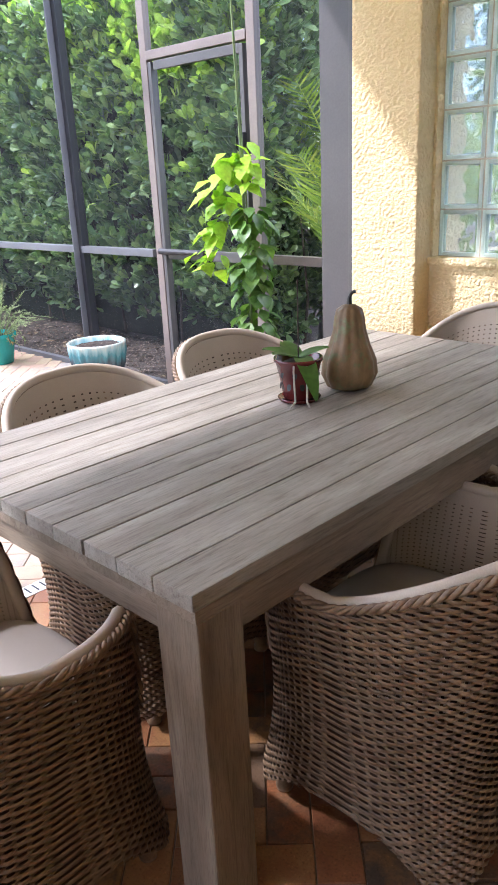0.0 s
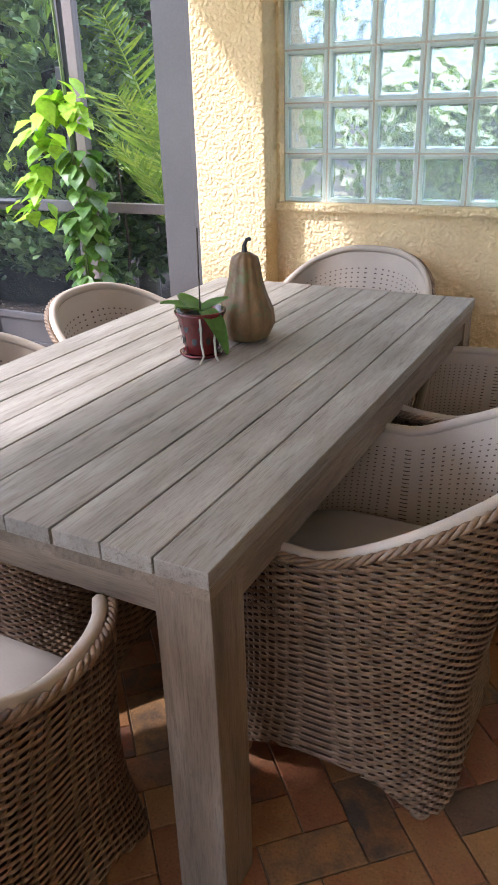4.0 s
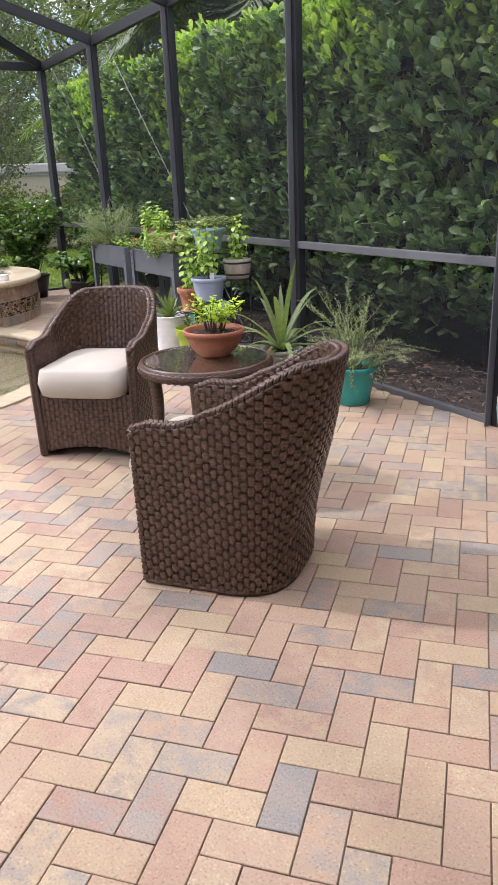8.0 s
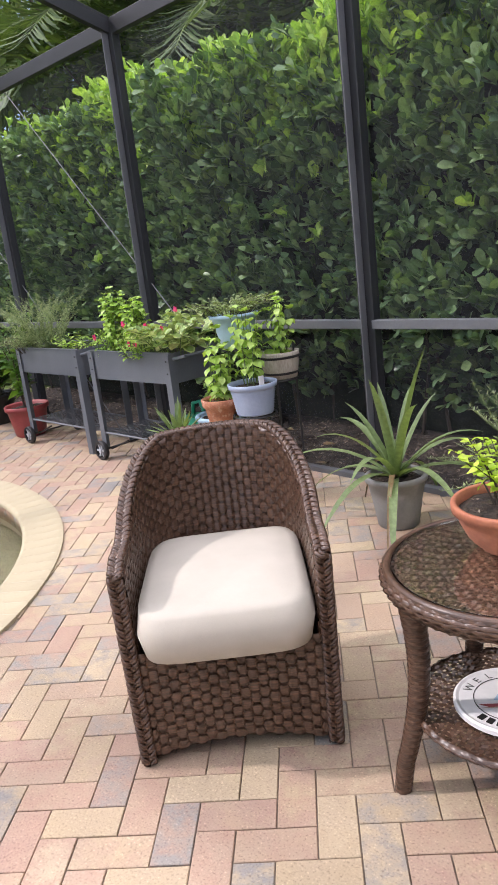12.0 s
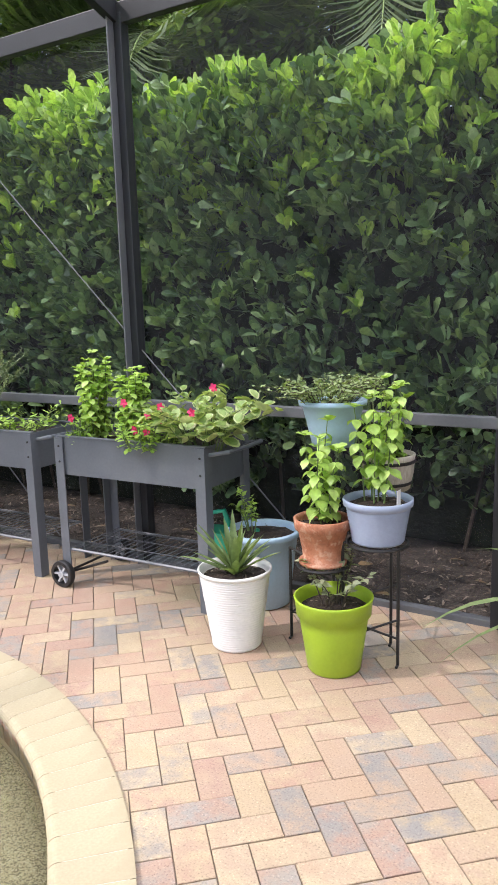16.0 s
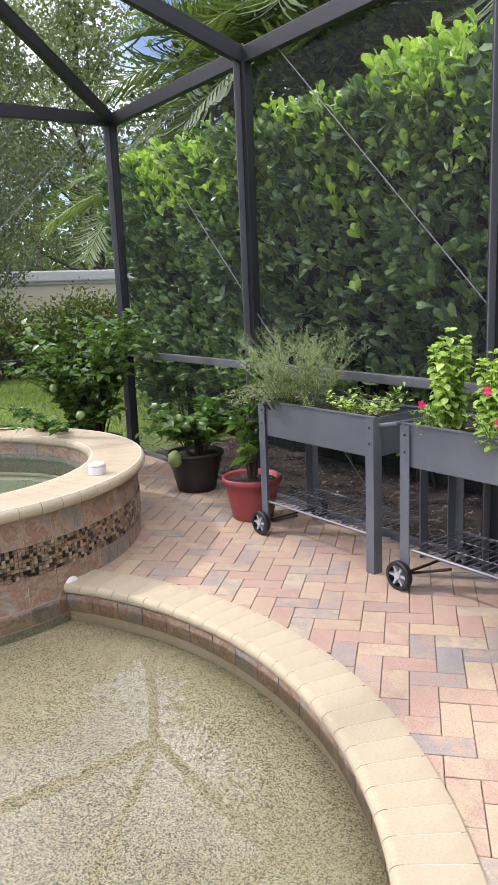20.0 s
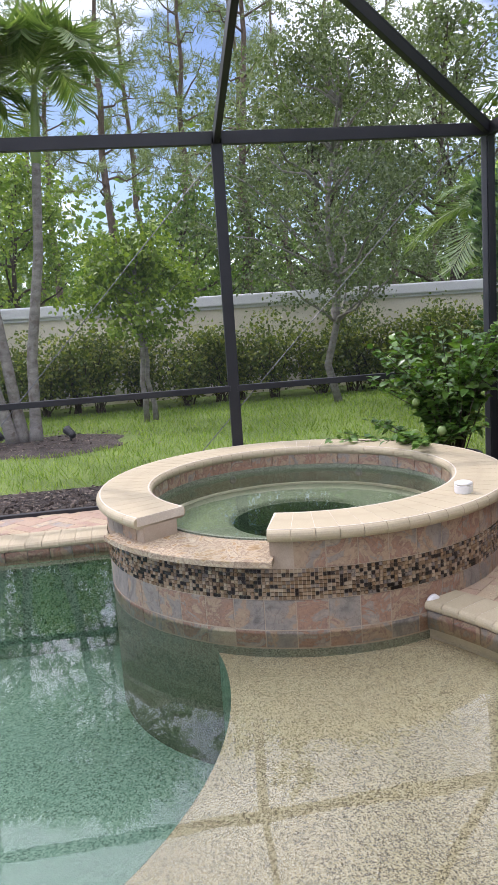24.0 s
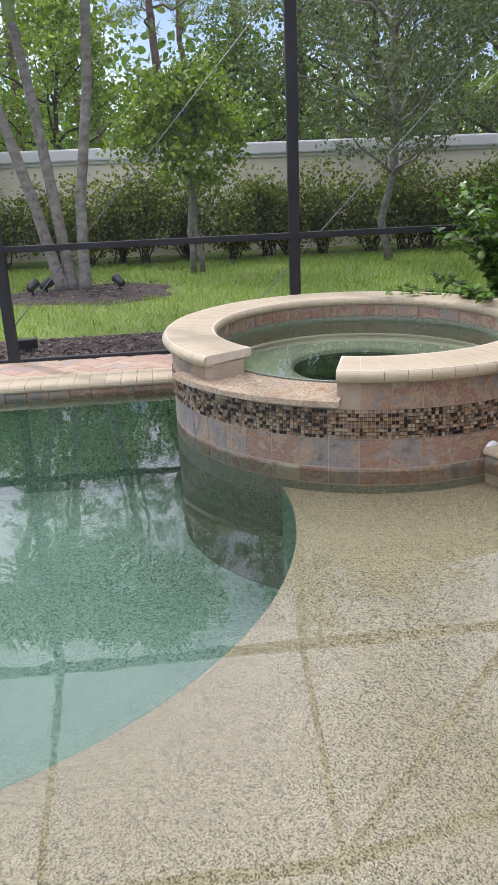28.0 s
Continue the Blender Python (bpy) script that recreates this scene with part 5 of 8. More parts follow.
def palm_frond(bm_r, base, way, length, droop, store, n=26, leaf=0.45, vee=0.5):
    """A frond: adds its rib to bm_r and its leaflets to store."""
    base, way = Vector(base), Vector(way).normalized()
    side = way.cross(Vector((0, 0, 1)))
    side = side.normalized() if side.length > 1e-3 else Vector((1, 0, 0))
    pts = []
    for i in range(9):
        s = i / 8
        p = base + way * length * s + Vector((0, 0, -droop * length * s * s))
        pts.append(p)
    tube_bm(pts, [0.018 * (1 - 0.8 * i / 8) for i in range(9)], 4, bm_r)
    for i in range(n):
        s = 0.12 + 0.88 * i / (n - 1)
        p = base + way * length * s + Vector((0, 0, -droop * length * s * s))
        tang = (way + Vector((0, 0, -2 * droop * s))).normalized()
        for sg in (-1, 1):
            d = side * sg + tang * (0.55 + 0.5 * s) + Vector((0, 0, vee * (0.6 - s) - 0.25 + RNG.normal(0, 0.15)))
            nor = tang.cross(d) * sg
            L = leaf * (0.55 + 0.6 * math.sin(math.pi * min(1, s * 0.9 + 0.08))) * RNG.uniform(0.85, 1.1)
            store.append((tuple(p), tuple(d), tuple(nor), L))


def put_fronds(name, store, mat, parent):
    a = list(zip(*store))
    return leaves(name, np.array(a[0]), np.array(a[1]), np.array(a[2]), np.array(a[3]), "leaflet", mat, parent)


def palm(m, trunks, label, fronds=16, length=1.7, mat="frond", leaf=0.55, droop=0.52, high=0.9, shaft=0.68):
    """Palms in one clump: each trunk a line of points and its radius."""
    p = thing("palm_tree", m, label, "palm tree")
    for line, r in trunks:
        P = [Vector(q) for q in line]
        pts = []
        for i in range(25):
            s = i / 24 * (len(P) - 1)
            k = min(int(s), len(P) - 2)
            pts.append(P[k].lerp(P[k + 1], s - k))
        rr = [r * (1.25 - 0.35 * i / 24 + (0.04 if i % 2 else 0) + (0.35 * max(0, 1 - i / 3))) for i in range(25)]
        part("trunk", tube_bm(pts, rr, 10), M["palm_trunk"], p, smooth=True)
        d = (P[-1] - P[-2]).normalized()
        top = P[-1] + d * shaft
        part("crownshaft", tube_bm([P[-1], P[-1] + d * 0.1, P[-1] + d * shaft * 0.62, top], [r * 0.95, r * 1.15, r * 0.85, r * 0.5], 10), M["crownshaft"], p, smooth=True)
        ribs, store = bmesh.new(), []
        for k in range(fronds):
            a = k * 2.399 + RNG.uniform(-0.2, 0.2)
            up = high - 1.15 * (k / fronds)
            palm_frond(ribs, top - d * 0.08, (math.cos(a), math.sin(a), up), length * RNG.uniform(0.85, 1.1), droop, store, 48, leaf, 0.35)
        part("frond_ribs", ribs, M["crownshaft"], p)
        put_fronds("fronds", store, M[mat], p)
    return p


palm(pose(-17.3, -1.42, -0.06), [([(0.05, 0.12, 0), (0.0, 0.18, 1.2), (0, 0.42, 2.6), (0.0, 0.52, 3.75)], 0.064), ([(0, -0.05, 0), (0.05, -0.16, 1.2), (0.05, -0.28, 2.4), (0.0, -0.42, 3.35)], 0.064), ([(0.05, -0.18, 0), (0.1, -0.42, 1.2), (0.1, -0.70, 2.3), (0.1, -1.06, 3.35)], 0.064)], "clump of three slender grey-trunked palms with green crownshafts", 11, 2.2, leaf=0.6, droop=0.72, high=2.15, shaft=1.05)


def limb(bm, p, q, r0, r1, wob=0.08, n=6):
    p, q = Vector(p), Vector(q)
    L = (q - p).length
    pts = [p.lerp(q, i / n) + Vector(RNG.normal(0, wob * L * 0.25, 3)) * (0 < i < n) for i in range(n + 1)]
    tube_bm(pts, [r0 + (r1 - r0) * i / n for i in range(n + 1)], 7, bm)
    return pts


def tree(m, height, first, spread, trunk_r, limbs, n_leaf, leaf, mat, label, bark="twig", kind="ovate", shape=1.0, cluster=0.35, group="", clumps=None, stems=1):
    """Trunk, limbs and a crown of leaf clumps round the limbs' ends."""
    t = thing("tree", m, label, "tree", group)
    bm = bmesh.new()
    ends = []
    for s in range(stems):
        off = Vector((RNG.normal(0, 0.12), RNG.normal(0, 0.12), 0)) * (stems > 1)
        lean = Vector((RNG.normal(0, 0.05), RNG.normal(0, 0.05), 0)) * height + off * 2
        main = limb(bm, off, Vector((0, 0, height * 0.9)) + lean, trunk_r, trunk_r * 0.25, 0.05, 8)
        for k in range(limbs // stems):
            s2 = first + (1 - first) * (k + 0.5) / (limbs // stems)
            base = main[min(int(s2 * 8), 7)]
            a = k * 2.4 + RNG.uniform(-0.5, 0.5) + s
            r = spread * (math.sin(math.pi * min(1, (s2 - first) / (1 - first) * 0.8 + 0.2)) ** shape) * RNG.uniform(0.65, 1.1)
            end = Vector((main[4].x + r * math.cos(a), main[4].y + r * math.sin(a), height * s2 * 1.02 + r * 0.28))
            pts = limb(bm, base, end, trunk_r * 0.38, trunk_r * 0.06, 0.12, 5)
            ends += [pts[3], pts[4], pts[5]]
        ends.append(main[-1])
    part("trunk", bm, M[bark], t, smooth=True)
    ends = np.array([tuple(e) for e in ends])
    reps = clumps or 5
    cl = np.repeat(ends, reps, 0) + RNG.normal(0, cluster, (len(ends) * reps, 3)) * np.array([1, 1, 0.6])
    per = max(1, n_leaf // len(cl))
    pos = np.repeat(cl, per, 0) + RNG.normal(0, cluster * 0.38, (len(cl) * per, 3)) * np.array([1, 1, 0.7])
    d = rand_dirs(len(pos), (0, 0, -0.1))
    leaves("crown", pos, d, rand_dirs(len(pos), (0, 0, 0.8)), leaf * RNG.uniform(0.6, 1.25, len(pos)), kind, M[mat], t)
    return t


tree(pose(-18.9, 0.40, -0.06), 2.85, 0.5, 0.95, 0.05, 20, 6600, 0.09, "bright_tree", "small round-crowned garden tree forking low into two stems", stems=2, cluster=0.22, bark="palm_trunk")
tree(pose(-19.1, 3.58, -0.06), 6.0, 0.27, 2.3, 0.075, 34, 25000, 0.066, "oak", "fine-leaved evergreen oak with a pale trunk on the lawn", bark="palm_trunk", cluster=0.33)
tree(pose(-23.8, -2.2, -0.06), 5.2, 0.3, 2.0, 0.09, 20, 10400, 0.105, "bright_tree", "bright green broad-leaved tree behind the garden wall", cluster=0.35)
tree(pose(-21.0, -5.0, -0.06), 5.0, 0.2, 2.0, 0.10, 22, 10000, 0.105, "tree", "dense green tree beside the garden wall", cluster=0.4)
tree(pose(-24.5, 8.2, -0.06), 8.5, 0.15, 2.8, 0.14, 30, 18000, 0.105, "oak", "dark evergreen tree behind the garden wall", cluster=0.45)
tree(pose(-25.0, 5.2, -0.06), 7.0, 0.15, 2.6, 0.14, 26, 16000, 0.105, "oak", "dark evergreen tree behind the garden wall", cluster=0.45)
tree(pose(-26.5, 1.8, -0.06), 4.6, 0.1, 2.6, 0.12, 26, 12000, 0.105, "tree", "green tree behind the garden wall", cluster=0.5)
tree(pose(-27.5, -5.8, -0.06), 5.5, 0.1, 2.8, 0.12, 26, 12000, 0.11, "tree", "green tree behind the garden wall", cluster=0.5)


def pine(m, height, n_leaf, label="tall slender pine with open tufts of needles"):
    t = thing("pine_tree", m, label, "pine tree", "pines behind the garden")
    bm = bmesh.new()
    main = limb(bm, (0, 0, 0), (RNG.normal(0, 0.5), RNG.normal(0, 0.5), height), 0.15, 0.03, 0.03, 10)
    ends = []
    for k in range(20):
        s = 0.38 + 0.6 * (k + RNG.uniform(0, 1)) / 20
        b = main[min(int(s * 10), 9)].lerp(main[min(int(s * 10) + 1, 10)], (s * 10) % 1)
        a = k * 2.4 + RNG.uniform(-0.6, 0.6)
        r = (2.6 - 1.9 * s) * RNG.uniform(0.5, 1.1)
        pts = limb(bm, b, b + Vector((r * math.cos(a), r * math.sin(a), r * RNG.uniform(0.1, 0.6))), 0.035, 0.008, 0.2, 5)
        ends += [pts[3], pts[4], pts[5]]
    ends.append(main[-1])
    part("trunk", bm, M["pine_bark"], t, smooth=True)
    ends = np.array([tuple(e) for e in ends])
    cl = np.repeat(ends, 3, 0) + RNG.normal(0, 0.22, (len(ends) * 3, 3))
    per = n_leaf // len(cl)
    pos = np.repeat(cl, per, 0) + RNG.normal(0, 0.06, (len(cl) * per, 3))
    leaves("needles", pos, rand_dirs(len(pos), (0, 0, 0.35)), rand_dirs(len(pos)), RNG.uniform(0.18, 0.34, len(pos)), "blade", M["pine"], t)


for x, y, hgt in ((-27, -3.4, 11), (-28, -0.2, 12.5), (-26.5, 3.2, 12), (-30, 1.8, 13), (-31, -5.0, 13), (-33, 4.5, 14), (-34, -2.2, 14), (-29, 6.6, 12), (-36, 1.0, 15), (-38, 7.0, 15), (-37, -7.0, 15), (-32, 9.5, 13), (-40, -3.5, 16), (-42, 3.5, 16), (-26, -7.8, 11), (-35, 12, 14)):
    pine(pose(x, y, -0.06), hgt, 4600)

# far tree line, stands of trunks and foliage nobody could count
n = 52000
ang = RNG.uniform(radians(122), radians(265), n)
rad = RNG.uniform(34, 56, n)
zz = RNG.gamma(2.2, 1.35, n)
pos = np.c_[-8 + rad * np.cos(ang), rad * np.sin(ang), np.clip(zz, 0, 11)]
leaves("far_woods", pos, rand_dirs(n, (0, 0, -0.1)), rand_dirs(n), RNG.uniform(0.3, 0.7, n), "ovate", M["tree"])
tagged(bpy.data.objects["far_woods"], "dense green woodland beyond the garden wall", "woods", kind="stuff")

# garden wall with a projecting cap
gw = thing("garden_wall", pose(0, 0, 0), "cream rendered boundary wall with a white cap", "wall", kind="structure")
part("wall_body", box_bm((-22.25, -30, -0.06), (-22.0, 30, 1.72)), M["garden_wall"], gw)
part("wall_cap", box_bm((-22.32, -30, 1.76), (-21.93, 30, 1.98), 0.03), M["wall_cap"], gw)
part("wall_moulding", box_bm((-22.28, -30, 1.70), (-21.97, 30, 1.77), 0.01), M["wall_cap"], gw)
for y in (-9.0, -4.5, 4.4, 9.2):
    part("wall_pier", box_bm((-22.0, y - 0.2, -0.06), (-21.93, y + 0.2, 1.70), 0.01), M["garden_wall"], gw)

# shrubs along the wall


def shrub(m, r, h, n, mat, label, kind="ovate", leaf=0.10, group="shrubs along the garden wall"):
    s = thing("shrub", m, label, "shrub", group)
    bm = bmesh.new()
    ends = []
    for k in range(14):
        a = RNG.uniform(0, 2 * math.pi)
        e = (r * 0.9 * math.cos(a) * RNG.uniform(0.2, 1), r * 0.9 * math.sin(a) * RNG.uniform(0.2, 1), h * RNG.uniform(0.45, 1.0))
        pts = limb(bm, (RNG.normal(0, 0.06), RNG.normal(0, 0.06), 0), e, 0.014, 0.004, 0.15, 4)
        ends += [pts[2], pts[3], pts[4]]
    part("branchwork", bm, M["twig"], s)
    ends = np.array([tuple(e) for e in ends])
    per = n // len(ends)
    pos = np.repeat(ends, per, 0) + RNG.normal(0, 0.15 * r + 0.03, (len(ends) * per, 3))
    pos[:, 2] = np.abs(pos[:, 2])
    leaves("foliage", pos, rand_dirs(len(pos), (0, 0, 0.4)), rand_dirs(len(pos), (0, 0, 0.8)), leaf * RNG.uniform(0.6, 1.2, len(pos)), kind, M[mat], s)
    return s


for k in range(26):
    y = -7.6 + k * 0.66 + RNG.uniform(-0.2, 0.2)
    shrub(pose(-20.9 + RNG.uniform(-0.25, 0.25), y, -0.06), 0.72, RNG.uniform(1.2, 1.6), 2600, "shrub", "yellow-green shrub in front of the garden wall", leaf=0.085)

# grass blades
n = 42000
pos = np.c_[RNG.uniform(-20.4, -12.95, n), RNG.uniform(-6.5, 6.0, n), np.full(n, -0.06)]
near_bed = (pos[:, 0] > -14.0) & (pos[:, 1] < 0.6) | (((pos[:, 0] + 17.0) / 0.9) ** 2 + ((pos[:, 1] + 1.2) / 1.3) ** 2 < 1) | (pos[:, 0] > -13.6)
pos = pos[~near_bed]
n = len(pos)
leaves("grass", pos, np.c_[RNG.normal(0, 0.5, (n, 2)), np.ones(n)], rand_dirs(n), RNG.uniform(0.05, 0.10, n), "blade", M["grass"])
tagged(bpy.data.objects["grass"], "green mown grass blades", "grass", kind="stuff")
# mulch beds on the lawn
bed = part("mulch_bed", lathe_bm([(1.0, 0.0), (0.85, 0.03), (0.4, 0.06), (0.05, 0.06)], 30, lambda a, r, z: r * (1 + 0.12 * math.sin(3 * a) + 0.05 * math.sin(7 * a))), M["mulch"])
bed.matrix_basis = Matrix.LocRotScale((-17.0, -1.25, -0.065), None, (0.95, 1.3, 1))
tagged(bed, "round mulch bed under the palms", "mulch bed", kind="structure")
bed2 = part("mulch_border", box_bm((-14.0, -6.5, -0.09), (SCREEN_X - 0.06, 0.7, -0.045), 0.02), M["mulch"])
tagged(bed2, "strip of dark mulch and stones outside the cage", "mulch bed", kind="structure")
n = 5200
pos = np.r_[np.c_[RNG.uniform(-13.95, -12.95, n), RNG.uniform(-5, 0.65, n), np.full(n, -0.04)], np.c_[-17.0 + RNG.normal(0, 0.42, 900), -1.25 + RNG.normal(0, 0.6, 900), np.full(900, 0.0)]]
d = rand_dirs(len(pos))
d[:, 2] *= 0.2
leaves("bed_chips", pos, d, np.tile((0.0, 0, 1), (len(pos), 1)) + RNG.normal(0, 0.35, (len(pos), 3)), RNG.uniform(0.03, 0.08, len(pos)), "lance", M["mulch_chip"])
tagged(bpy.data.objects["bed_chips"], "bark chips and dry leaves in the beds", "mulch", kind="stuff")
bm = bmesh.new()
for k in range(90):
    s = RNG.uniform(0.012, 0.03)
    bmesh.ops.create_icosphere(bm, subdivisions=1, radius=s, matrix=Matrix.LocRotScale((RNG.uniform(-13.4, -12.95), RNG.uniform(-3.0, 0.2), -0.035), Euler(RNG.uniform(0, 3, 3)), (1, 1.3, 0.6)))
st = part("border_stones", bm, M["mulch_chip"])
tagged(st, "small tan stones along the cage sill", "stones", kind="stuff")

# garden spotlights


def spotlight(m, label):
    s = thing("garden_spotlight", m, label, "spotlight", "spotlights under the palms")
    part("stake", tube_bm([(0, 0, -0.1), (0, 0, 0.12)], 0.015, 8), M["black_plastic"], s)
    hb = lathe_bm([(0.03, -0.09), (0.05, -0.07), (0.06, 0.06), (0.066, 0.09), (0.055, 0.085)], 16)
    bmesh.ops.transform(hb, matrix=pose(0, 0, 0.17, 0, 62, 0), verts=hb.verts)
    part("head", hb, M["black_plastic"], s, smooth=True)
    part("bracket", beam_bm((0, 0, 0.1), (0.0, 0, 0.18), 0.03, 0.02), M["black_plastic"], s)


# low black light at the foot of the cage and a white stone
fl = thing("flood_light", pose(-13.45, -1.44, -0.04, 0, 0, 10), "small black box light in the mulch outside the cage", "light")
part("housing", box_bm((-0.05, -0.09, 0.02), (0.05, 0.09, 0.11), 0.012), M["black_plastic"], fl)
part("foot", box_bm((-0.03, -0.03, -0.02), (0.03, 0.03, 0.03), 0.004), M["black_plastic"], fl)
part("lens", box_bm((-0.054, -0.075, 0.035), (-0.049, 0.075, 0.095), 0.002), M["grey_pot"], fl)
bm = bmesh.new()
bmesh.ops.create_icosphere(bm, subdivisions=3, radius=0.06, matrix=Matrix.LocRotScale((-13.25, -1.90, -0.01), None, (1, 1.2, 0.75)))
tagged(part("white_stone", bm, M["white_pot"], smooth=True), "smooth white stone in the mulch", "stone")
spotlight(pose(-16.86, -1.95, -0.06, 0, 0, 150), "black spike spotlight in the mulch beneath the palms")
spotlight(pose(-16.95, -1.78, -0.06, 0, 0, 120), "black spike spotlight in the mulch beneath the palms")
spotlight(pose(-16.93, -0.80, -0.06, 0, 0, 220), "black spike spotlight in the mulch beneath the palms")

# palms behind the hedge; most use the frond colour darkened for shade
palm(pose(-13.2, 6.6, -0.06), [([(0, 0, 0), (0.1, 0, 1.8), (0.15, 0.05, 3.9)], 0.14)], "stout palm with long drooping fronds behind the hedge", 18, 2.6, leaf=0.85, mat="shaded_frond")
palm(pose(-6.6, 6.6, -0.06), [([(0, 0, 0), (0.1, 0, 2.0), (0.2, 0.05, 4.2)], 0.14)], "stout palm with long drooping fronds behind the hedge", 16, 2.5, leaf=0.85, mat="shaded_frond")
for tx, ty, th in ((-10.2, 7.6, 8.5), (-14.8, 8.0, 8.5), (-6.2, 8.6, 8.5), (-12.6, 10.2, 9.5)):
    tree(pose(tx, ty, -0.06), th, 0.25, 2.7, 0.15, 32, 18000, 0.105, "tree", "tall dense evergreen tree behind the hedge", cluster=0.5, group="trees behind the hedge")
palm(pose(-11.4, 6.9, -0.06), [([(0, 0, 0), (0.1, 0, 1.6), (0.1, 0.05, 3.5)], 0.13)], "stout palm with long drooping fronds behind the hedge", 16, 2.4, leaf=0.8, mat="shaded_frond")
palm(pose(-15.1, 4.75, -0.06), [([(0, 0, 0), (0.0, 0, 1.0), (0.1, -0.05, 2.1)], 0.10)], "feathery palm beyond the end of the hedge", 12, 1.3, leaf=0.45)
palm(pose(-9.0, 7.0, -0.06), [([(0, 0, 0), (0.1, 0, 1.6), (0.2, 0.05, 3.6)], 0.13)], "stout palm with long drooping fronds behind the hedge", 14, 2.3, leaf=0.8, mat="shaded_frond")
palm(pose(-15.8, 6.8, -0.06), [([(0, 0, 0), (0.1, 0, 1.9), (0.2, 0.05, 3.9)], 0.14)], "tall palm with drooping fronds behind the hedge", 16, 2.5, leaf=0.8, mat="shaded_frond")
tree(pose(-12.5, 8.5, -0.06), 6.5, 0.2, 2.4, 0.13, 26, 14000, 0.105, "oak", "dark evergreen tree behind the hedge", cluster=0.45)
tree(pose(-8.0, 9.5, -0.06), 6.0, 0.2, 2.4, 0.13, 24, 13000, 0.105, "oak", "dark evergreen tree behind the hedge", cluster=0.45)
tree(pose(-17.5, 8.5, -0.06), 7.0, 0.2, 2.4, 0.13, 26, 14000, 0.105, "oak", "dark evergreen tree behind the hedge", cluster=0.45)


def areca(m, n, length, label):
    a = thing("areca_palm", m, label, "palm")
    ribs, store = bmesh.new(), []
    for k in range(n):
        ang = k * 2.4
        palm_frond(ribs, (0.08 * math.cos(ang), 0.08 * math.sin(ang), 0.15), (0.45 * math.cos(ang), 0.45 * math.sin(ang), 1.0), length * RNG.uniform(0.7, 1.1), 0.28, store, 44, 0.32, 0.3)
    part("frond_ribs", ribs, M["areca"], a)
    put_fronds("fronds", store, M["areca"], a)


areca(pose(-3.05, 4.75, -0.06), 20, 2.3, "yellow-green areca palm outside the screen door")
areca(pose(-3.75, 5.6, -0.06), 22, 2.8, "yellow-green areca palm behind the screen door")
palm(pose(-3.95, 5.05, -0.06), [([(0, 0, 0), (0.0, 0, 1.6), (-0.05, 0.05, 3.4)], 0.06)], "slender pale palm trunk outside the screen door", 10, 1.6, leaf=0.5)

# ---- dining table ----
TX0, TX1, TY0, TY1, TH = -1.794, -0.782, 0.655, 2.486, 0.765


def build_table():
    t = thing("dining_table", pose(0, 0, 0), "weathered grey teak dining table with ten long planks", "table")
    w = (TX1 - TX0) / 10
    pm = mesh_of("plank", box_bm((0.0022, 0, -0.032), (w - 0.0022, TY1 - TY0, 0), 0.0025))
    pm.materials.append(M["teak"])
    for k in range(10):
        ob = new("plank", pm)
        ob.parent = t
        ob.matrix_basis = pose(TX0 + k * w, TY0 + RNG.uniform(-0.0015, 0.0015), TH + RNG.uniform(-0.0006, 0.0006))
    part("sub_top", box_bm((TX0 + 0.006, TY0 + 0.006, TH - 0.058), (TX1 - 0.006, TY1 - 0.006, TH - 0.033)), M["teak_side"], t)
    lw = 0.105
    lm = mesh_of("leg", box_bm((0, 0, 0), (lw, lw, TH - 0.058), 0.004))
    lm.materials.append(M["teak_leg"])
    for x in (TX0 + 0.006, TX1 - lw - 0.006):
        for y in (TY0 + 0.008, TY1 - lw - 0.008):
            ob = new("leg", lm)
            ob.parent = t
            ob.matrix_basis = pose(x, y, 0)
    for x in (TX0 + 0.012, TX1 - 0.042):
        part("apron", box_bm((x, TY0 + lw + 0.01, TH - 0.12), (x + 0.03, TY1 - lw - 0.01, TH - 0.059), 0.003), M["teak_side"], t)
    for y in (TY0 + 0.02, TY1 - 0.05):
        part("apron", box_bm((TX0 + lw + 0.008, y, TH - 0.12), (TX1 - lw - 0.008, y + 0.03, TH - 0.059), 0.003), M["teak_end"], t)


build_table()

# ---- woven seats ----


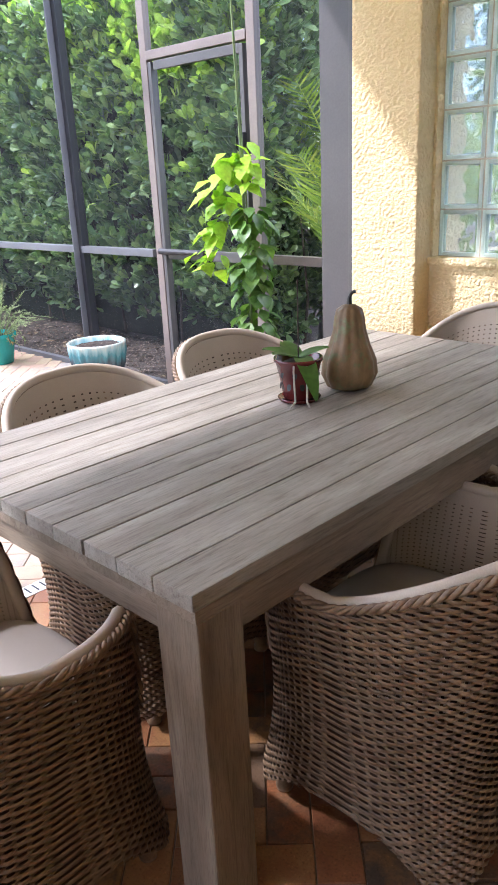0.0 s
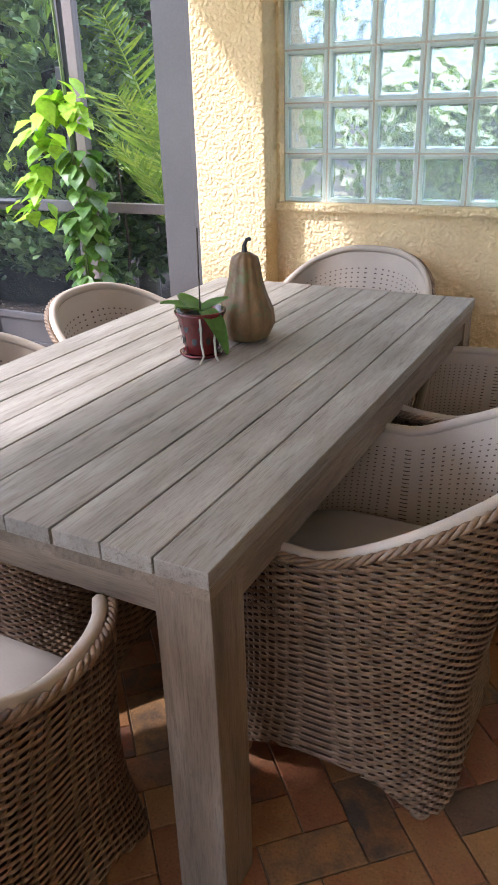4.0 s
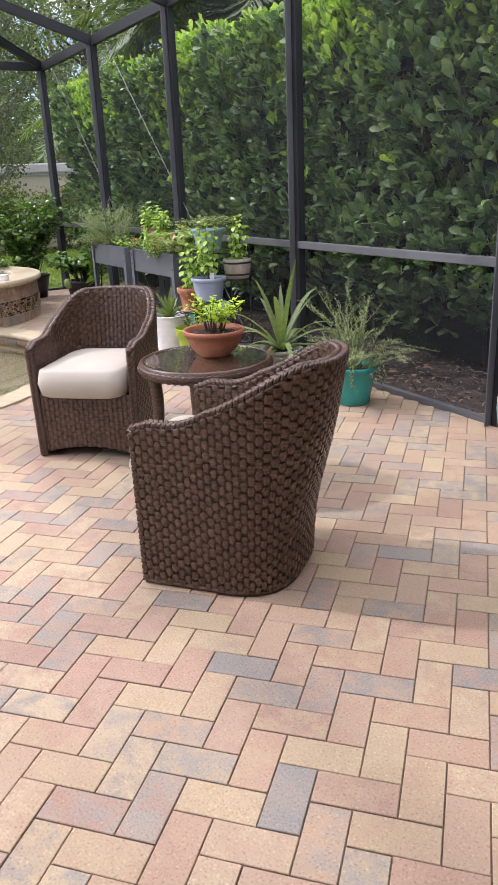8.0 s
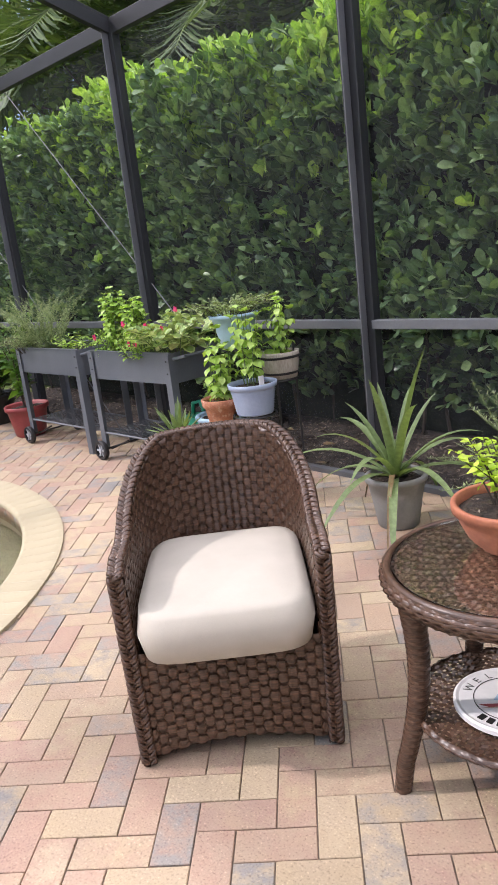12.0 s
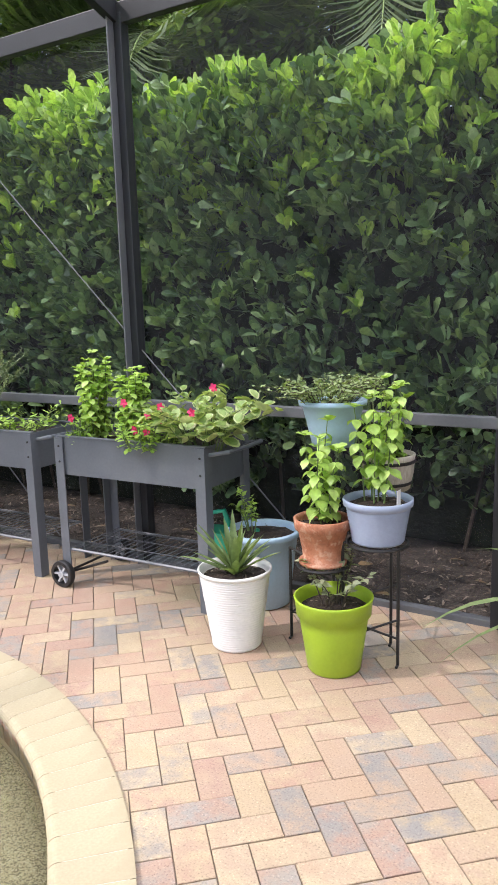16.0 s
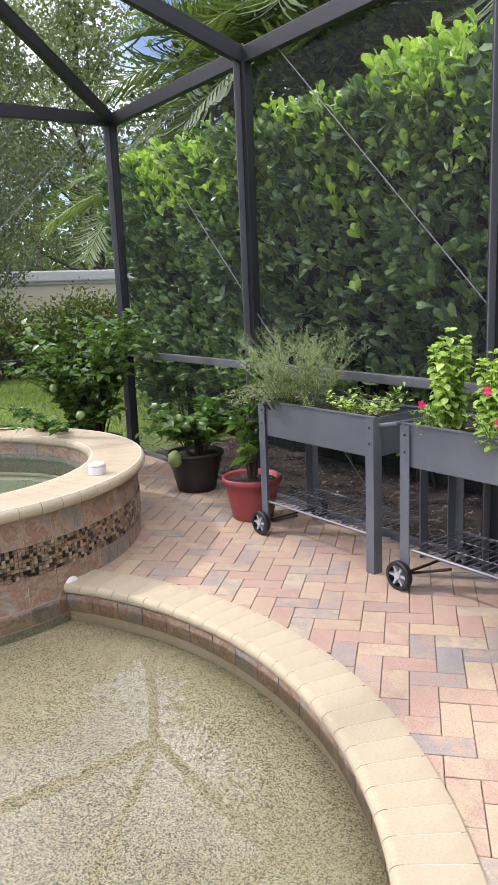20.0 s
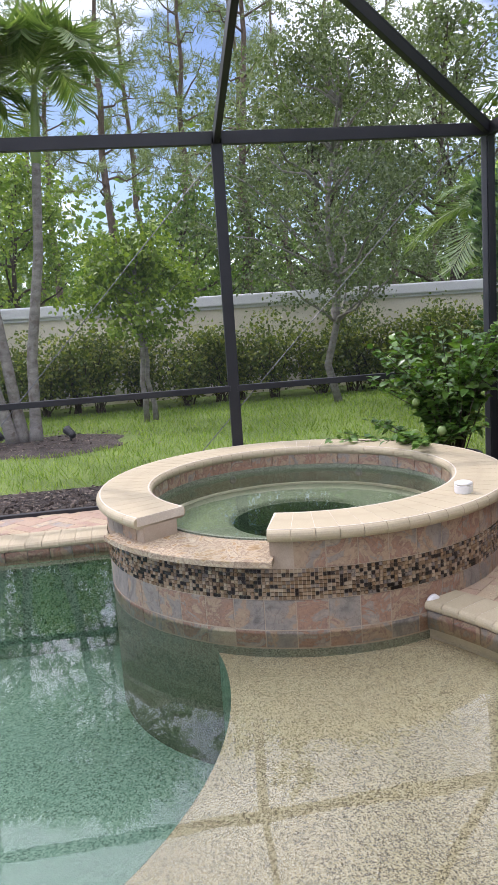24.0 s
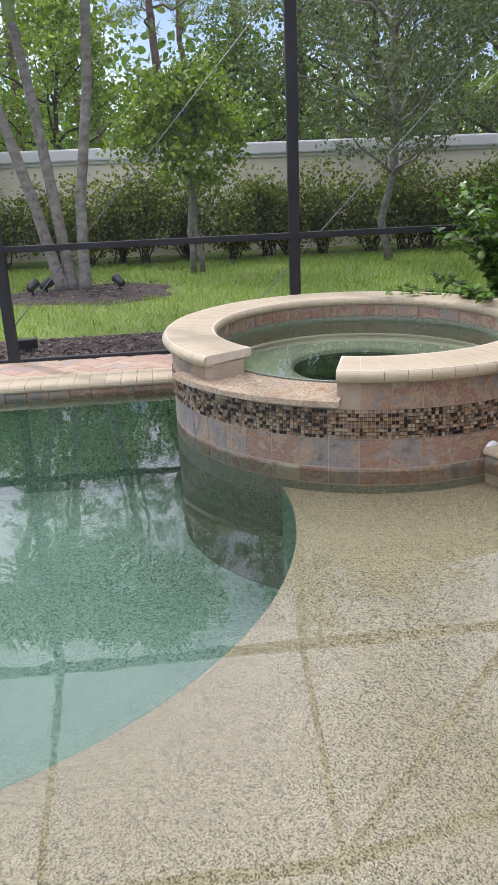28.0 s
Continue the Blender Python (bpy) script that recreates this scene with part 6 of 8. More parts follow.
def weave_mesh(name, surf, ribs, rows, amp, fill, closed, mat, sub=2, square=0.5, edge=-0.35):
    """Over-and-under strands on a surface; surf(u, v) gives places, u and v arrays in 0..1."""
    ns = ribs * sub + (0 if closed else 1)
    u = np.arange(ns) / (ribs * sub)
    U, R = np.meshgrid(u, np.arange(rows), indexing="xy")
    phase = np.tanh(square * np.cos(math.pi * (U * ribs + R))) / math.tanh(square)
    e = 1e-3
    vc = (R + 0.5) / rows
    V = []
    for off, lift in ((-0.5 * fill, edge), (-0.25 * fill, 0.0), (0.25 * fill, 0.0), (0.5 * fill, edge)):
        v = np.clip(vc + off / rows, 0, 1)
        P = surf(U, v)
        Pu, Pv = surf(U + e, v) - P, surf(U, np.clip(v - e, 0, 1)) - surf(U, np.clip(v - e, 0, 1) + e)
        N = np.cross(Pu, -Pv)
        N /= np.linalg.norm(N, axis=2)[..., None] + 1e-12
        V.append(P + N * (amp * (phase + lift))[..., None])
    V = np.stack(V, 2)
    nv = 4
    vid = np.arange(rows * ns * nv).reshape(rows, ns, nv)
    nxt = np.roll(vid, -1, axis=1) if closed else vid[:, 1:]
    cur = vid if closed else vid[:, :-1]
    F = np.concatenate([np.stack([cur[:, :, k], nxt[:, :, k], nxt[:, :, k + 1], cur[:, :, k + 1]], -1).reshape(-1, 4) for k in range(nv - 1)])
    me = bpy.data.meshes.new(name)
    me.vertices.add(V.size // 3)
    me.vertices.foreach_set("co", V.reshape(-1))
    me.loops.add(F.size)
    me.loops.foreach_set("vertex_index", F.ravel().astype(np.int32))
    me.polygons.add(len(F))
    me.polygons.foreach_set("loop_start", (np.arange(len(F)) * 4).astype(np.int32))
    me.update(calc_edges=True)
    me.polygons.foreach_set("use_smooth", [True] * len(F))
    me.materials.append(mat)
    return me


def grid_mesh(name, surf, nu, nv, mat, closed=False, v0=0.0, v1=1.0, hole=None):
    us = np.arange(nu + (0 if closed else 1)) / nu
    vs = v0 + (v1 - v0) * np.arange(nv + 1) / nv
    U, V = np.meshgrid(us, vs)
    P = surf(U, V).reshape(-1, 3)
    n = len(us)
    F = []
    for j in range(nv):
        for i in range(nu):
            if hole and hole(i, j):
                continue
            k = (i + 1) % n
            F.append((j * n + i, j * n + k, (j + 1) * n + k, (j + 1) * n + i))
    me = bpy.data.meshes.new(name)
    me.from_pydata([tuple(p) for p in P], [], F)
    me.polygons.foreach_set("use_smooth", [True] * len(F))
    me.materials.append(mat)
    return me


def braid(name, pts, closed, r, strands, turns, mat, swell=1.0, plait=False):
    """Strands twisted round a line, or plaited flat along it."""
    bm = bmesh.new()
    P = [Vector(p) for p in pts]
    n = len(P)
    for s in ([k + o for k in range(strands) for o in (-0.17, 0.17)] if plait else range(strands)):
        line = []
        for i, p in enumerate(P):
            a, b = P[(i - 1) % n if closed else max(i - 1, 0)], P[(i + 1) % n if closed else min(i + 1, n - 1)]
            d = (b - a).normalized()
            side = d.cross(Vector((0, 0, 1)))
            side = side.normalized() if side.length > 0.05 else Vector((1, 0, 0))
            up = side.cross(d)
            ang = 2 * math.pi * (turns * i / n + s / strands)
            if plait:
                line.append(p + side * math.cos(ang) * r * 1.2 + up * math.sin(2 * ang) * r * 0.42)
                continue
            line.append(p + (side * math.cos(ang) + up * math.sin(ang)) * r * 0.85)
        tube_bm(line, r * 0.85 * swell, 5, bm, closed)
    me = mesh_of(name, bm)
    me.polygons.foreach_set("use_smooth", [True] * len(me.polygons))
    me.materials.append(mat)
    return me


def held(name, me, parent, label=""):
    ob = new(name, me)
    ob.parent = parent
    if name in WOVEN:
        ob["kind"] = "stuff"
    if label:
        ob["label"] = label
    return ob


WOVEN = ("shell", "shell_ribs", "outer_shell", "inner_shell", "front_panel", "woven_top", "lower_shelf", "edge_band", "shelf_edge", "leg")


def cushion_bm(w, d, h, crown=0.015, seg=14, rb=0.045, power=4.0):
    """A soft pad with rounded sides."""
    bm = bmesh.new()
    prof = [(-0.02, 0.0), (0.0, 0.012), (rb * 0.35, h * 0.5), (0.0, h - 0.012), (-0.03, h - 0.002), (-0.12, h + crown * 0.6)]
    rings = []
    ns = 56
    for off, z in prof:
        ring = []
        for i in range(ns):
            a = 2 * math.pi * i / ns
            c, s = math.cos(a), math.sin(a)
            x = math.copysign(abs(c) ** (2 / power), c) * (w / 2 + off)
            y = math.copysign(abs(s) ** (2 / power), s) * (d / 2 + off)
            ring.append(bm.verts.new((x, y, z)))
        rings.append(ring)
    for A, B in zip(rings, rings[1:]):
        for i in range(ns):
            bm.faces.new((A[i], A[(i + 1) % ns], B[(i + 1) % ns], B[i]))
    bm.faces.new(rings[0][::-1])
    c = bm.verts.new((0, 0, h + crown))
    for i in range(ns):
        bm.faces.new((rings[-1][i], rings[-1][(i + 1) % ns], c))
    return bm


def smoothstep(a, b, x):
    t = np.clip((x - a) / (b - a), 0, 1)
    return t * t * (3 - 2 * t)


def dining_surf(inset=0.0, z_from=None):
    """The tub of the dining chair; it faces +y. u runs round from the middle of the front."""
    def surf(u, v):
        th = 2 * math.pi * (u - 0.5)              # 0 at the back
        ath = np.abs((th + math.pi) % (2 * math.pi) - math.pi)
        top = 0.64 + 0.195 * np.clip(np.cos(ath), 0, 1) ** 1.15 - 0.28 * smoothstep(2.25, 2.62, ath)
        low = 0.045 + 0.085 * np.cos(2 * th) ** 2
        if z_from is not None:
            low = np.full_like(th, z_from)
        z = np.minimum(np.maximum(0.045 + 0.79 * v, low), top) if z_from is None else low + (top - low) * v
        h = np.clip((z - 0.07) / 0.6, 0, 1.5)
        foot = 0.03 * np.clip(1 - h / 0.45, 0, 1) ** 2
        a = 0.262 + 0.066 * h ** 1.3 + foot - inset
        b = 0.262 + 0.016 * h + foot - inset
        s, c = np.sin(th), np.cos(th)
        ex = 0.5 + 0.3 * np.clip(h, 0, 1)
        x = np.sign(s) * np.abs(s) ** ex * a
        y = -np.sign(c) * np.abs(c) ** ex * b
        y = y - np.clip(c, 0, 1) * 0.11 * np.clip(h - 0.2, 0, 2) ** 1.4
        return np.stack([x, y, z], -1)
    return surf


def build_dining_chair():
    c = thing("dining_chair", pose(0, 0, 0), "greige wicker tub dining chair with beige liner and taupe cushion", "chair", "chairs round the table")
    S = dining_surf()
    held("shell", weave_mesh("shell", S, 88, 88, 0.0031, 1.0, True, M["greige_wicker"], 8, 1.1, -0.45), c)
    # added sheet behind the strands, toned as their gap shade
    held("shell_backing", grid_mesh("shell_backing", dining_surf(0.0062), 260, 90, M["weave_gap_shade"], True, 0.0, 0.97, lambda i, j: j > 48 and i % 2 == 0 and j % 2 == 0), c)
    held("shell_ribs", weave_mesh("shell_ribs", lambda u, v: dining_surf(0.002)(v, u), 24, 88, 0.001, 0.34, False, M["greige_wicker"], 1), c)

    def hole(i, j):
        return i % 7 in (2, 3) and j % 4 == 1 and 6 < j < 92
    held("liner", grid_mesh("liner", dining_surf(0.022, 0.36), 630, 104, M["liner"], True, 0.0, 0.985, hole), c, "smooth perforated beige liner")
    uu = np.arange(360) / 360
    rim_o = dining_surf(-0.004)(uu, np.ones(360))
    rim_i = dining_surf(0.014)(uu, np.ones(360))
    rim_o[:, 2] += 0.001
    rim_i[:, 2] += 0.004
    held("rim_band", mesh_band("rim_band", rim_i, 0.0135, M["liner"]), c, "smooth beige edge band")
    held("rim_braid", braid("rim_braid", [tuple(p) for p in rim_o], True, 0.0062, 3, 40, M["greige_wicker"]), c)
    part("seat_base", lathe_square(0.235, 0.235, 0.30, 0.385), M["greige_wicker"], c)
    cu = cushion_bm(0.46, 0.46, 0.06, 0.018)
    bmesh.ops.translate(cu, verts=cu.verts, vec=(0, 0.0, 0.387))
    part("cushion", cu, M["taupe_cushion"], c, smooth=True)
    for sx in (-1, 1):
        for sy in (-1, 1):
            lb = lathe_bm([(0.02, 0), (0.022, 0.012), (0.018, 0.02), (0.021, 0.04), (0.019, 0.06), (0.022, 0.08), (0.022, 0.13)], 12)
            bmesh.ops.translate(lb, verts=lb.verts, vec=(sx * 0.212, sy * 0.212, 0))
            part("leg", lb, M["greige_wicker"], c, smooth=True)
    return c


def mesh_band(name, pts, r, mat):
    bm = tube_bm([tuple(p) for p in pts], r, 8, None, True)
    me = mesh_of(name, bm)
    me.polygons.foreach_set("use_smooth", [True] * len(me.polygons))
    me.materials.append(mat)
    return me


def lathe_square(a, b, z0, z1, power=3.0, n=40):
    bm = bmesh.new()
    rings = []
    for z in (z0, z1):
        ring = []
        for i in range(n):
            t = 2 * math.pi * i / n
            ring.append(bm.verts.new((math.copysign(abs(math.cos(t)) ** (2 / power), math.cos(t)) * a, math.copysign(abs(math.sin(t)) ** (2 / power), math.sin(t)) * b, z)))
        rings.append(ring)
    for i in range(n):
        bm.faces.new((rings[0][i], rings[0][(i + 1) % n], rings[1][(i + 1) % n], rings[1][i]))
    bm.faces.new(rings[0][::-1])
    bm.faces.new(rings[1])
    return bm


chair = build_dining_chair()
CHAIRS = [(-1.255, 0.475, 0), (-1.575, 1.18, -90), (-1.575, 1.82, -90), (-0.735, 1.24, 90), (-0.655, 1.97, 90), (-1.29, 2.50, 180)]
for k, (x, y, a) in enumerate(CHAIRS):
    if k == 0:
        chair.matrix_basis = pose(x, y, 0, 0, 0, a)
    else:
        copy_thing(chair, pose(x, y, 0, 0, 0, a))

# ---- dark wicker armchairs ----


def arm_path(u, inset):
    """Plan of the armchair's shell from one front corner round the back to the other; it faces +y."""
    hw, yf, yb, r = 0.295 - inset, 0.30, -0.30 + inset, 0.20
    th = math.pi * (u - 0.5)                      # -90 .. 90 degrees, 0 at the back
    t = np.clip((np.abs(th) - math.pi * 0.30) / (math.pi * 0.20), 0, 1)
    phi = np.clip(np.abs(th) / (math.pi * 0.30), 0, 1) * math.pi / 2
    bx = hw * np.sin(phi) ** 0.8
    by = (0.02) - (0.02 - yb) * np.cos(phi) ** 0.8
    x = np.sign(th) * np.where(t > 0, hw, bx)
    y = np.where(t > 0, 0.02 + (yf - 0.02) * t, by)
    return x, y


PATH_U = np.linspace(0, 1, 801)
_px, _py = arm_path(PATH_U, 0.0)
PATH_S = np.r_[0, np.cumsum(np.hypot(np.diff(_px), np.diff(_py)))]
PATH_S /= PATH_S[-1]


def arm_surf(inset=0.0, z_from=0.015, rim=0.0):
    def surf(u, v):
        u = np.interp(u, PATH_S, PATH_U)
        x, y = arm_path(u, inset)
        a = np.abs(u - 0.5) * 2                   # 0 at the back, 1 at the front
        top = 0.615 + 0.205 * (1 - smoothstep(0.18, 0.80, a)) - 0.02 * smoothstep(0.9, 1.0, a) + rim
        z = np.minimum(z_from + (0.82 - z_from) * v, top)
        h = z / 0.85
        back = 1 - smoothstep(0.0, 0.62, a)
        y = y - back * 0.13 * np.clip(h - 0.25, 0, 1) ** 1.5 + back * 0.07 * (1 - smoothstep(0.0, 0.75, h))
        x = x * (1 + 0.05 * np.clip(h - 0.3, 0, 1) - 0.04 * (1 - h) * 0.5)
        return np.stack([x, y, z], -1)
    return surf


def build_armchair():
    c = thing("armchair", pose(0, 0, 0), "dark brown wide-weave wicker armchair with cream seat cushion", "armchair", "armchairs beside the round table")
    held("outer_shell", weave_mesh("outer_shell", arm_surf(0), 62, 40, 0.0040, 1.5, False, M["dark_wicker"], 8, 2.6, -0.25), c)
    # added dark sheets keep the gaps of the weave in painted shade
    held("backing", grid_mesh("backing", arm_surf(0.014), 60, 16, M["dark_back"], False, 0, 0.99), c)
    held("inner_shell", weave_mesh("inner_shell", lambda u, v: arm_surf(0.042, 0.33)(1 - u, v), 56, 24, 0.0040, 1.5, False, M["dark_wicker"], 8, 2.6, -0.25), c)
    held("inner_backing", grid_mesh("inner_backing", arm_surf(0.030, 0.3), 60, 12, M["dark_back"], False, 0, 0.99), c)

    def front(u, v):
        x = (u - 0.5) * 0.55
        low = 0.02 + 0.045 * (1 - (2 * u - 1) ** 2)
        z = low + (0.36 - low) * v
        return np.stack([-x, np.full_like(x, 0.295), z], -1)
    held("front_panel", weave_mesh("front_panel", front, 20, 16, 0.0040, 1.5, False, M["dark_wicker"], 8, 2.6, -0.25), c)
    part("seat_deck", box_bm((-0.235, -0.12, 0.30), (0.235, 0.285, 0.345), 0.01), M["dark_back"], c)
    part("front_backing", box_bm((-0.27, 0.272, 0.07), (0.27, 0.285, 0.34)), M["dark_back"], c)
    uu = np.linspace(0, 1, 320)
    rim = arm_surf(0.021, 0.0, 0.006)(np.linspace(0, 1, 900), np.ones(900))
    e0, e1 = arm_surf(0.02)(np.array([0.0, 0.0]), np.array([0.98, 0.0])), arm_surf(0.02)(np.array([1.0, 1.0]), np.array([0.98, 0.0]))
    pts = [tuple(e0[1].tolist())] + [tuple(e0[1] + (e0[0] - e0[1]) * k / 260) for k in range(1, 260)] + [tuple(p) for p in rim] + [tuple(e1[0] + (e1[1] - e1[0]) * k / 260) for k in range(1, 261)]
    held("rim_braid", braid("rim_braid", pts, False, 0.0150, 3, 44, M["dark_wicker"], 0.5, True), c)
    foot = arm_surf(0.012)(uu, np.zeros(320))
    foot[:, 2] = 0.014
    part("base_band", tube_bm([tuple(p) for p in foot], 0.013, 6), M["dark_wicker"], c, smooth=True)
    cu = cushion_bm(0.475, 0.585, 0.15, 0.014, rb=0.035, power=6)
    bmesh.ops.translate(cu, verts=cu.verts, vec=(0, 0.085, 0.352))
    part("cushion", cu, M["cream_cushion"], c, "thick cream fabric cushion", smooth=True)
    return c


arm = build_armchair()
arm.matrix_basis = pose(-5.955, 1.335, 0, 0, 0, math.degrees(math.atan2(-0.747, -0.665)))
copy_thing(arm, pose(-4.275, 1.27, 0, 0, 0, math.degrees(math.atan2(0.775, -0.633))))

# ---- round side table ----
ST = (-5.12, 1.555)


def disc_weave(name, r, z, mat):
    """Strands across a disc both ways, over and under."""
    bm = bmesh.new()
    pitch = 0.017
    n = int(r / pitch)
    for k in range(-n, n + 1):
        half = math.sqrt(max(r * r - (k * pitch) ** 2, 1e-4))
        for way in (0, 1):
            m = max(2, int(2 * half / pitch))
            prev = None
            for i in range(m + 1):
                s = -half + 2 * half * i / m
                zz = z + 0.002 * (1 if (i + k + way) % 2 else -1)
                a = Vector((s, k * pitch, zz)) if way == 0 else Vector((k * pitch, s, zz))
                o = Vector((0, 0.0055, 0)) if way == 0 else Vector((0.0055, 0, 0))
                cur = (bm.verts.new(a - o), bm.verts.new(a + o))
                if prev:
                    bm.faces.new((prev[0], cur[0], cur[1], prev[1]))
                prev = cur
    me = mesh_of(name, bm)
    me.materials.append(mat)
    return me


def build_side_table():
    t = thing("side_table", pose(ST[0], ST[1], 0, 0, 0, 8), "round dark wicker side table with glass top and lower shelf", "table")

    def rim(r0, r1, z0, z1):
        def s(u, v):
            a = 2 * math.pi * u
            ph = math.pi * (v * 1.0)
            r = r0 + (r1 - r0) * np.sin(ph)
            z = z0 + (z1 - z0) * v
            return np.stack([-r * np.cos(a), r * np.sin(a), z], -1)
        return s
    held("edge_band", weave_mesh("edge_band", lambda u, v: rim(0.305, 0.320, 0.545, 0.600)(1 - u, v), 110, 5, 0.0025, 1.0, True, M["dark_wicker"]), t)
    ring = lathe_bm([(0.311, 0.55), (0.311, 0.598), (0.304, 0.604), (0.294, 0.602), (0.292, 0.595), (0.292, 0.55)], 64)
    part("top_ring", ring, M["dark_wicker"], t, smooth=True)
    held("woven_top", disc_weave("woven_top", 0.294, 0.590, M["dark_wicker"]), t)
    part("under_top", lathe_bm([(0.28, 0.574), (0.28, 0.580), (0.01, 0.580)], 48), M["dark_back"], t)
    gl = lathe_bm([(0.289, 0.5945), (0.291, 0.597), (0.289, 0.6015), (0.01, 0.6015)], 64)
    part("glass_top", gl, M["table_glass"], t, "clear glass inset", smooth=False).visible_shadow = False
    held("lower_shelf", disc_weave("lower_shelf", 0.255, 0.205, M["dark_wicker"]), t)
    held("shelf_edge", weave_mesh("shelf_edge", lambda u, v: rim(0.25, 0.262, 0.188, 0.212)(1 - u, v), 84, 3, 0.002, 1.0, True, M["dark_wicker"]), t)
    for k in range(4):
        a = radians(45 + 90 * k)
        line = []
        for i in range(15):
            s = i / 14
            z = 0.575 * (1 - s)
            r = 0.268 - 0.028 * math.sin(math.pi * min(1, s * 1.15)) + 0.04 * s ** 2
            line.append((r * math.cos(a), r * math.sin(a), z))
        P = np.array(line)

        def leg(u, v, P=P):
            zi = np.clip((1 - v) * 14, 0, 13.999)
            i = zi.astype(int)
            q = P[i] + (P[i + 1] - P[i]) * (zi - i)[..., None]
            rr = 0.022 + 0.010 * v
            aa = 2 * math.pi * u
            return q + np.stack([rr * np.cos(aa), rr * np.sin(aa), np.zeros_like(aa)], -1)
        held("leg", weave_mesh("leg", leg, 10, 62, 0.0011, 1.1, True, M["dark_wicker"], 3), t)
        part("leg_core", tube_bm(line, 0.019, 8), M["dark_back"], t)
    return t


build_side_table()

# plaque on the lower shelf


def letters(text, size, r, a0, a1, flip, z, bm):
    for k, ch in enumerate(text):
        cu = bpy.data.curves.new("glyph", "FONT")
        cu.body, cu.size, cu.align_x = ch, size, "CENTER"
        tmp = bpy.data.objects.new("glyph", cu)
        scene.collection.objects.link(tmp)
        bpy.context.view_layer.update()
        me = bpy.data.meshes.new_from_object(tmp.evaluated_get(bpy.context.evaluated_depsgraph_get()))
        a = a0 + (a1 - a0) * (k / max(1, len(text) - 1))
        m = pose(0, 0, z, 0, 0, a - 90) @ pose(0, r, 0)
        me.transform(m)
        bm.from_mesh(me)
        bpy.data.objects.remove(tmp)
        bpy.data.curves.remove(cu)
        bpy.data.meshes.remove(me)


def build_plaque():
    p = thing("welcome_plaque", pose(ST[0] + 0.005, ST[1] - 0.03, 0.2135, 0, 0, 40), "round white welcome plaque with a painted sailing boat", "plaque")
    part("disc", lathe_bm([(0.135, 0.0), (0.142, 0.005), (0.142, 0.016), (0.136, 0.02), (0.128, 0.017), (0.01, 0.017)], 48), M["white_pot"], p, smooth=False)
    part("inner_ring", lathe_bm([(0.0925, 0.0171), (0.0925, 0.0182), (0.0905, 0.0182), (0.0905, 0.0171)], 48, None, False), M["iron"], p)
    bm = bmesh.new()
    letters("WELCOME", 0.032, 0.098, 150, 30, False, 0.0182, bm)
    part("lettering", bm, M["iron"], p)
    bm = bmesh.new()
    for k in range(9):
        a = radians(-140 + 100 * k / 8)
        box(bm, (0.098, -0.008, 0.0175), (0.120, 0.008, 0.0184), 0, Matrix.Rotation(a, 4, "Z"))
    part("name_bars", bm, M["iron"], p)
    bm = bmesh.new()
    for pts in ([(-0.005, -0.01), (-0.005, 0.06), (-0.045, -0.005)], [(0.0, -0.01), (0.0, 0.052), (0.035, -0.008)]):
        bm.faces.new([bm.verts.new((x, y, 0.0185)) for x, y in pts])
    part("sail", bm, M["pale_blue"], p)
    bm = bmesh.new()
    bm.faces.new([bm.verts.new((x, y, 0.0184)) for x, y in [(-0.085, -0.02), (-0.06, -0.033), (0.05, -0.03), (0.085, -0.012), (0.02, -0.018)]])
    part("hull", bm, M["red_pot"], p)
    bm = bmesh.new()
    bm.faces.new([bm.verts.new((x, y, 0.0181)) for x, y in [(-0.082, -0.035), (0.07, -0.05), (0.082, -0.03), (-0.04, -0.03)]])
    part("sea", bm, M["barrel"], p)


build_plaque()

# ---- pots and plants ----


def pot(name, m, profile, mat, label, soil_r, soil_z, seg=40, flute=None, category="pot", group="", soil=True):
    """profile: outer rows (r, z) from the foot up, then the inner lip."""
    p = thing(name, m, label, category, group)
    part("pot_body", lathe_bm(profile, seg, flute), M[mat], p, smooth=True)
    if soil:
        sb = lathe_bm([(soil_r, soil_z - 0.02), (soil_r, soil_z), (soil_r * 0.6, soil_z + 0.008), (0.005, soil_z + 0.012)], 24)
        for v in sb.verts:
            v.co.z += RNG.uniform(-0.004, 0.004)
        part("soil", sb, M["soil"], p)
        n = 90
        a, r = RNG.uniform(0, 6.28, n), soil_r * 0.95 * np.sqrt(RNG.uniform(0, 1, n))
        d = rand_dirs(n)
        d[:, 2] *= 0.3
        leaves("bark_chips", np.c_[r * np.cos(a), r * np.sin(a), np.full(n, soil_z + 0.006)], d, np.tile((0.0, 0, 1), (n, 1)) + RNG.normal(0, 0.4, (n, 3)), RNG.uniform(0.012, 0.03, n), "lance", M["mulch_chip"], p)["kind"] = "stuff"
    return p


def tub(r0, r1, h, lip=0.012, lip_h=0.03, wall=0.012):
    """Outer and inner outline of a plain tapered pot with a rolled lip."""
    return [(r0 * 0.92, 0), (r0, 0.006), (r0 + (r1 - r0) * 0.5, h * 0.5), (r1, h - lip_h), (r1 + lip, h - lip_h + 0.004), (r1 + lip, h - 0.004), (r1 + lip - 0.005, h), (r1 - wall * 0.4, h), (r1 - wall, h - 0.006), (r1 - wall - 0.004, h - 0.06)]


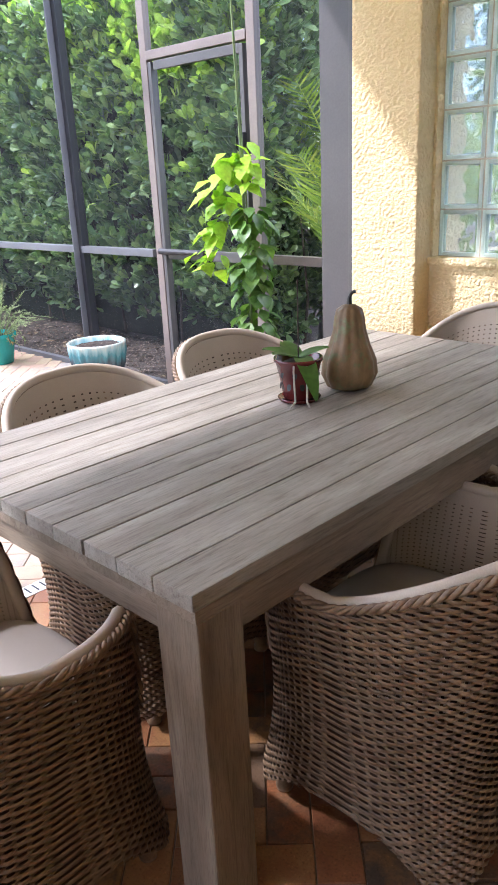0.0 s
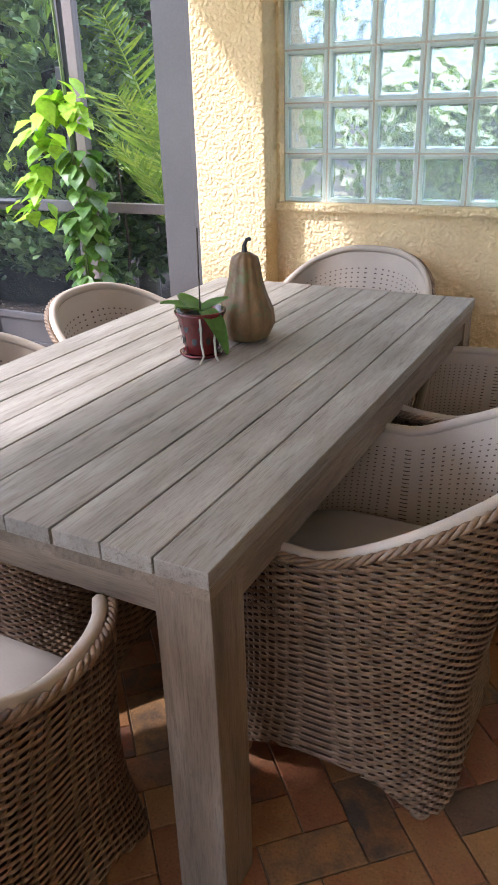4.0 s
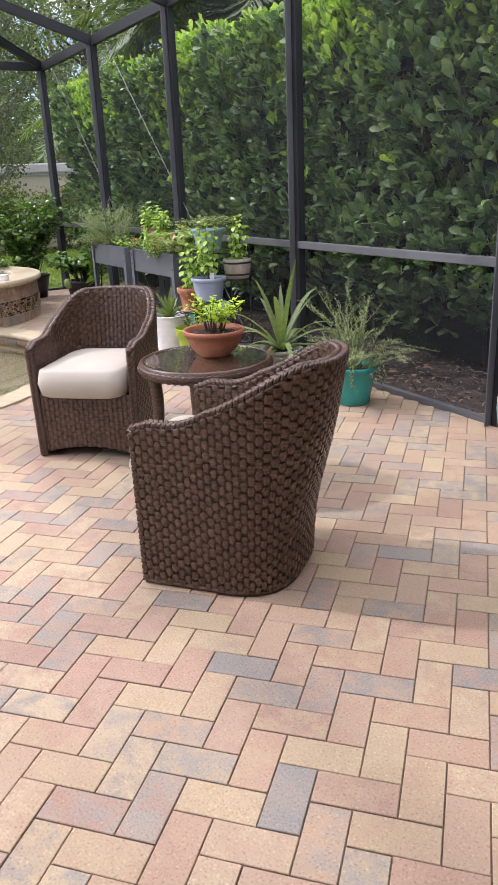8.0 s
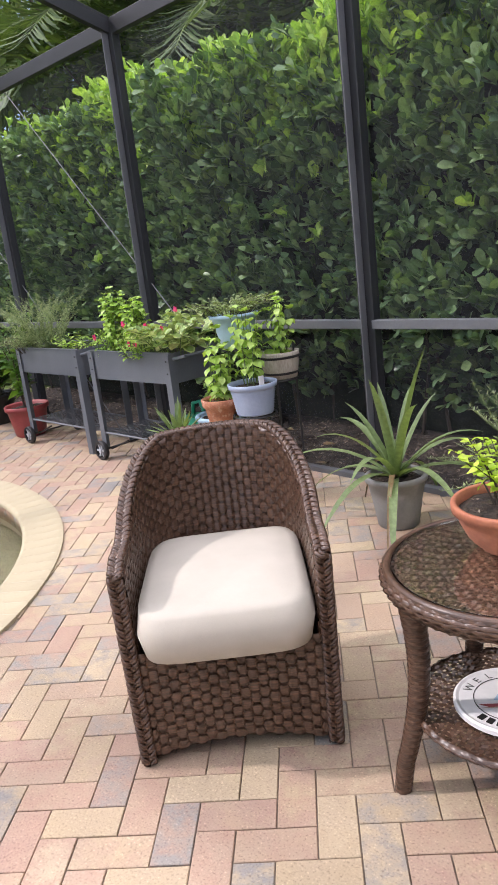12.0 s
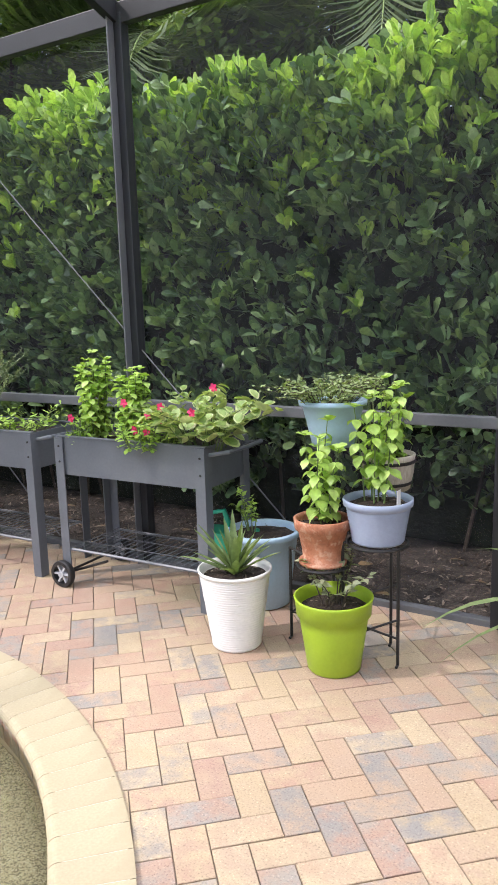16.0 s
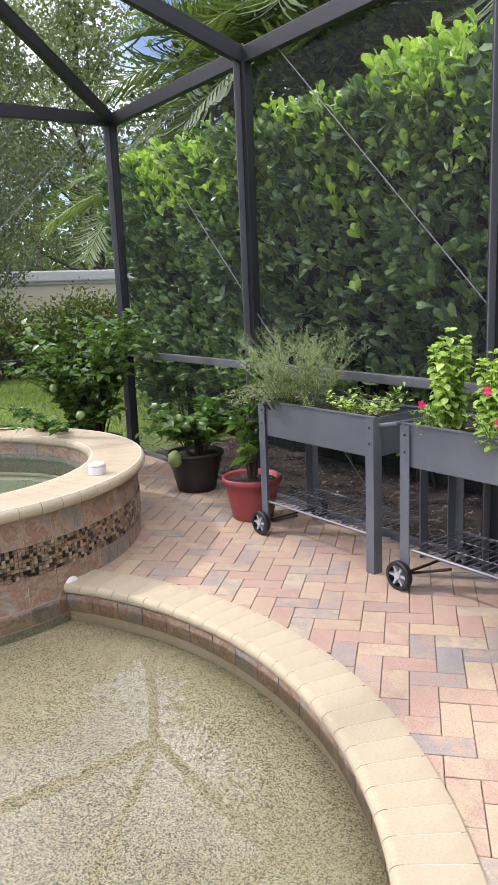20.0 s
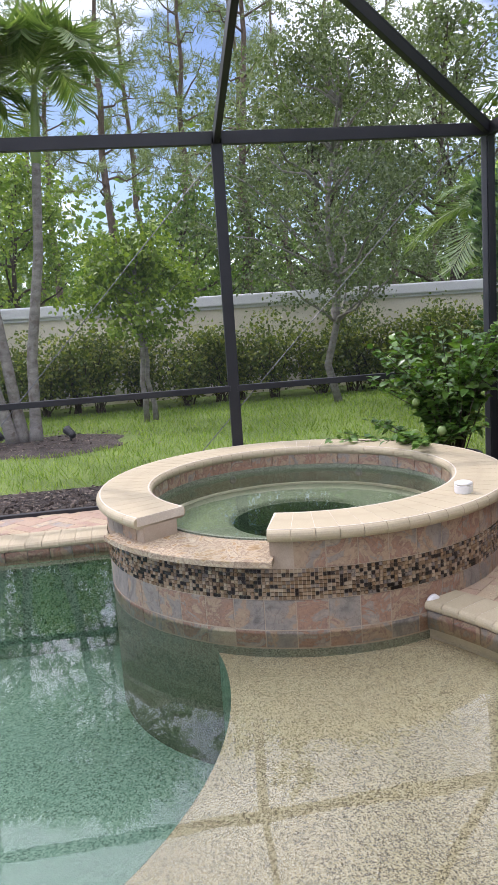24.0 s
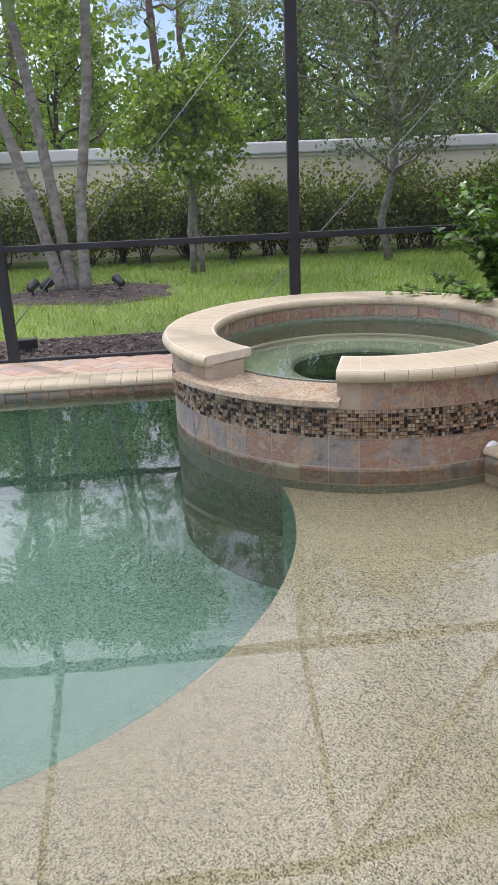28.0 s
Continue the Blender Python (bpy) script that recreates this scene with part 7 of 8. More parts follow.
def sprigs(parent, centre, count, height, spread, per, leaf, kind, mat, stem="stem", name="foliage", r=0.003, tilt=0.35, low=0.25, up=0.25, start=0.03, stem_name="branchwork", inner=None, wander=0.0):
    """Upright stems with leaves up their length."""
    bm = bmesh.new()
    P, D, N, S = [], [], [], []
    for k in range(count):
        a = RNG.uniform(0, 6.283)
        q = math.sqrt(RNG.uniform(0, 1))
        base = Vector(centre) + Vector((start * q * math.cos(a), start * q * math.sin(a), 0))
        h = height * RNG.uniform(0.6, 1.0)
        out = Vector((math.cos(a), math.sin(a), 0)) * spread * q
        mid = base + out * 0.35 + Vector((RNG.normal(0, 1) * wander, RNG.normal(0, 1) * wander, h * 0.55))
        end = base + out + Vector((RNG.normal(0, 0.02), RNG.normal(0, 0.02), h * (1 - 0.25 * q * tilt)))
        pts = [base, base.lerp(mid, 0.5) + Vector((0, 0, h * 0.03)), mid, mid.lerp(end, 0.55), end]
        tube_bm(pts, [r, r * 0.9, r * 0.75, r * 0.55, r * 0.3], 5, bm)
        for i in range(per):
            s = low + (1 - low) * (i + RNG.uniform(0, 1)) / per
            f = s * 4
            j = min(int(f), 3)
            p = pts[j].lerp(pts[j + 1], f - j)
            b = RNG.uniform(0, 6.283)
            d = np.array([math.cos(b), math.sin(b), up + RNG.normal(0, 0.4)])
            P.append(tuple(p))
            D.append(d)
            N.append((d[0] * -0.3 + RNG.normal(0, 0.4), d[1] * -0.3 + RNG.normal(0, 0.4), 1.0))
            S.append(leaf * RNG.uniform(0.6, 1.15) * (1.05 - 0.35 * s))
    part(stem_name, bm, M[stem], parent)["kind"] = "stuff"
    ob = leaves(name, np.array(P), np.array(D), np.array(N), np.array(S), kind, M[mat], parent)
    ob["kind"] = "stuff"
    if inner:
        dn, nn, sn = np.array(D), np.array(N), np.array(S)
        dn /= np.linalg.norm(dn, axis=1)[:, None]
        nn /= np.linalg.norm(nn, axis=1)[:, None]
        leaves("leaf_middle", np.array(P) + dn * sn[:, None] * 0.13 + nn * 0.0045, dn, nn, sn * 0.76, kind, M[inner], parent, "green middle of the pale-edged leaves")["kind"] = "stuff"
    return ob


def leafy_stems(parent, centre, stems, height, radius, leaf, mat, name="foliage", stem_name="branchwork", kind="broad", gap=0.042, sag=-0.35, lean=0.5, bare=0.1):
    """Upright stems with crossed pairs of leaves at even nodes and a tuft at each tip."""
    bm = bmesh.new()
    P, D, N, S = [], [], [], []
    for k in range(stems):
        a = k * 2.399 + RNG.uniform(-0.3, 0.3)
        q = math.sqrt((k + 0.5) / stems)
        base = Vector(centre) + Vector((math.cos(a), math.sin(a), 0)) * radius * q * (1 - lean)
        h = height * RNG.uniform(0.72, 1.0) * (1 - 0.22 * q)
        end = Vector(centre) + Vector((math.cos(a) * radius * q, math.sin(a) * radius * q, h))
        mid = base.lerp(end, 0.5) + Vector((RNG.normal(0, 0.008), RNG.normal(0, 0.008), 0))
        tube_bm([base, mid, end], [0.0035, 0.003, 0.0018], 5, bm)
        nodes = max(2, int(h * (1 - bare) / gap))
        turn = RNG.uniform(0, 3.14)
        for i in range(nodes + 1):
            s = bare + (1 - bare) * i / nodes
            p = base.lerp(mid, 2 * s) if s < 0.5 else mid.lerp(end, 2 * s - 1)
            tip = i == nodes
            for j in range(5 if tip else 3):
                b = turn + i * 1.57 + j * (1.257 if tip else 2.094) + RNG.normal(0, 0.25)
                d = np.array([math.cos(b), math.sin(b), (0.5 if tip else sag) + RNG.normal(0, 0.22)])
                P.append(tuple(p))
                D.append(d)
                N.append((d[0] * 0.3 + RNG.normal(0, 0.2), d[1] * 0.3 + RNG.normal(0, 0.2), 1.0))
                S.append(leaf * RNG.uniform(0.75, 1.1) * (0.62 if tip else 1.0 - 0.25 * s))
    part(stem_name, bm, M["stem"], parent)["kind"] = "stuff"
    leaves(name, np.array(P), np.array(D), np.array(N), np.array(S), kind, M[mat], parent)["kind"] = "stuff"


def sword_plant(parent, z, n, length, width, mat, droop=0.5, up0=1.0, spread=0.7):
    """A rosette of long tapering leaves with a fold along the middle."""
    for k in range(n):
        a = k * 2.399 + RNG.uniform(-0.25, 0.25)
        e = spread * (0.25 + 0.75 * k / n)
        L = length * RNG.uniform(0.75, 1.1)
        d = Vector((math.cos(a) * e, math.sin(a) * e, up0 * (1.1 - 0.7 * k / n))).normalized()
        side = d.cross(Vector((0, 0, 1))).normalized()
        bm = bmesh.new()
        rows = []
        for i in range(9):
            s = i / 8
            p = d * L * s + Vector((0, 0, z - droop * L * s * s * e))
            w = width * (0.75 + 0.5 * s) * (1 - s ** 2.5) + 0.001
            nrm = side.cross(d).normalized()
            rows.append((bm.verts.new(p - side * w + nrm * w * 0.45), bm.verts.new(p), bm.verts.new(p + side * w + nrm * w * 0.45)))
        for A, B in zip(rows, rows[1:]):
            bm.faces.new((A[0], A[1], B[1], B[0]))
            bm.faces.new((A[1], A[2], B[2], B[1]))
        part("leaf", bm, M[mat], parent, smooth=True)


# bowl on the side table
def flutes(n, amp, z0, z1):
    def f(a, r, z):
        return r * (1 + (amp * math.cos(n * a) if z0 < z < z1 else 0))
    return f


bowl = pot("terracotta_bowl", pose(-5.155, 1.625, 0.6025), [(0.075, 0), (0.08, 0.006), (0.105, 0.03), (0.128, 0.075), (0.134, 0.098), (0.146, 0.10), (0.148, 0.118), (0.144, 0.124), (0.134, 0.122), (0.13, 0.10), (0.12, 0.08)], "terracotta", "orange terracotta bowl with a lime-green shrub", 0.128, 0.10, 72, flutes(24, 0.012, 0.02, 0.09), "flower pot")
sprigs(bowl, (0, 0, 0.10), 18, 0.20, 0.13, 20, 0.04, "ovate", "lime_leaf", "twig", start=0.05, low=0.35)

# pots along the screen
teal = pot("teal_pot", pose(-5.70, 2.893, 0), tub(0.105, 0.145, 0.25, 0.01, 0.035), "teal", "glazed teal pot with a sprawling rosemary", 0.132, 0.22, category="flower pot")
sprigs(teal, (0, 0, 0.22), 22, 0.60, 0.24, 110, 0.036, "needle", "rosemary", "stem", start=0.07, low=0.3, up=0.9, tilt=0.6, wander=0.04)
sprigs(teal, (0, 0, 0.22), 40, 0.34, 0.44, 90, 0.034, "needle", "rosemary", "stem", start=0.10, low=0.2, up=0.6, tilt=2.2, wander=0.06, name="spreading_foliage", stem_name="spreading_branchwork")
for k in range(9):
    a = k * 0.75 + 0.3
    ends = [(0.11 * math.cos(a), 0.11 * math.sin(a), 0.23), (0.16 * math.cos(a), 0.16 * math.sin(a), 0.28), (0.20 * math.cos(a), 0.20 * math.sin(a), 0.2), (0.21 * math.cos(a + 0.15), 0.21 * math.sin(a + 0.15), 0.09 + 0.05 * (k % 3))]
    part("hanging_branchwork", tube_bm(ends, [0.0025, 0.002, 0.0018, 0.001], 5), M["twig"], teal)
    m = 44
    s = RNG.uniform(0.2, 3, m)
    P = np.array(ends)
    i = np.minimum(s.astype(int), 2)
    q = P[i] + (P[i + 1] - P[i]) * (s - i)[:, None]
    leaves("hanging_foliage", q, rand_dirs(m, (0.3 * math.cos(a), 0.3 * math.sin(a), -0.3)), rand_dirs(m, (0, 0, 0.5)), RNG.uniform(0.02, 0.032, m), "lance", M["rosemary"], teal)


def blue_pot():
    m, n, links, b = node_mat("blue_drip_glaze")
    tc = n.new("ShaderNodeTexCoord")
    sep = n.new("ShaderNodeSeparateXYZ")
    links.new(tc.outputs["Object"], sep.inputs["Vector"])
    t = noise_tex(n, links, 22, 4, tc.outputs["Object"], (1, 1, 0.25))
    add = n.new("ShaderNodeMath")
    add.operation = "MULTIPLY_ADD"
    links.new(t.outputs["Fac"], add.inputs[0])
    add.inputs[1].default_value = 0.14
    links.new(sep.outputs["Z"], add.inputs[2])
    r = ramp(n, [(0.14, (0.03, 0.038, 0.045)), (0.27, (0.05, 0.075, 0.09)), (0.335, (0.06, 0.22, 0.25)), (0.375, (0.26, 0.42, 0.42)), (0.41, (0.52, 0.52, 0.43))])
    links.new(add.outputs[0], r.inputs["Fac"])
    links.new(r.outputs["Color"], b.inputs["Base Color"])
    b.inputs["Roughness"].default_value = 0.2
    return m


M["drip"] = blue_pot()
pot("ceramic_pot", pose(-4.244, 2.866, 0) @ Matrix.Diagonal((1.1, 1.1, 1.07, 1)), [(0.10, 0), (0.11, 0.01), (0.135, 0.08), (0.165, 0.2), (0.175, 0.28), (0.18, 0.315), (0.182, 0.33), (0.174, 0.334), (0.165, 0.325), (0.158, 0.27)], "drip", "fluted ceramic pot with blue-grey drip glaze", 0.162, 0.30, 160, flutes(20, 0.04, 0.01, 0.31), "flower pot")
grey = pot("grey_pot", pose(-6.38, 2.79, 0), tub(0.10, 0.14, 0.26), "grey_pot", "grey resin pot with a spiky sword-leaved plant", 0.125, 0.23, category="flower pot")
for a, L in ((-60, 0.55), (-100, 0.62), (150, 0.5)):
    ca, sa = math.cos(radians(a)), math.sin(radians(a))
    rows = [(ca * L * s, sa * L * s, 0.24 + 0.42 * s - 0.78 * s * s) for s in (0, 0.25, 0.5, 0.75, 1.0)]
    bm = bmesh.new()
    prev = None
    for i, q in enumerate(rows):
        w = 0.018 * (1 - i / 4.3)
        cur = (bm.verts.new((q[0] - sa * w, q[1] + ca * w, q[2] + 0.004)), bm.verts.new(q), bm.verts.new((q[0] + sa * w, q[1] - ca * w, q[2] + 0.004)))
        if prev:
            bm.faces.new((prev[0], prev[1], cur[1], cur[0]))
            bm.faces.new((prev[1], prev[2], cur[2], cur[1]))
        prev = cur
    part("dry_leaf", bm, M["gourd"], grey, "dried brown drooping leaf", smooth=True)
sword_plant(grey, 0.23, 20, 0.84, 0.023, "agave", 0.85, 0.9, 1.0)


# climbing plant by the door
climb = pot("vine_pot", pose(-2.90, 2.99, 0), [(0.10, 0), (0.11, 0.01), (0.135, 0.08), (0.16, 0.2), (0.17, 0.28), (0.175, 0.315), (0.177, 0.33), (0.169, 0.334), (0.16, 0.325), (0.153, 0.27)], "drip", "tall leafy climbing plant on green stakes in a glazed pot", 0.157, 0.30, 160, flutes(20, 0.04, 0.01, 0.31), category="potted plant")
bm = bmesh.new()
tube_bm([(0.03, 0, 0.2), (0.0, 0, 1.2), (-0.03, 0.0, 2.3)], 0.006, 6, bm)
tube_bm([(-0.02, 0.02, 0.2), (0.0, 0.02, 1.2), (-0.05, 0.02, 2.3)], 0.005, 6, bm)
part("stake", bm, M["stem"], climb, "thin green garden stakes")
n = 150
z = RNG.uniform(0.45, 1.22, n)
a = RNG.uniform(0, 6.28, n)
rr = 0.03 + 0.05 * RNG.uniform(0, 1, n)
d = np.c_[np.cos(a), np.sin(a), RNG.normal(-0.95, 0.35, n)]
leaves("foliage", np.c_[0.05 + rr * np.cos(a), rr * np.sin(a), z], d, np.c_[np.cos(a) * 0.6, np.sin(a) * 0.6, np.full(n, 0.7)], RNG.uniform(0.07, 0.12, n), "broad", M["vine"], climb)["kind"] = "stuff"
n = 95
t = RNG.uniform(0, 1, n)
bx = 0.02 - 0.30 * t ** 1.3 + RNG.normal(0, 0.03, n)
bz = 1.18 + 0.30 * np.sin(t * 2.4 + 0.7) - 0.32 * t ** 2 + RNG.normal(0, 0.05, n)
a = RNG.uniform(0, 6.28, n)
d = np.c_[np.cos(a) - 0.7 * t, np.sin(a), RNG.normal(-0.6, 0.25, n)]
leaves("young_foliage", np.c_[bx, RNG.normal(0, 0.05, n), bz], d, np.tile((0.0, -0.3, 1.0), (n, 1)), RNG.uniform(0.10, 0.16, n), "ovate", M["vine_top"], climb, "bright yellow-green top leaves")["kind"] = "stuff"

# orchid and gourd on the dining table
orchid = thing("orchid_pot", pose(-1.335, 1.57, TH), "maroon pierced orchid pot with a saucer and small orchid", "flower pot")
part("saucer", lathe_bm([(0.05, 0), (0.058, 0.004), (0.062, 0.012), (0.057, 0.012), (0.052, 0.006)], 32), M["maroon"], orchid, smooth=True)
part("pot_body", lathe_bm([(0.04, 0.007), (0.045, 0.012), (0.055, 0.07), (0.064, 0.11), (0.070, 0.118), (0.070, 0.126), (0.064, 0.126), (0.060, 0.10)], 40), M["maroon"], orchid, smooth=True)
bm = bmesh.new()
for k in range(9):
    for zz in (0.05, 0.085):
        a = 2 * math.pi * (k + 0.5 * (zz > 0.06)) / 9
        r = 0.0450 + (zz - 0.012) * 0.172 + 0.0028
        g = bmesh.ops.create_circle(bm, cap_ends=True, segments=10, radius=0.007, matrix=pose(0, 0, 0, 0, 0, math.degrees(a)) @ pose(r, 0, zz, 0, 80, 0) @ Matrix.Diagonal((1.5, 1, 1, 1)))
part("slots", bm, M["iron"], orchid)["kind"] = "stuff"
part("bark", lathe_bm([(0.059, 0.105), (0.03, 0.118), (0.005, 0.12)], 20), M["soil"], orchid)
for ang, L, dr in ((200, 0.12, 0.25), (160, 0.10, 0.1), (-30, 0.15, 1.0), (60, 0.10, 0.2), (250, 0.09, 0.15)):
    a = radians(ang)
    d = Vector((math.cos(a), math.sin(a), 0.45)).normalized()
    side = d.cross(Vector((0, 0, 1))).normalized()
    bm = bmesh.new()
    rows = []
    for i in range(8):
        s = i / 7
        p = d * L * s + Vector((0, 0, 0.12 - dr * L * s * s))
        w = 0.028 * math.sin(math.pi * min(0.97, 0.12 + 0.85 * s)) ** 0.7
        rows.append((bm.verts.new(p - side * w + Vector((0, 0, 0.006))), bm.verts.new(p), bm.verts.new(p + side * w + Vector((0, 0, 0.006)))))
    for A, B in zip(rows, rows[1:]):
        bm.faces.new((A[0], A[1], B[1], B[0]))
        bm.faces.new((A[1], A[2], B[2], B[1]))
    part("leaf", bm, M["vine"], orchid, smooth=True)
bm = tube_bm([(0, 0, 0.11), (0.003, 0, 0.34)], 0.0022, 6)
part("stake", bm, M["twig"], orchid)
for pts in ([(0.05, -0.03, 0.12), (0.068, -0.035, 0.10), (0.064, -0.04, 0.06), (0.075, -0.055, 0.02), (0.08, -0.05, 0.003)], [(0.03, -0.055, 0.12), (0.04, -0.068, 0.10), (0.035, -0.06, 0.05), (0.05, -0.075, 0.02), (0.045, -0.09, 0.004)]):
    part("aerial_root", tube_bm(pts, 0.003, 6), M["root"], orchid)
gourd_prof = [(0.03, 0.0), (0.065, 0.012), (0.082, 0.05), (0.078, 0.09), (0.06, 0.135), (0.047, 0.18), (0.043, 0.215), (0.037, 0.238), (0.018, 0.25), (0.008, 0.252)]
gourd = thing("gourd", pose(-1.287, 1.745, TH), "dried ribbed bottle gourd with a curved dark stem", "gourd")
part("gourd_body", lathe_bm(gourd_prof, 60, lambda a, r, z: r * (1 + 0.10 * abs(math.cos(5.5 * a)) ** 0.7 - 0.07)), M["gourd"], gourd, smooth=True)
part("stem", tube_bm([(0, 0, 0.245), (0.0, 0, 0.27), (0.006, 0.004, 0.285), (0.016, 0.008, 0.288)], [0.010, 0.006, 0.005, 0.006], 8), M["iron"], gourd)

# ---- raised planters on wheels ----


def wheel(parent, x, y, r=0.072):
    w = thing_part("wheel", parent)
    t = lathe_bm([(r * 0.72, -0.018), (r * 0.94, -0.018), (r, -0.010), (r, 0.010), (r * 0.94, 0.018), (r * 0.72, 0.018), (r * 0.72, -0.018)], 28, None, False)
    h = lathe_bm([(r * 0.24, -0.020), (r * 0.27, 0.0), (r * 0.24, 0.020), (0.003, 0.021)], 16)
    for name, bm, mat in (("tyre", t, "black_plastic"), ("hub", h, "wheel_grey")):
        bmesh.ops.transform(bm, matrix=pose(x, y, r, 90, 0, 0), verts=bm.verts)
        part(name, bm, M[mat], w, smooth=False)
    for k in range(6):
        a = radians(60 * k)
        bm = box_bm((r * 0.2, -0.006, -0.012), (r * 0.76, 0.006, 0.012), 0.002)
        bmesh.ops.transform(bm, matrix=pose(x, y, r, 90, 0, 0) @ Matrix.Rotation(a, 4, "Z"), verts=bm.verts)
        part("spoke", bm, M["wheel_grey"], w)


def thing_part(name, parent):
    e = new(name)
    e.empty_display_size = 0.05
    e.parent = parent
    return e


def build_planter(m, label):
    """Trough on four legs, wheels at its -x end. Front at y = 0."""
    p = thing("raised_planter", m, label, "planter", "grey raised planters")
    W, D, H, T = 0.92, 0.40, 0.80, 0.20
    part("trough_front", box_bm((0.01, 0.012, H - T), (W - 0.01, 0.018, H - 0.002), 0.001), M["planter_steel"], p)
    part("trough_back", box_bm((0.01, D - 0.018, H - T), (W - 0.01, D - 0.012, H - 0.002), 0.001), M["planter_steel"], p)
    for x in (0.012, W - 0.018):
        part("trough_end", box_bm((x, 0.02, H - T), (x + 0.006, D - 0.02, H - 0.002), 0.001), M["planter_steel"], p)
    part("trough_floor", box_bm((0.02, 0.02, H - T), (W - 0.02, D - 0.02, H - T + 0.012)), M["planter_steel"], p)
    for y in (0.006, D - 0.03):
        part("lip", box_bm((0.0, y, H - 0.004), (W, y + 0.024, H + 0.004), 0.002), M["planter_steel"], p)
    part("soil", box_bm((0.02, 0.02, H - 0.06), (W - 0.02, D - 0.02, H - 0.035)), M["soil"], p)
    for x, z0 in ((0.0, 0.06), (W - 0.055, 0.0)):
        for y in (0.0, D - 0.055):
            yo = 0.0 if y < 0.1 else 0.055
            lg = thing_part("leg", p)
            xo = x if x < 0.1 else x + 0.05
            part("leg_front", box_bm((x, y + yo - 0.003, z0), (x + 0.055, y + yo + 0.003, H - 0.006), 0.001), M["planter_steel"], lg)
            part("leg_side", box_bm((xo - 0.001, y, z0), (xo + 0.005, y + 0.055, H - 0.006), 0.001), M["planter_steel"], lg)
            for z in (H - 0.05, H - 0.13):
                bo = lathe_bm([(0.006, 0), (0.0055, 0.004), (0.002, 0.005)], 10)
                s = -1 if y < 0.1 else 1
                bmesh.ops.transform(bo, matrix=pose(x + 0.03, y + yo + s * 0.003, z, 90 if s < 0 else -90), verts=bo.verts)
                part("bolt", bo, M["iron"], lg)
    for y in (0.01, D - 0.01):
        part("shelf_rail", tube_bm([(0.03, y, 0.20), (W - 0.03, y, 0.20)], 0.008, 6), M["planter_steel"], p)
    for k in range(21):
        x = 0.05 + (W - 0.1) * k / 20
        part("shelf_wire", tube_bm([(x, 0.01, 0.205), (x, D - 0.01, 0.205)], 0.003, 5), M["planter_steel"], p)
    for y in (0.14, 0.27):
        part("shelf_wire", tube_bm([(0.03, y, 0.20), (W - 0.03, y, 0.20)], 0.003, 5), M["planter_steel"], p)
    part("axle", tube_bm([(0.02, -0.02, 0.072), (0.02, D + 0.02, 0.072)], 0.007, 8), M["iron"], p)
    part("axle_strut", tube_bm([(0.03, 0.05, 0.065), (0.26, 0.05, 0.15)], 0.007, 8), M["iron"], p)
    for y in (-0.03, D + 0.03):
        wheel(p, 0.02, y)
    part("handle", tube_bm([(W, 0.04, H - 0.04), (W + 0.10, 0.05, H - 0.02), (W + 0.11, D / 2, H - 0.02), (W + 0.10, D - 0.05, H - 0.02), (W, D - 0.04, H - 0.04)], 0.010, 8), M["planter_steel"], p)
    return p


PLA = build_planter(pose(-8.975, 2.745, 0, 0, 0, 1.5), "charcoal steel raised planter with pink flowers and herbs")
PLB = build_planter(pose(-10.083, 2.735, 0, 0, 0, 1.5), "charcoal steel raised planter with shaggy rosemary")
sprigs(PLB, (0.20, 0.17, 0.76), 80, 0.50, 0.30, 130, 0.034, "needle", "rosemary", "stem", start=0.15, low=0.15, up=0.7, r=0.002, wander=0.055)
sprigs(PLB, (0.12, 0.08, 0.76), 40, 0.24, 0.30, 90, 0.034, "needle", "rosemary", "twig", start=0.10, low=0.2, up=0.3, tilt=3.0, r=0.0022, name="drooping_foliage", stem_name="drooping_branchwork")
sprigs(PLB, (0.66, 0.2, 0.76), 16, 0.15, 0.16, 12, 0.05, "obovate", "basil", start=0.12, low=0.1, name="seedling_foliage", stem_name="seedling_branchwork")
leafy_stems(PLA, (0.13, 0.17, 0.765), 12, 0.52, 0.088, 0.062, "basil", "basil", "basil_branchwork", gap=0.03)
leafy_stems(PLA, (0.39, 0.17, 0.765), 12, 0.42, 0.092, 0.062, "basil", "basil", "basil_branchwork", gap=0.03)
leafy_stems(PLA, (0.10, 0.07, 0.765), 9, 0.13, 0.07, 0.045, "flower_leaf", "flower_leaves", "flower_branchwork", "obovate", 0.03)
leafy_stems(PLA, (0.53, 0.12, 0.765), 40, 0.16, 0.22, 0.050, "flower_leaf", "flower_leaves", "flower_branchwork", "obovate", 0.032, -0.1, 0.3)
for k, (x, y, z) in enumerate(((0.13, 0.0, 0.90), (0.45, 0.03, 0.985), (0.53, 0.0, 0.86), (0.56, 0.07, 0.925), (0.61, -0.01, 0.855), (0.63, 0.08, 0.965), (0.66, 0.04, 0.915), (0.90, 0.13, 1.06), (0.82, 0.06, 0.95))):
    a = np.arange(5) * 1.2566 + k
    d = np.c_[np.cos(a), np.full(5, -0.25), np.sin(a)]
    leaves("flower", np.tile((x, y, z), (5, 1)), d, np.tile((0.0, -1.0, 0.45), (5, 1)), np.full(5, 0.024), "round", M["petal"], PLA, "deep pink blossom")
sprigs(PLA, (0.84, 0.15, 0.765), 30, 0.34, 0.30, 10, 0.086, "round", "variegated", inner="herb", start=0.12, low=0.15, tilt=1.2, name="variegated_herb", stem_name="herb_branchwork")

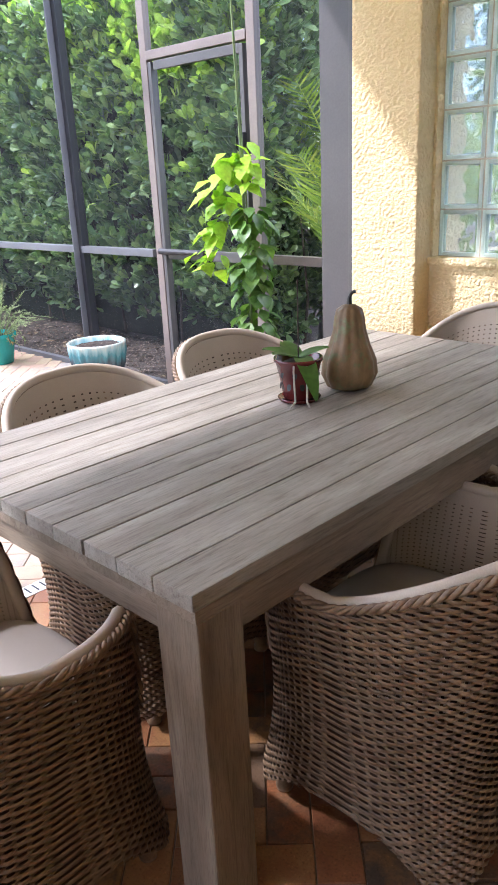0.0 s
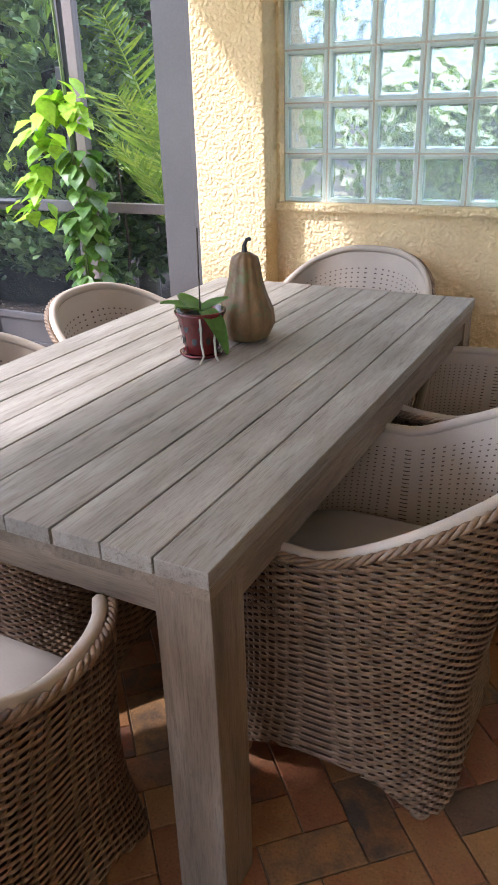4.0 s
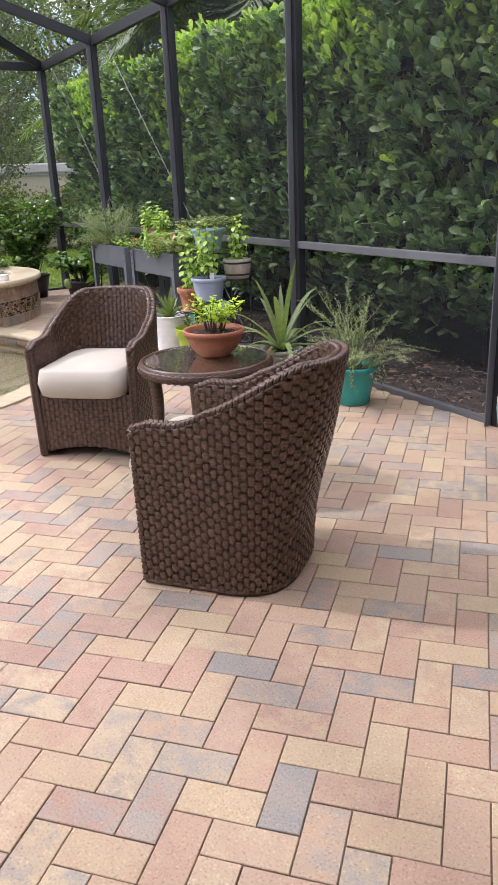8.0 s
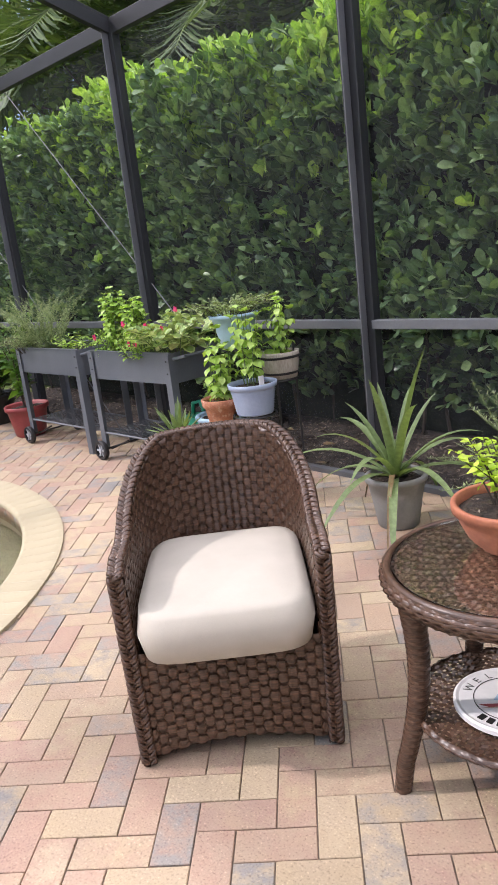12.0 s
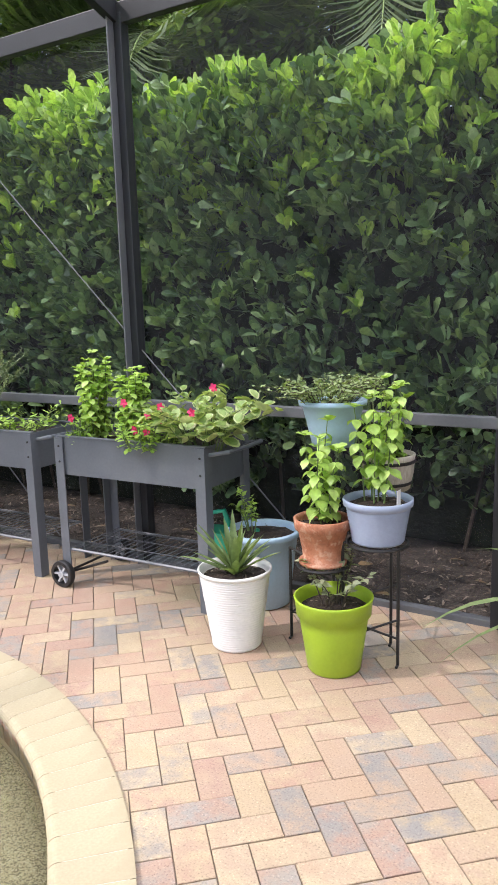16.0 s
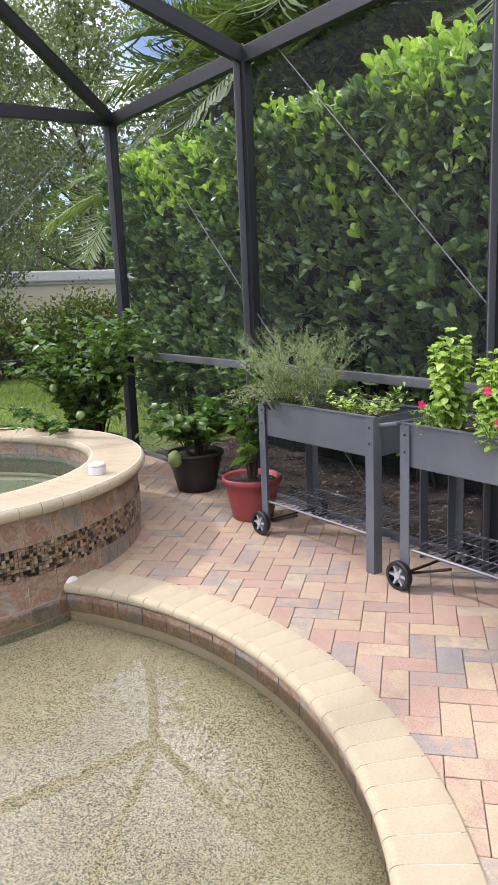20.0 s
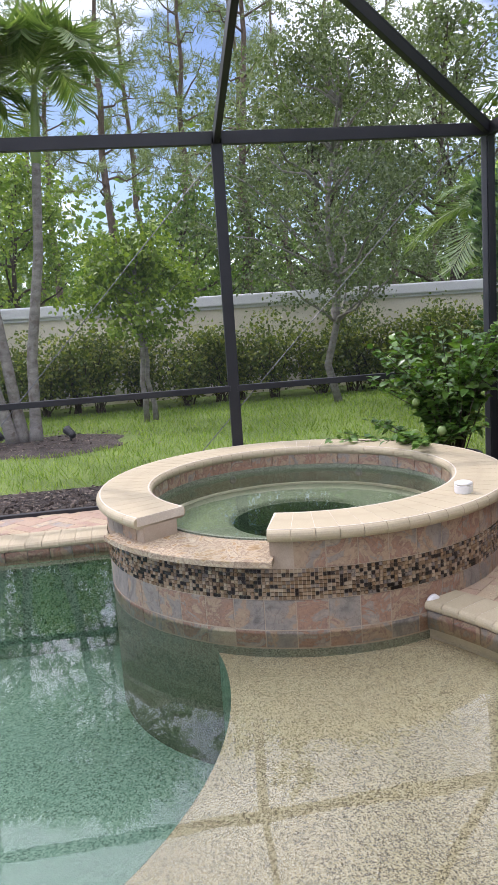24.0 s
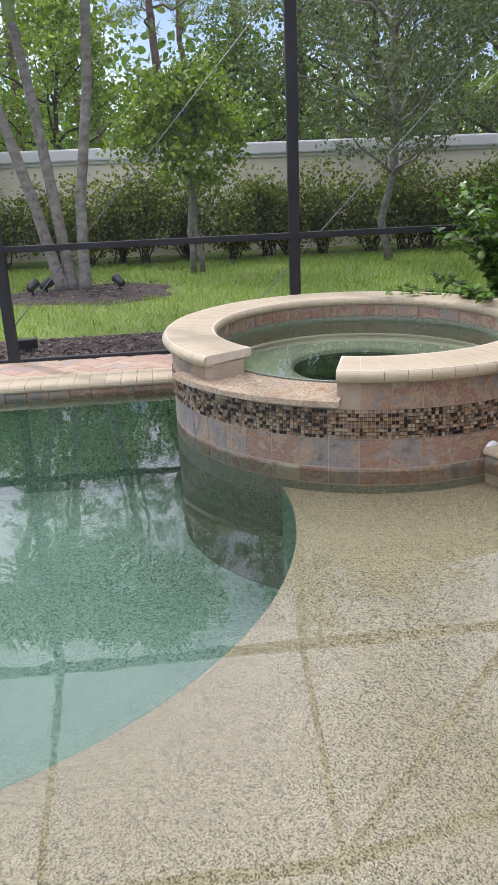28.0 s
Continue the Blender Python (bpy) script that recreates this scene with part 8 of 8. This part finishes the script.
# ---- plants round the iron stand ----
white = pot("white_pot", pose(-7.787, 2.576, 0), [(0.098, 0), (0.105, 0.008), (0.125, 0.12), (0.150, 0.32), (0.165, 0.35), (0.165, 0.405), (0.156, 0.407), (0.148, 0.38), (0.143, 0.34)], "white_pot", "white rippled pot with a young pineapple plant", 0.14, 0.305, 48, None, "flower pot")
for o in white.children:
    if o.name.startswith("pot_body"):
        prof = [(0.098, 0), (0.105, 0.008)] + [(0.105 + 0.046 * (k / 140) + 0.0009 * math.sin(k * 1.35), 0.01 + 0.32 * k / 140) for k in range(141)] + [(0.156, 0.33), (0.158, 0.342), (0.150, 0.345), (0.144, 0.32), (0.140, 0.28)]
        bmw = lathe_bm(prof, 48, lambda a, r, z: r * (1 + 0.005 * math.sin(5 * a + z * 90)))
        bmw.to_mesh(o.data)
        bmw.free()
        o.data.polygons.foreach_set("use_smooth", [True] * len(o.data.polygons))
sword_plant(white, 0.305, 26, 0.27, 0.018, "agave", 0.2, 1.0, 0.8)
green = pot("lime_pot", pose(-7.331, 2.579, 0), [(0.100, 0), (0.106, 0.008), (0.131, 0.185), (0.136, 0.226), (0.147, 0.231), (0.153, 0.29), (0.157, 0.30), (0.150, 0.302), (0.141, 0.26), (0.133, 0.21)], "lime_pot", "lime green plastic pot with a grey-leaved herb", 0.135, 0.25, category="flower pot")
sprigs(green, (0, 0, 0.25), 9, 0.26, 0.15, 14, 0.05, "ovate", "sage", "twig", start=0.06, low=0.35)
bucket = pot("pale_blue_tub", pose(-7.91, 3.03, 0), tub(0.12, 0.165, 0.37, 0.014, 0.03), "pale_blue", "pale blue plastic tub with a small seedling", 0.152, 0.34, category="flower pot")
sprigs(bucket, (-0.06, 0, 0.34), 5, 0.26, 0.09, 16, 0.045, "ovate", "basil", start=0.03, low=0.3)

# black iron tiered stand: rings on slim straight legs with crossed stays
stand = thing("plant_stand", pose(0, 0, 0), "black wrought-iron tiered plant stand", "plant stand")
TIERS = [(-7.385, 2.60, 0.414, 0.10), (-7.175, 2.65, 0.52, 0.115), (-7.25, 2.95, 0.65, 0.09), (-7.43, 2.80, 0.845, 0.085)]
FEET = [(-7.107, 2.69, 0.52), (-7.603, 2.73, 0.414), (-7.238, 3.055, 0.845), (-7.30, 2.60, 0.52), (-7.47, 2.88, 0.845), (-7.20, 2.86, 0.65)]
for x, y, z, r in TIERS:
    ring = [(x + r * math.cos(a), y + r * math.sin(a), z) for a in np.linspace(0, 2 * math.pi, 24, endpoint=False)]
    part("ring", tube_bm(ring, 0.006, 6, None, True), M["iron"], stand)
    part("plate", tube_bm([(x - r, y, z), (x + r, y, z)], 0.004, 5), M["iron"], stand)
    part("plate", tube_bm([(x, y - r, z), (x, y + r, z)], 0.004, 5), M["iron"], stand)
for x, y, z in FEET:
    part("leg", tube_bm([(x, y, z), (x, y, 0.012), (x, y - 0.018, 0.006)], 0.0065, 8), M["iron"], stand)
    near = min(TIERS, key=lambda q: (q[0] - x) ** 2 + (q[1] - y) ** 2 + 4 * (q[2] - z) ** 2)
    part("bracket", tube_bm([(x, y, z - 0.003), (near[0], near[1], near[2] - 0.003)], 0.005, 6), M["iron"], stand)
for p, q in ((0, 3), (3, 1), (1, 4), (4, 2), (2, 0)):
    part("stay", tube_bm([(*FEET[p][:2], 0.12), (*FEET[q][:2], 0.20)], 0.0045, 6), M["iron"], stand)
    part("stay", tube_bm([(*FEET[p][:2], 0.20), (*FEET[q][:2], 0.12)], 0.0045, 6), M["iron"], stand)
terra = pot("clay_pot", pose(-7.385, 2.60, 0.42), [(0.072, 0), (0.095, 0.004), (0.095, 0.016), (0.078, 0.018), (0.082, 0.06), (0.098, 0.14), (0.110, 0.145), (0.114, 0.185), (0.107, 0.188), (0.098, 0.17), (0.092, 0.13)], "old_terracotta", "old terracotta pot and saucer with basil", 0.093, 0.155, category="flower pot")
leafy_stems(terra, (0, 0, 0.155), 7, 0.46, 0.10, 0.066, "basil", gap=0.046, sag=-0.7, bare=0.18)
blue = pot("ribbed_blue_pot", pose(-7.175, 2.65, 0.526), [(0.095, 0), (0.10, 0.006)] + [(0.10 + 0.022 * k / 20 + 0.0016 * (-1) ** k, 0.01 + 0.13 * k / 20) for k in range(21)] + [(0.132, 0.145), (0.134, 0.168), (0.127, 0.17), (0.118, 0.15), (0.114, 0.12)], "slate_blue", "ribbed slate-blue pot with basil and a white label", 0.114, 0.145, category="flower pot")
leafy_stems(blue, (-0.01, 0, 0.145), 7, 0.50, 0.10, 0.066, "basil", gap=0.046, sag=-0.7, bare=0.25)
part("plant_label", box_bm((0.085, -0.03, 0.12), (0.088, 0.005, 0.21), 0.001), M["white_plastic"], blue, "white plastic plant label")
barrel = pot("barrel_pot", pose(-7.25, 2.95, 0.656), [(0.085, 0), (0.09, 0.005), (0.105, 0.07), (0.11, 0.13), (0.113, 0.15), (0.105, 0.152), (0.10, 0.12)], "barrel", "small whitewashed barrel pot with dark hoops", 0.102, 0.13, category="flower pot")
for z, r in ((0.025, 0.0965), (0.115, 0.1105)):
    ring = lathe_bm([(r, z), (r + 0.003, z + 0.002), (r + 0.0045, z + 0.012), (r + 0.001, z + 0.014)], 32)
    part("hoop", ring, M["iron"], barrel)
leafy_stems(barrel, (0, 0, 0.13), 6, 0.40, 0.10, 0.070, "basil", gap=0.046, sag=-0.7)
top = pot("hanging_blue_pot", pose(-7.43, 2.80, 0.851), [(0.075, 0), (0.085, 0.006), (0.105, 0.09), (0.125, 0.17), (0.138, 0.172), (0.14, 0.19), (0.133, 0.193), (0.12, 0.18), (0.115, 0.15)], "pale_blue", "pale blue pot with trailing thyme", 0.117, 0.165, category="flower pot")
sprigs(top, (-0.03, 0, 0.165), 70, 0.16, 0.24, 22, 0.026, "ovate", "thyme", "twig", start=0.11, low=0.15, tilt=1.6, r=0.0018)
# green watering can behind the planters
can = thing("watering_can", pose(-8.17, 3.04, 0), "green plastic watering can standing behind the planter", "watering can")
part("can_body", lathe_square(0.10, 0.07, 0.0, 0.33, 4.0), M["green_can"], can, smooth=False)
part("handle", tube_bm([(-0.06, 0, 0.32), (-0.05, 0, 0.41), (0.03, 0, 0.43), (0.07, 0, 0.33)], 0.014, 8), M["green_can"], can, smooth=True)
part("spout", tube_bm([(0.09, 0, 0.08), (0.17, 0, 0.22), (0.22, 0, 0.36)], [0.022, 0.016, 0.014], 8), M["green_can"], can, smooth=True)

# citrus by the spa
red = pot("red_pot", pose(-10.38, 2.872, 0), [(0.12, 0), (0.13, 0.008), (0.16, 0.16), (0.172, 0.23), (0.19, 0.235), (0.193, 0.27), (0.186, 0.275), (0.17, 0.26), (0.165, 0.22)], "red_pot", "brick-red plastic pot with a young lemon tree", 0.165, 0.24, category="flower pot")
sprigs(red, (0, 0, 0.24), 6, 1.0, 0.22, 26, 0.13, "ovate", "citrus", "twig", start=0.03, low=0.15, r=0.007)
black = pot("black_pot", pose(-11.23, 2.96, 0), tub(0.14, 0.20, 0.29, 0.012, 0.03), "black_plastic", "black nursery pot with a fruiting lime bush", 0.185, 0.26, category="flower pot")
sprigs(black, (0, 0, 0.26), 26, 0.55, 0.40, 24, 0.115, "ovate", "citrus", "twig", start=0.06, low=0.2, tilt=1.6, r=0.005)


def fruit(parent, x, y, z, r, label):
    f = bmesh.new()
    bmesh.ops.create_uvsphere(f, u_segments=16, v_segments=12, radius=r, matrix=Matrix.LocRotScale((x, y, z), None, (1, 1, 1.1)))
    part("fruit", f, M["crownshaft"], parent, label, smooth=True)


for x, y, z, r in ((0.06, -0.20, 0.27, 0.055), (-0.02, -0.16, 0.42, 0.033), (0.12, -0.12, 0.5, 0.033), (0.04, -0.14, 0.55, 0.03)):
    fruit(black, x, y, z, r, "round green lime")
big = pot("planter_tub", pose(-12.25, 2.62, 0), tub(0.16, 0.21, 0.30), "black_plastic", "large citrus bush in a tub behind the spa", 0.195, 0.27, category="potted plant")
sprigs(big, (0, 0, 0.27), 54, 1.15, 0.60, 32, 0.125, "ovate", "citrus", "twig", start=0.08, low=0.2, tilt=0.6, r=0.006)
sprigs(big, (0.12, -0.3, 0.30), 20, 0.36, 0.70, 26, 0.10, "ovate", "citrus", "twig", start=0.1, low=0.3, tilt=1.0, r=0.005, name="low_foliage", stem_name="low_branchwork")
for x, y, z, r in ((0.35, -0.25, 0.55, 0.035), (0.2, -0.4, 0.52, 0.032), (0.1, -0.35, 0.75, 0.03)):
    fruit(big, x, y, z, r, "round green lime")
# white dispenser on the rim
cup = thing("chlorine_cap", pose(-10.37, 1.83, SPA_H), "white plastic cap standing on the spa rim", "cap")
part("cap_body", lathe_bm([(0.046, 0), (0.048, 0.004), (0.048, 0.042), (0.043, 0.046)], 32), M["white_plastic"], cup)
part("cap_lid", lathe_bm([(0.047, 0.047), (0.049, 0.05), (0.047, 0.058), (0.03, 0.064), (0.004, 0.066)], 32), M["white_plastic"], cup, smooth=True)

# ---- pavers: herringbone laid askew, one field outdoors and one under the roof ----
PL, PW = 0.2044, 0.1022
paver_me = {}
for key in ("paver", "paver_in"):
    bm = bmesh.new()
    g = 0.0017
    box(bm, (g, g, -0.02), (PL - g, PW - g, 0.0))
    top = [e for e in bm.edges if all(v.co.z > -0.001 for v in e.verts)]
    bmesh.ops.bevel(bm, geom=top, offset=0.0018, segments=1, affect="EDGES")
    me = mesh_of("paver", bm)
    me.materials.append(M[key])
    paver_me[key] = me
FIELDS = {"paver": (43.05, 1.5896, -0.2864), "paver_in": (43.2, 1.69, 0.092)}    # turn, and the first corner in paver widths
rest = {"paver": [], "paver_in": []}
single = []
rng_p = random.Random(5)


def paver_ok(cx, cy):
    if not (SCREEN_X - 0.03 < cx < 2.95 and -6.75 < cy < SCREEN_Y + 0.02):
        return False
    if pool_inside(cx, cy, 0.135) or spa_inside(cx, cy, -0.1):
        return False
    if math.hypot(cx - POOL_C[0], cy - POOL_C[1]) < POOL_R + 0.135 and cy > -0.1:
        return False
    return not (cy > 3.1 and cx > -2.1)


for field, (turn, ox, oy) in FIELDS.items():
    spin = Matrix.Rotation(radians(turn), 2)
    for i in range(-160, 160):
        for j in range(-80, 80):
            # one unit of the pattern: a lying and a standing brick per step
            for upright in (0, 1):
                ax, ay = (-i + 4 * j + 2 * upright + ox) * PW, (i + oy) * PW
                hi = (ax + PW, ay + PL) if upright else (ax + PL, ay + PW)
                w = spin @ Vector(((ax + hi[0]) / 2, (ay + hi[1]) / 2))
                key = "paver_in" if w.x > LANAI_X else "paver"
                if key != field or not paver_ok(w.x, w.y):
                    continue
                tilt = (rng_p.uniform(-0.25, 0.25), rng_p.uniform(-0.25, 0.25))
                foot = spin @ Vector((ax + PW * upright, ay))
                m = pose(foot.x, foot.y, rng_p.uniform(-0.0012, 0.0012), tilt[0], tilt[1], turn + 90 * upright)
                near = (-4.6 < w.x < -2.3 and 0.2 < w.y < 1.7) or (-7.0 < w.x < -6.4 and 0.9 < w.y < 1.9) or (-1.6 < w.x < -0.2 and -0.1 < w.y < 0.9 and key == "paver_in")
                if near and len(single) < 300:
                    single.append((key, m))
                else:
                    rest[key].append(m)
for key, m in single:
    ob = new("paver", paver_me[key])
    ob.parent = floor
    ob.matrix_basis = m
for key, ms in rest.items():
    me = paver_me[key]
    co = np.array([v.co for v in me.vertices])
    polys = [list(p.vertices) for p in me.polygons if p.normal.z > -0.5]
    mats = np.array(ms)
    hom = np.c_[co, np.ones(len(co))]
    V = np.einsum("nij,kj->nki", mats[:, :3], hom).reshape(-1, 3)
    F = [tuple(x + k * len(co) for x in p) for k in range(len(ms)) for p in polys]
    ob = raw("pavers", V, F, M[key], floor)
    ob["kind"] = "stuff"
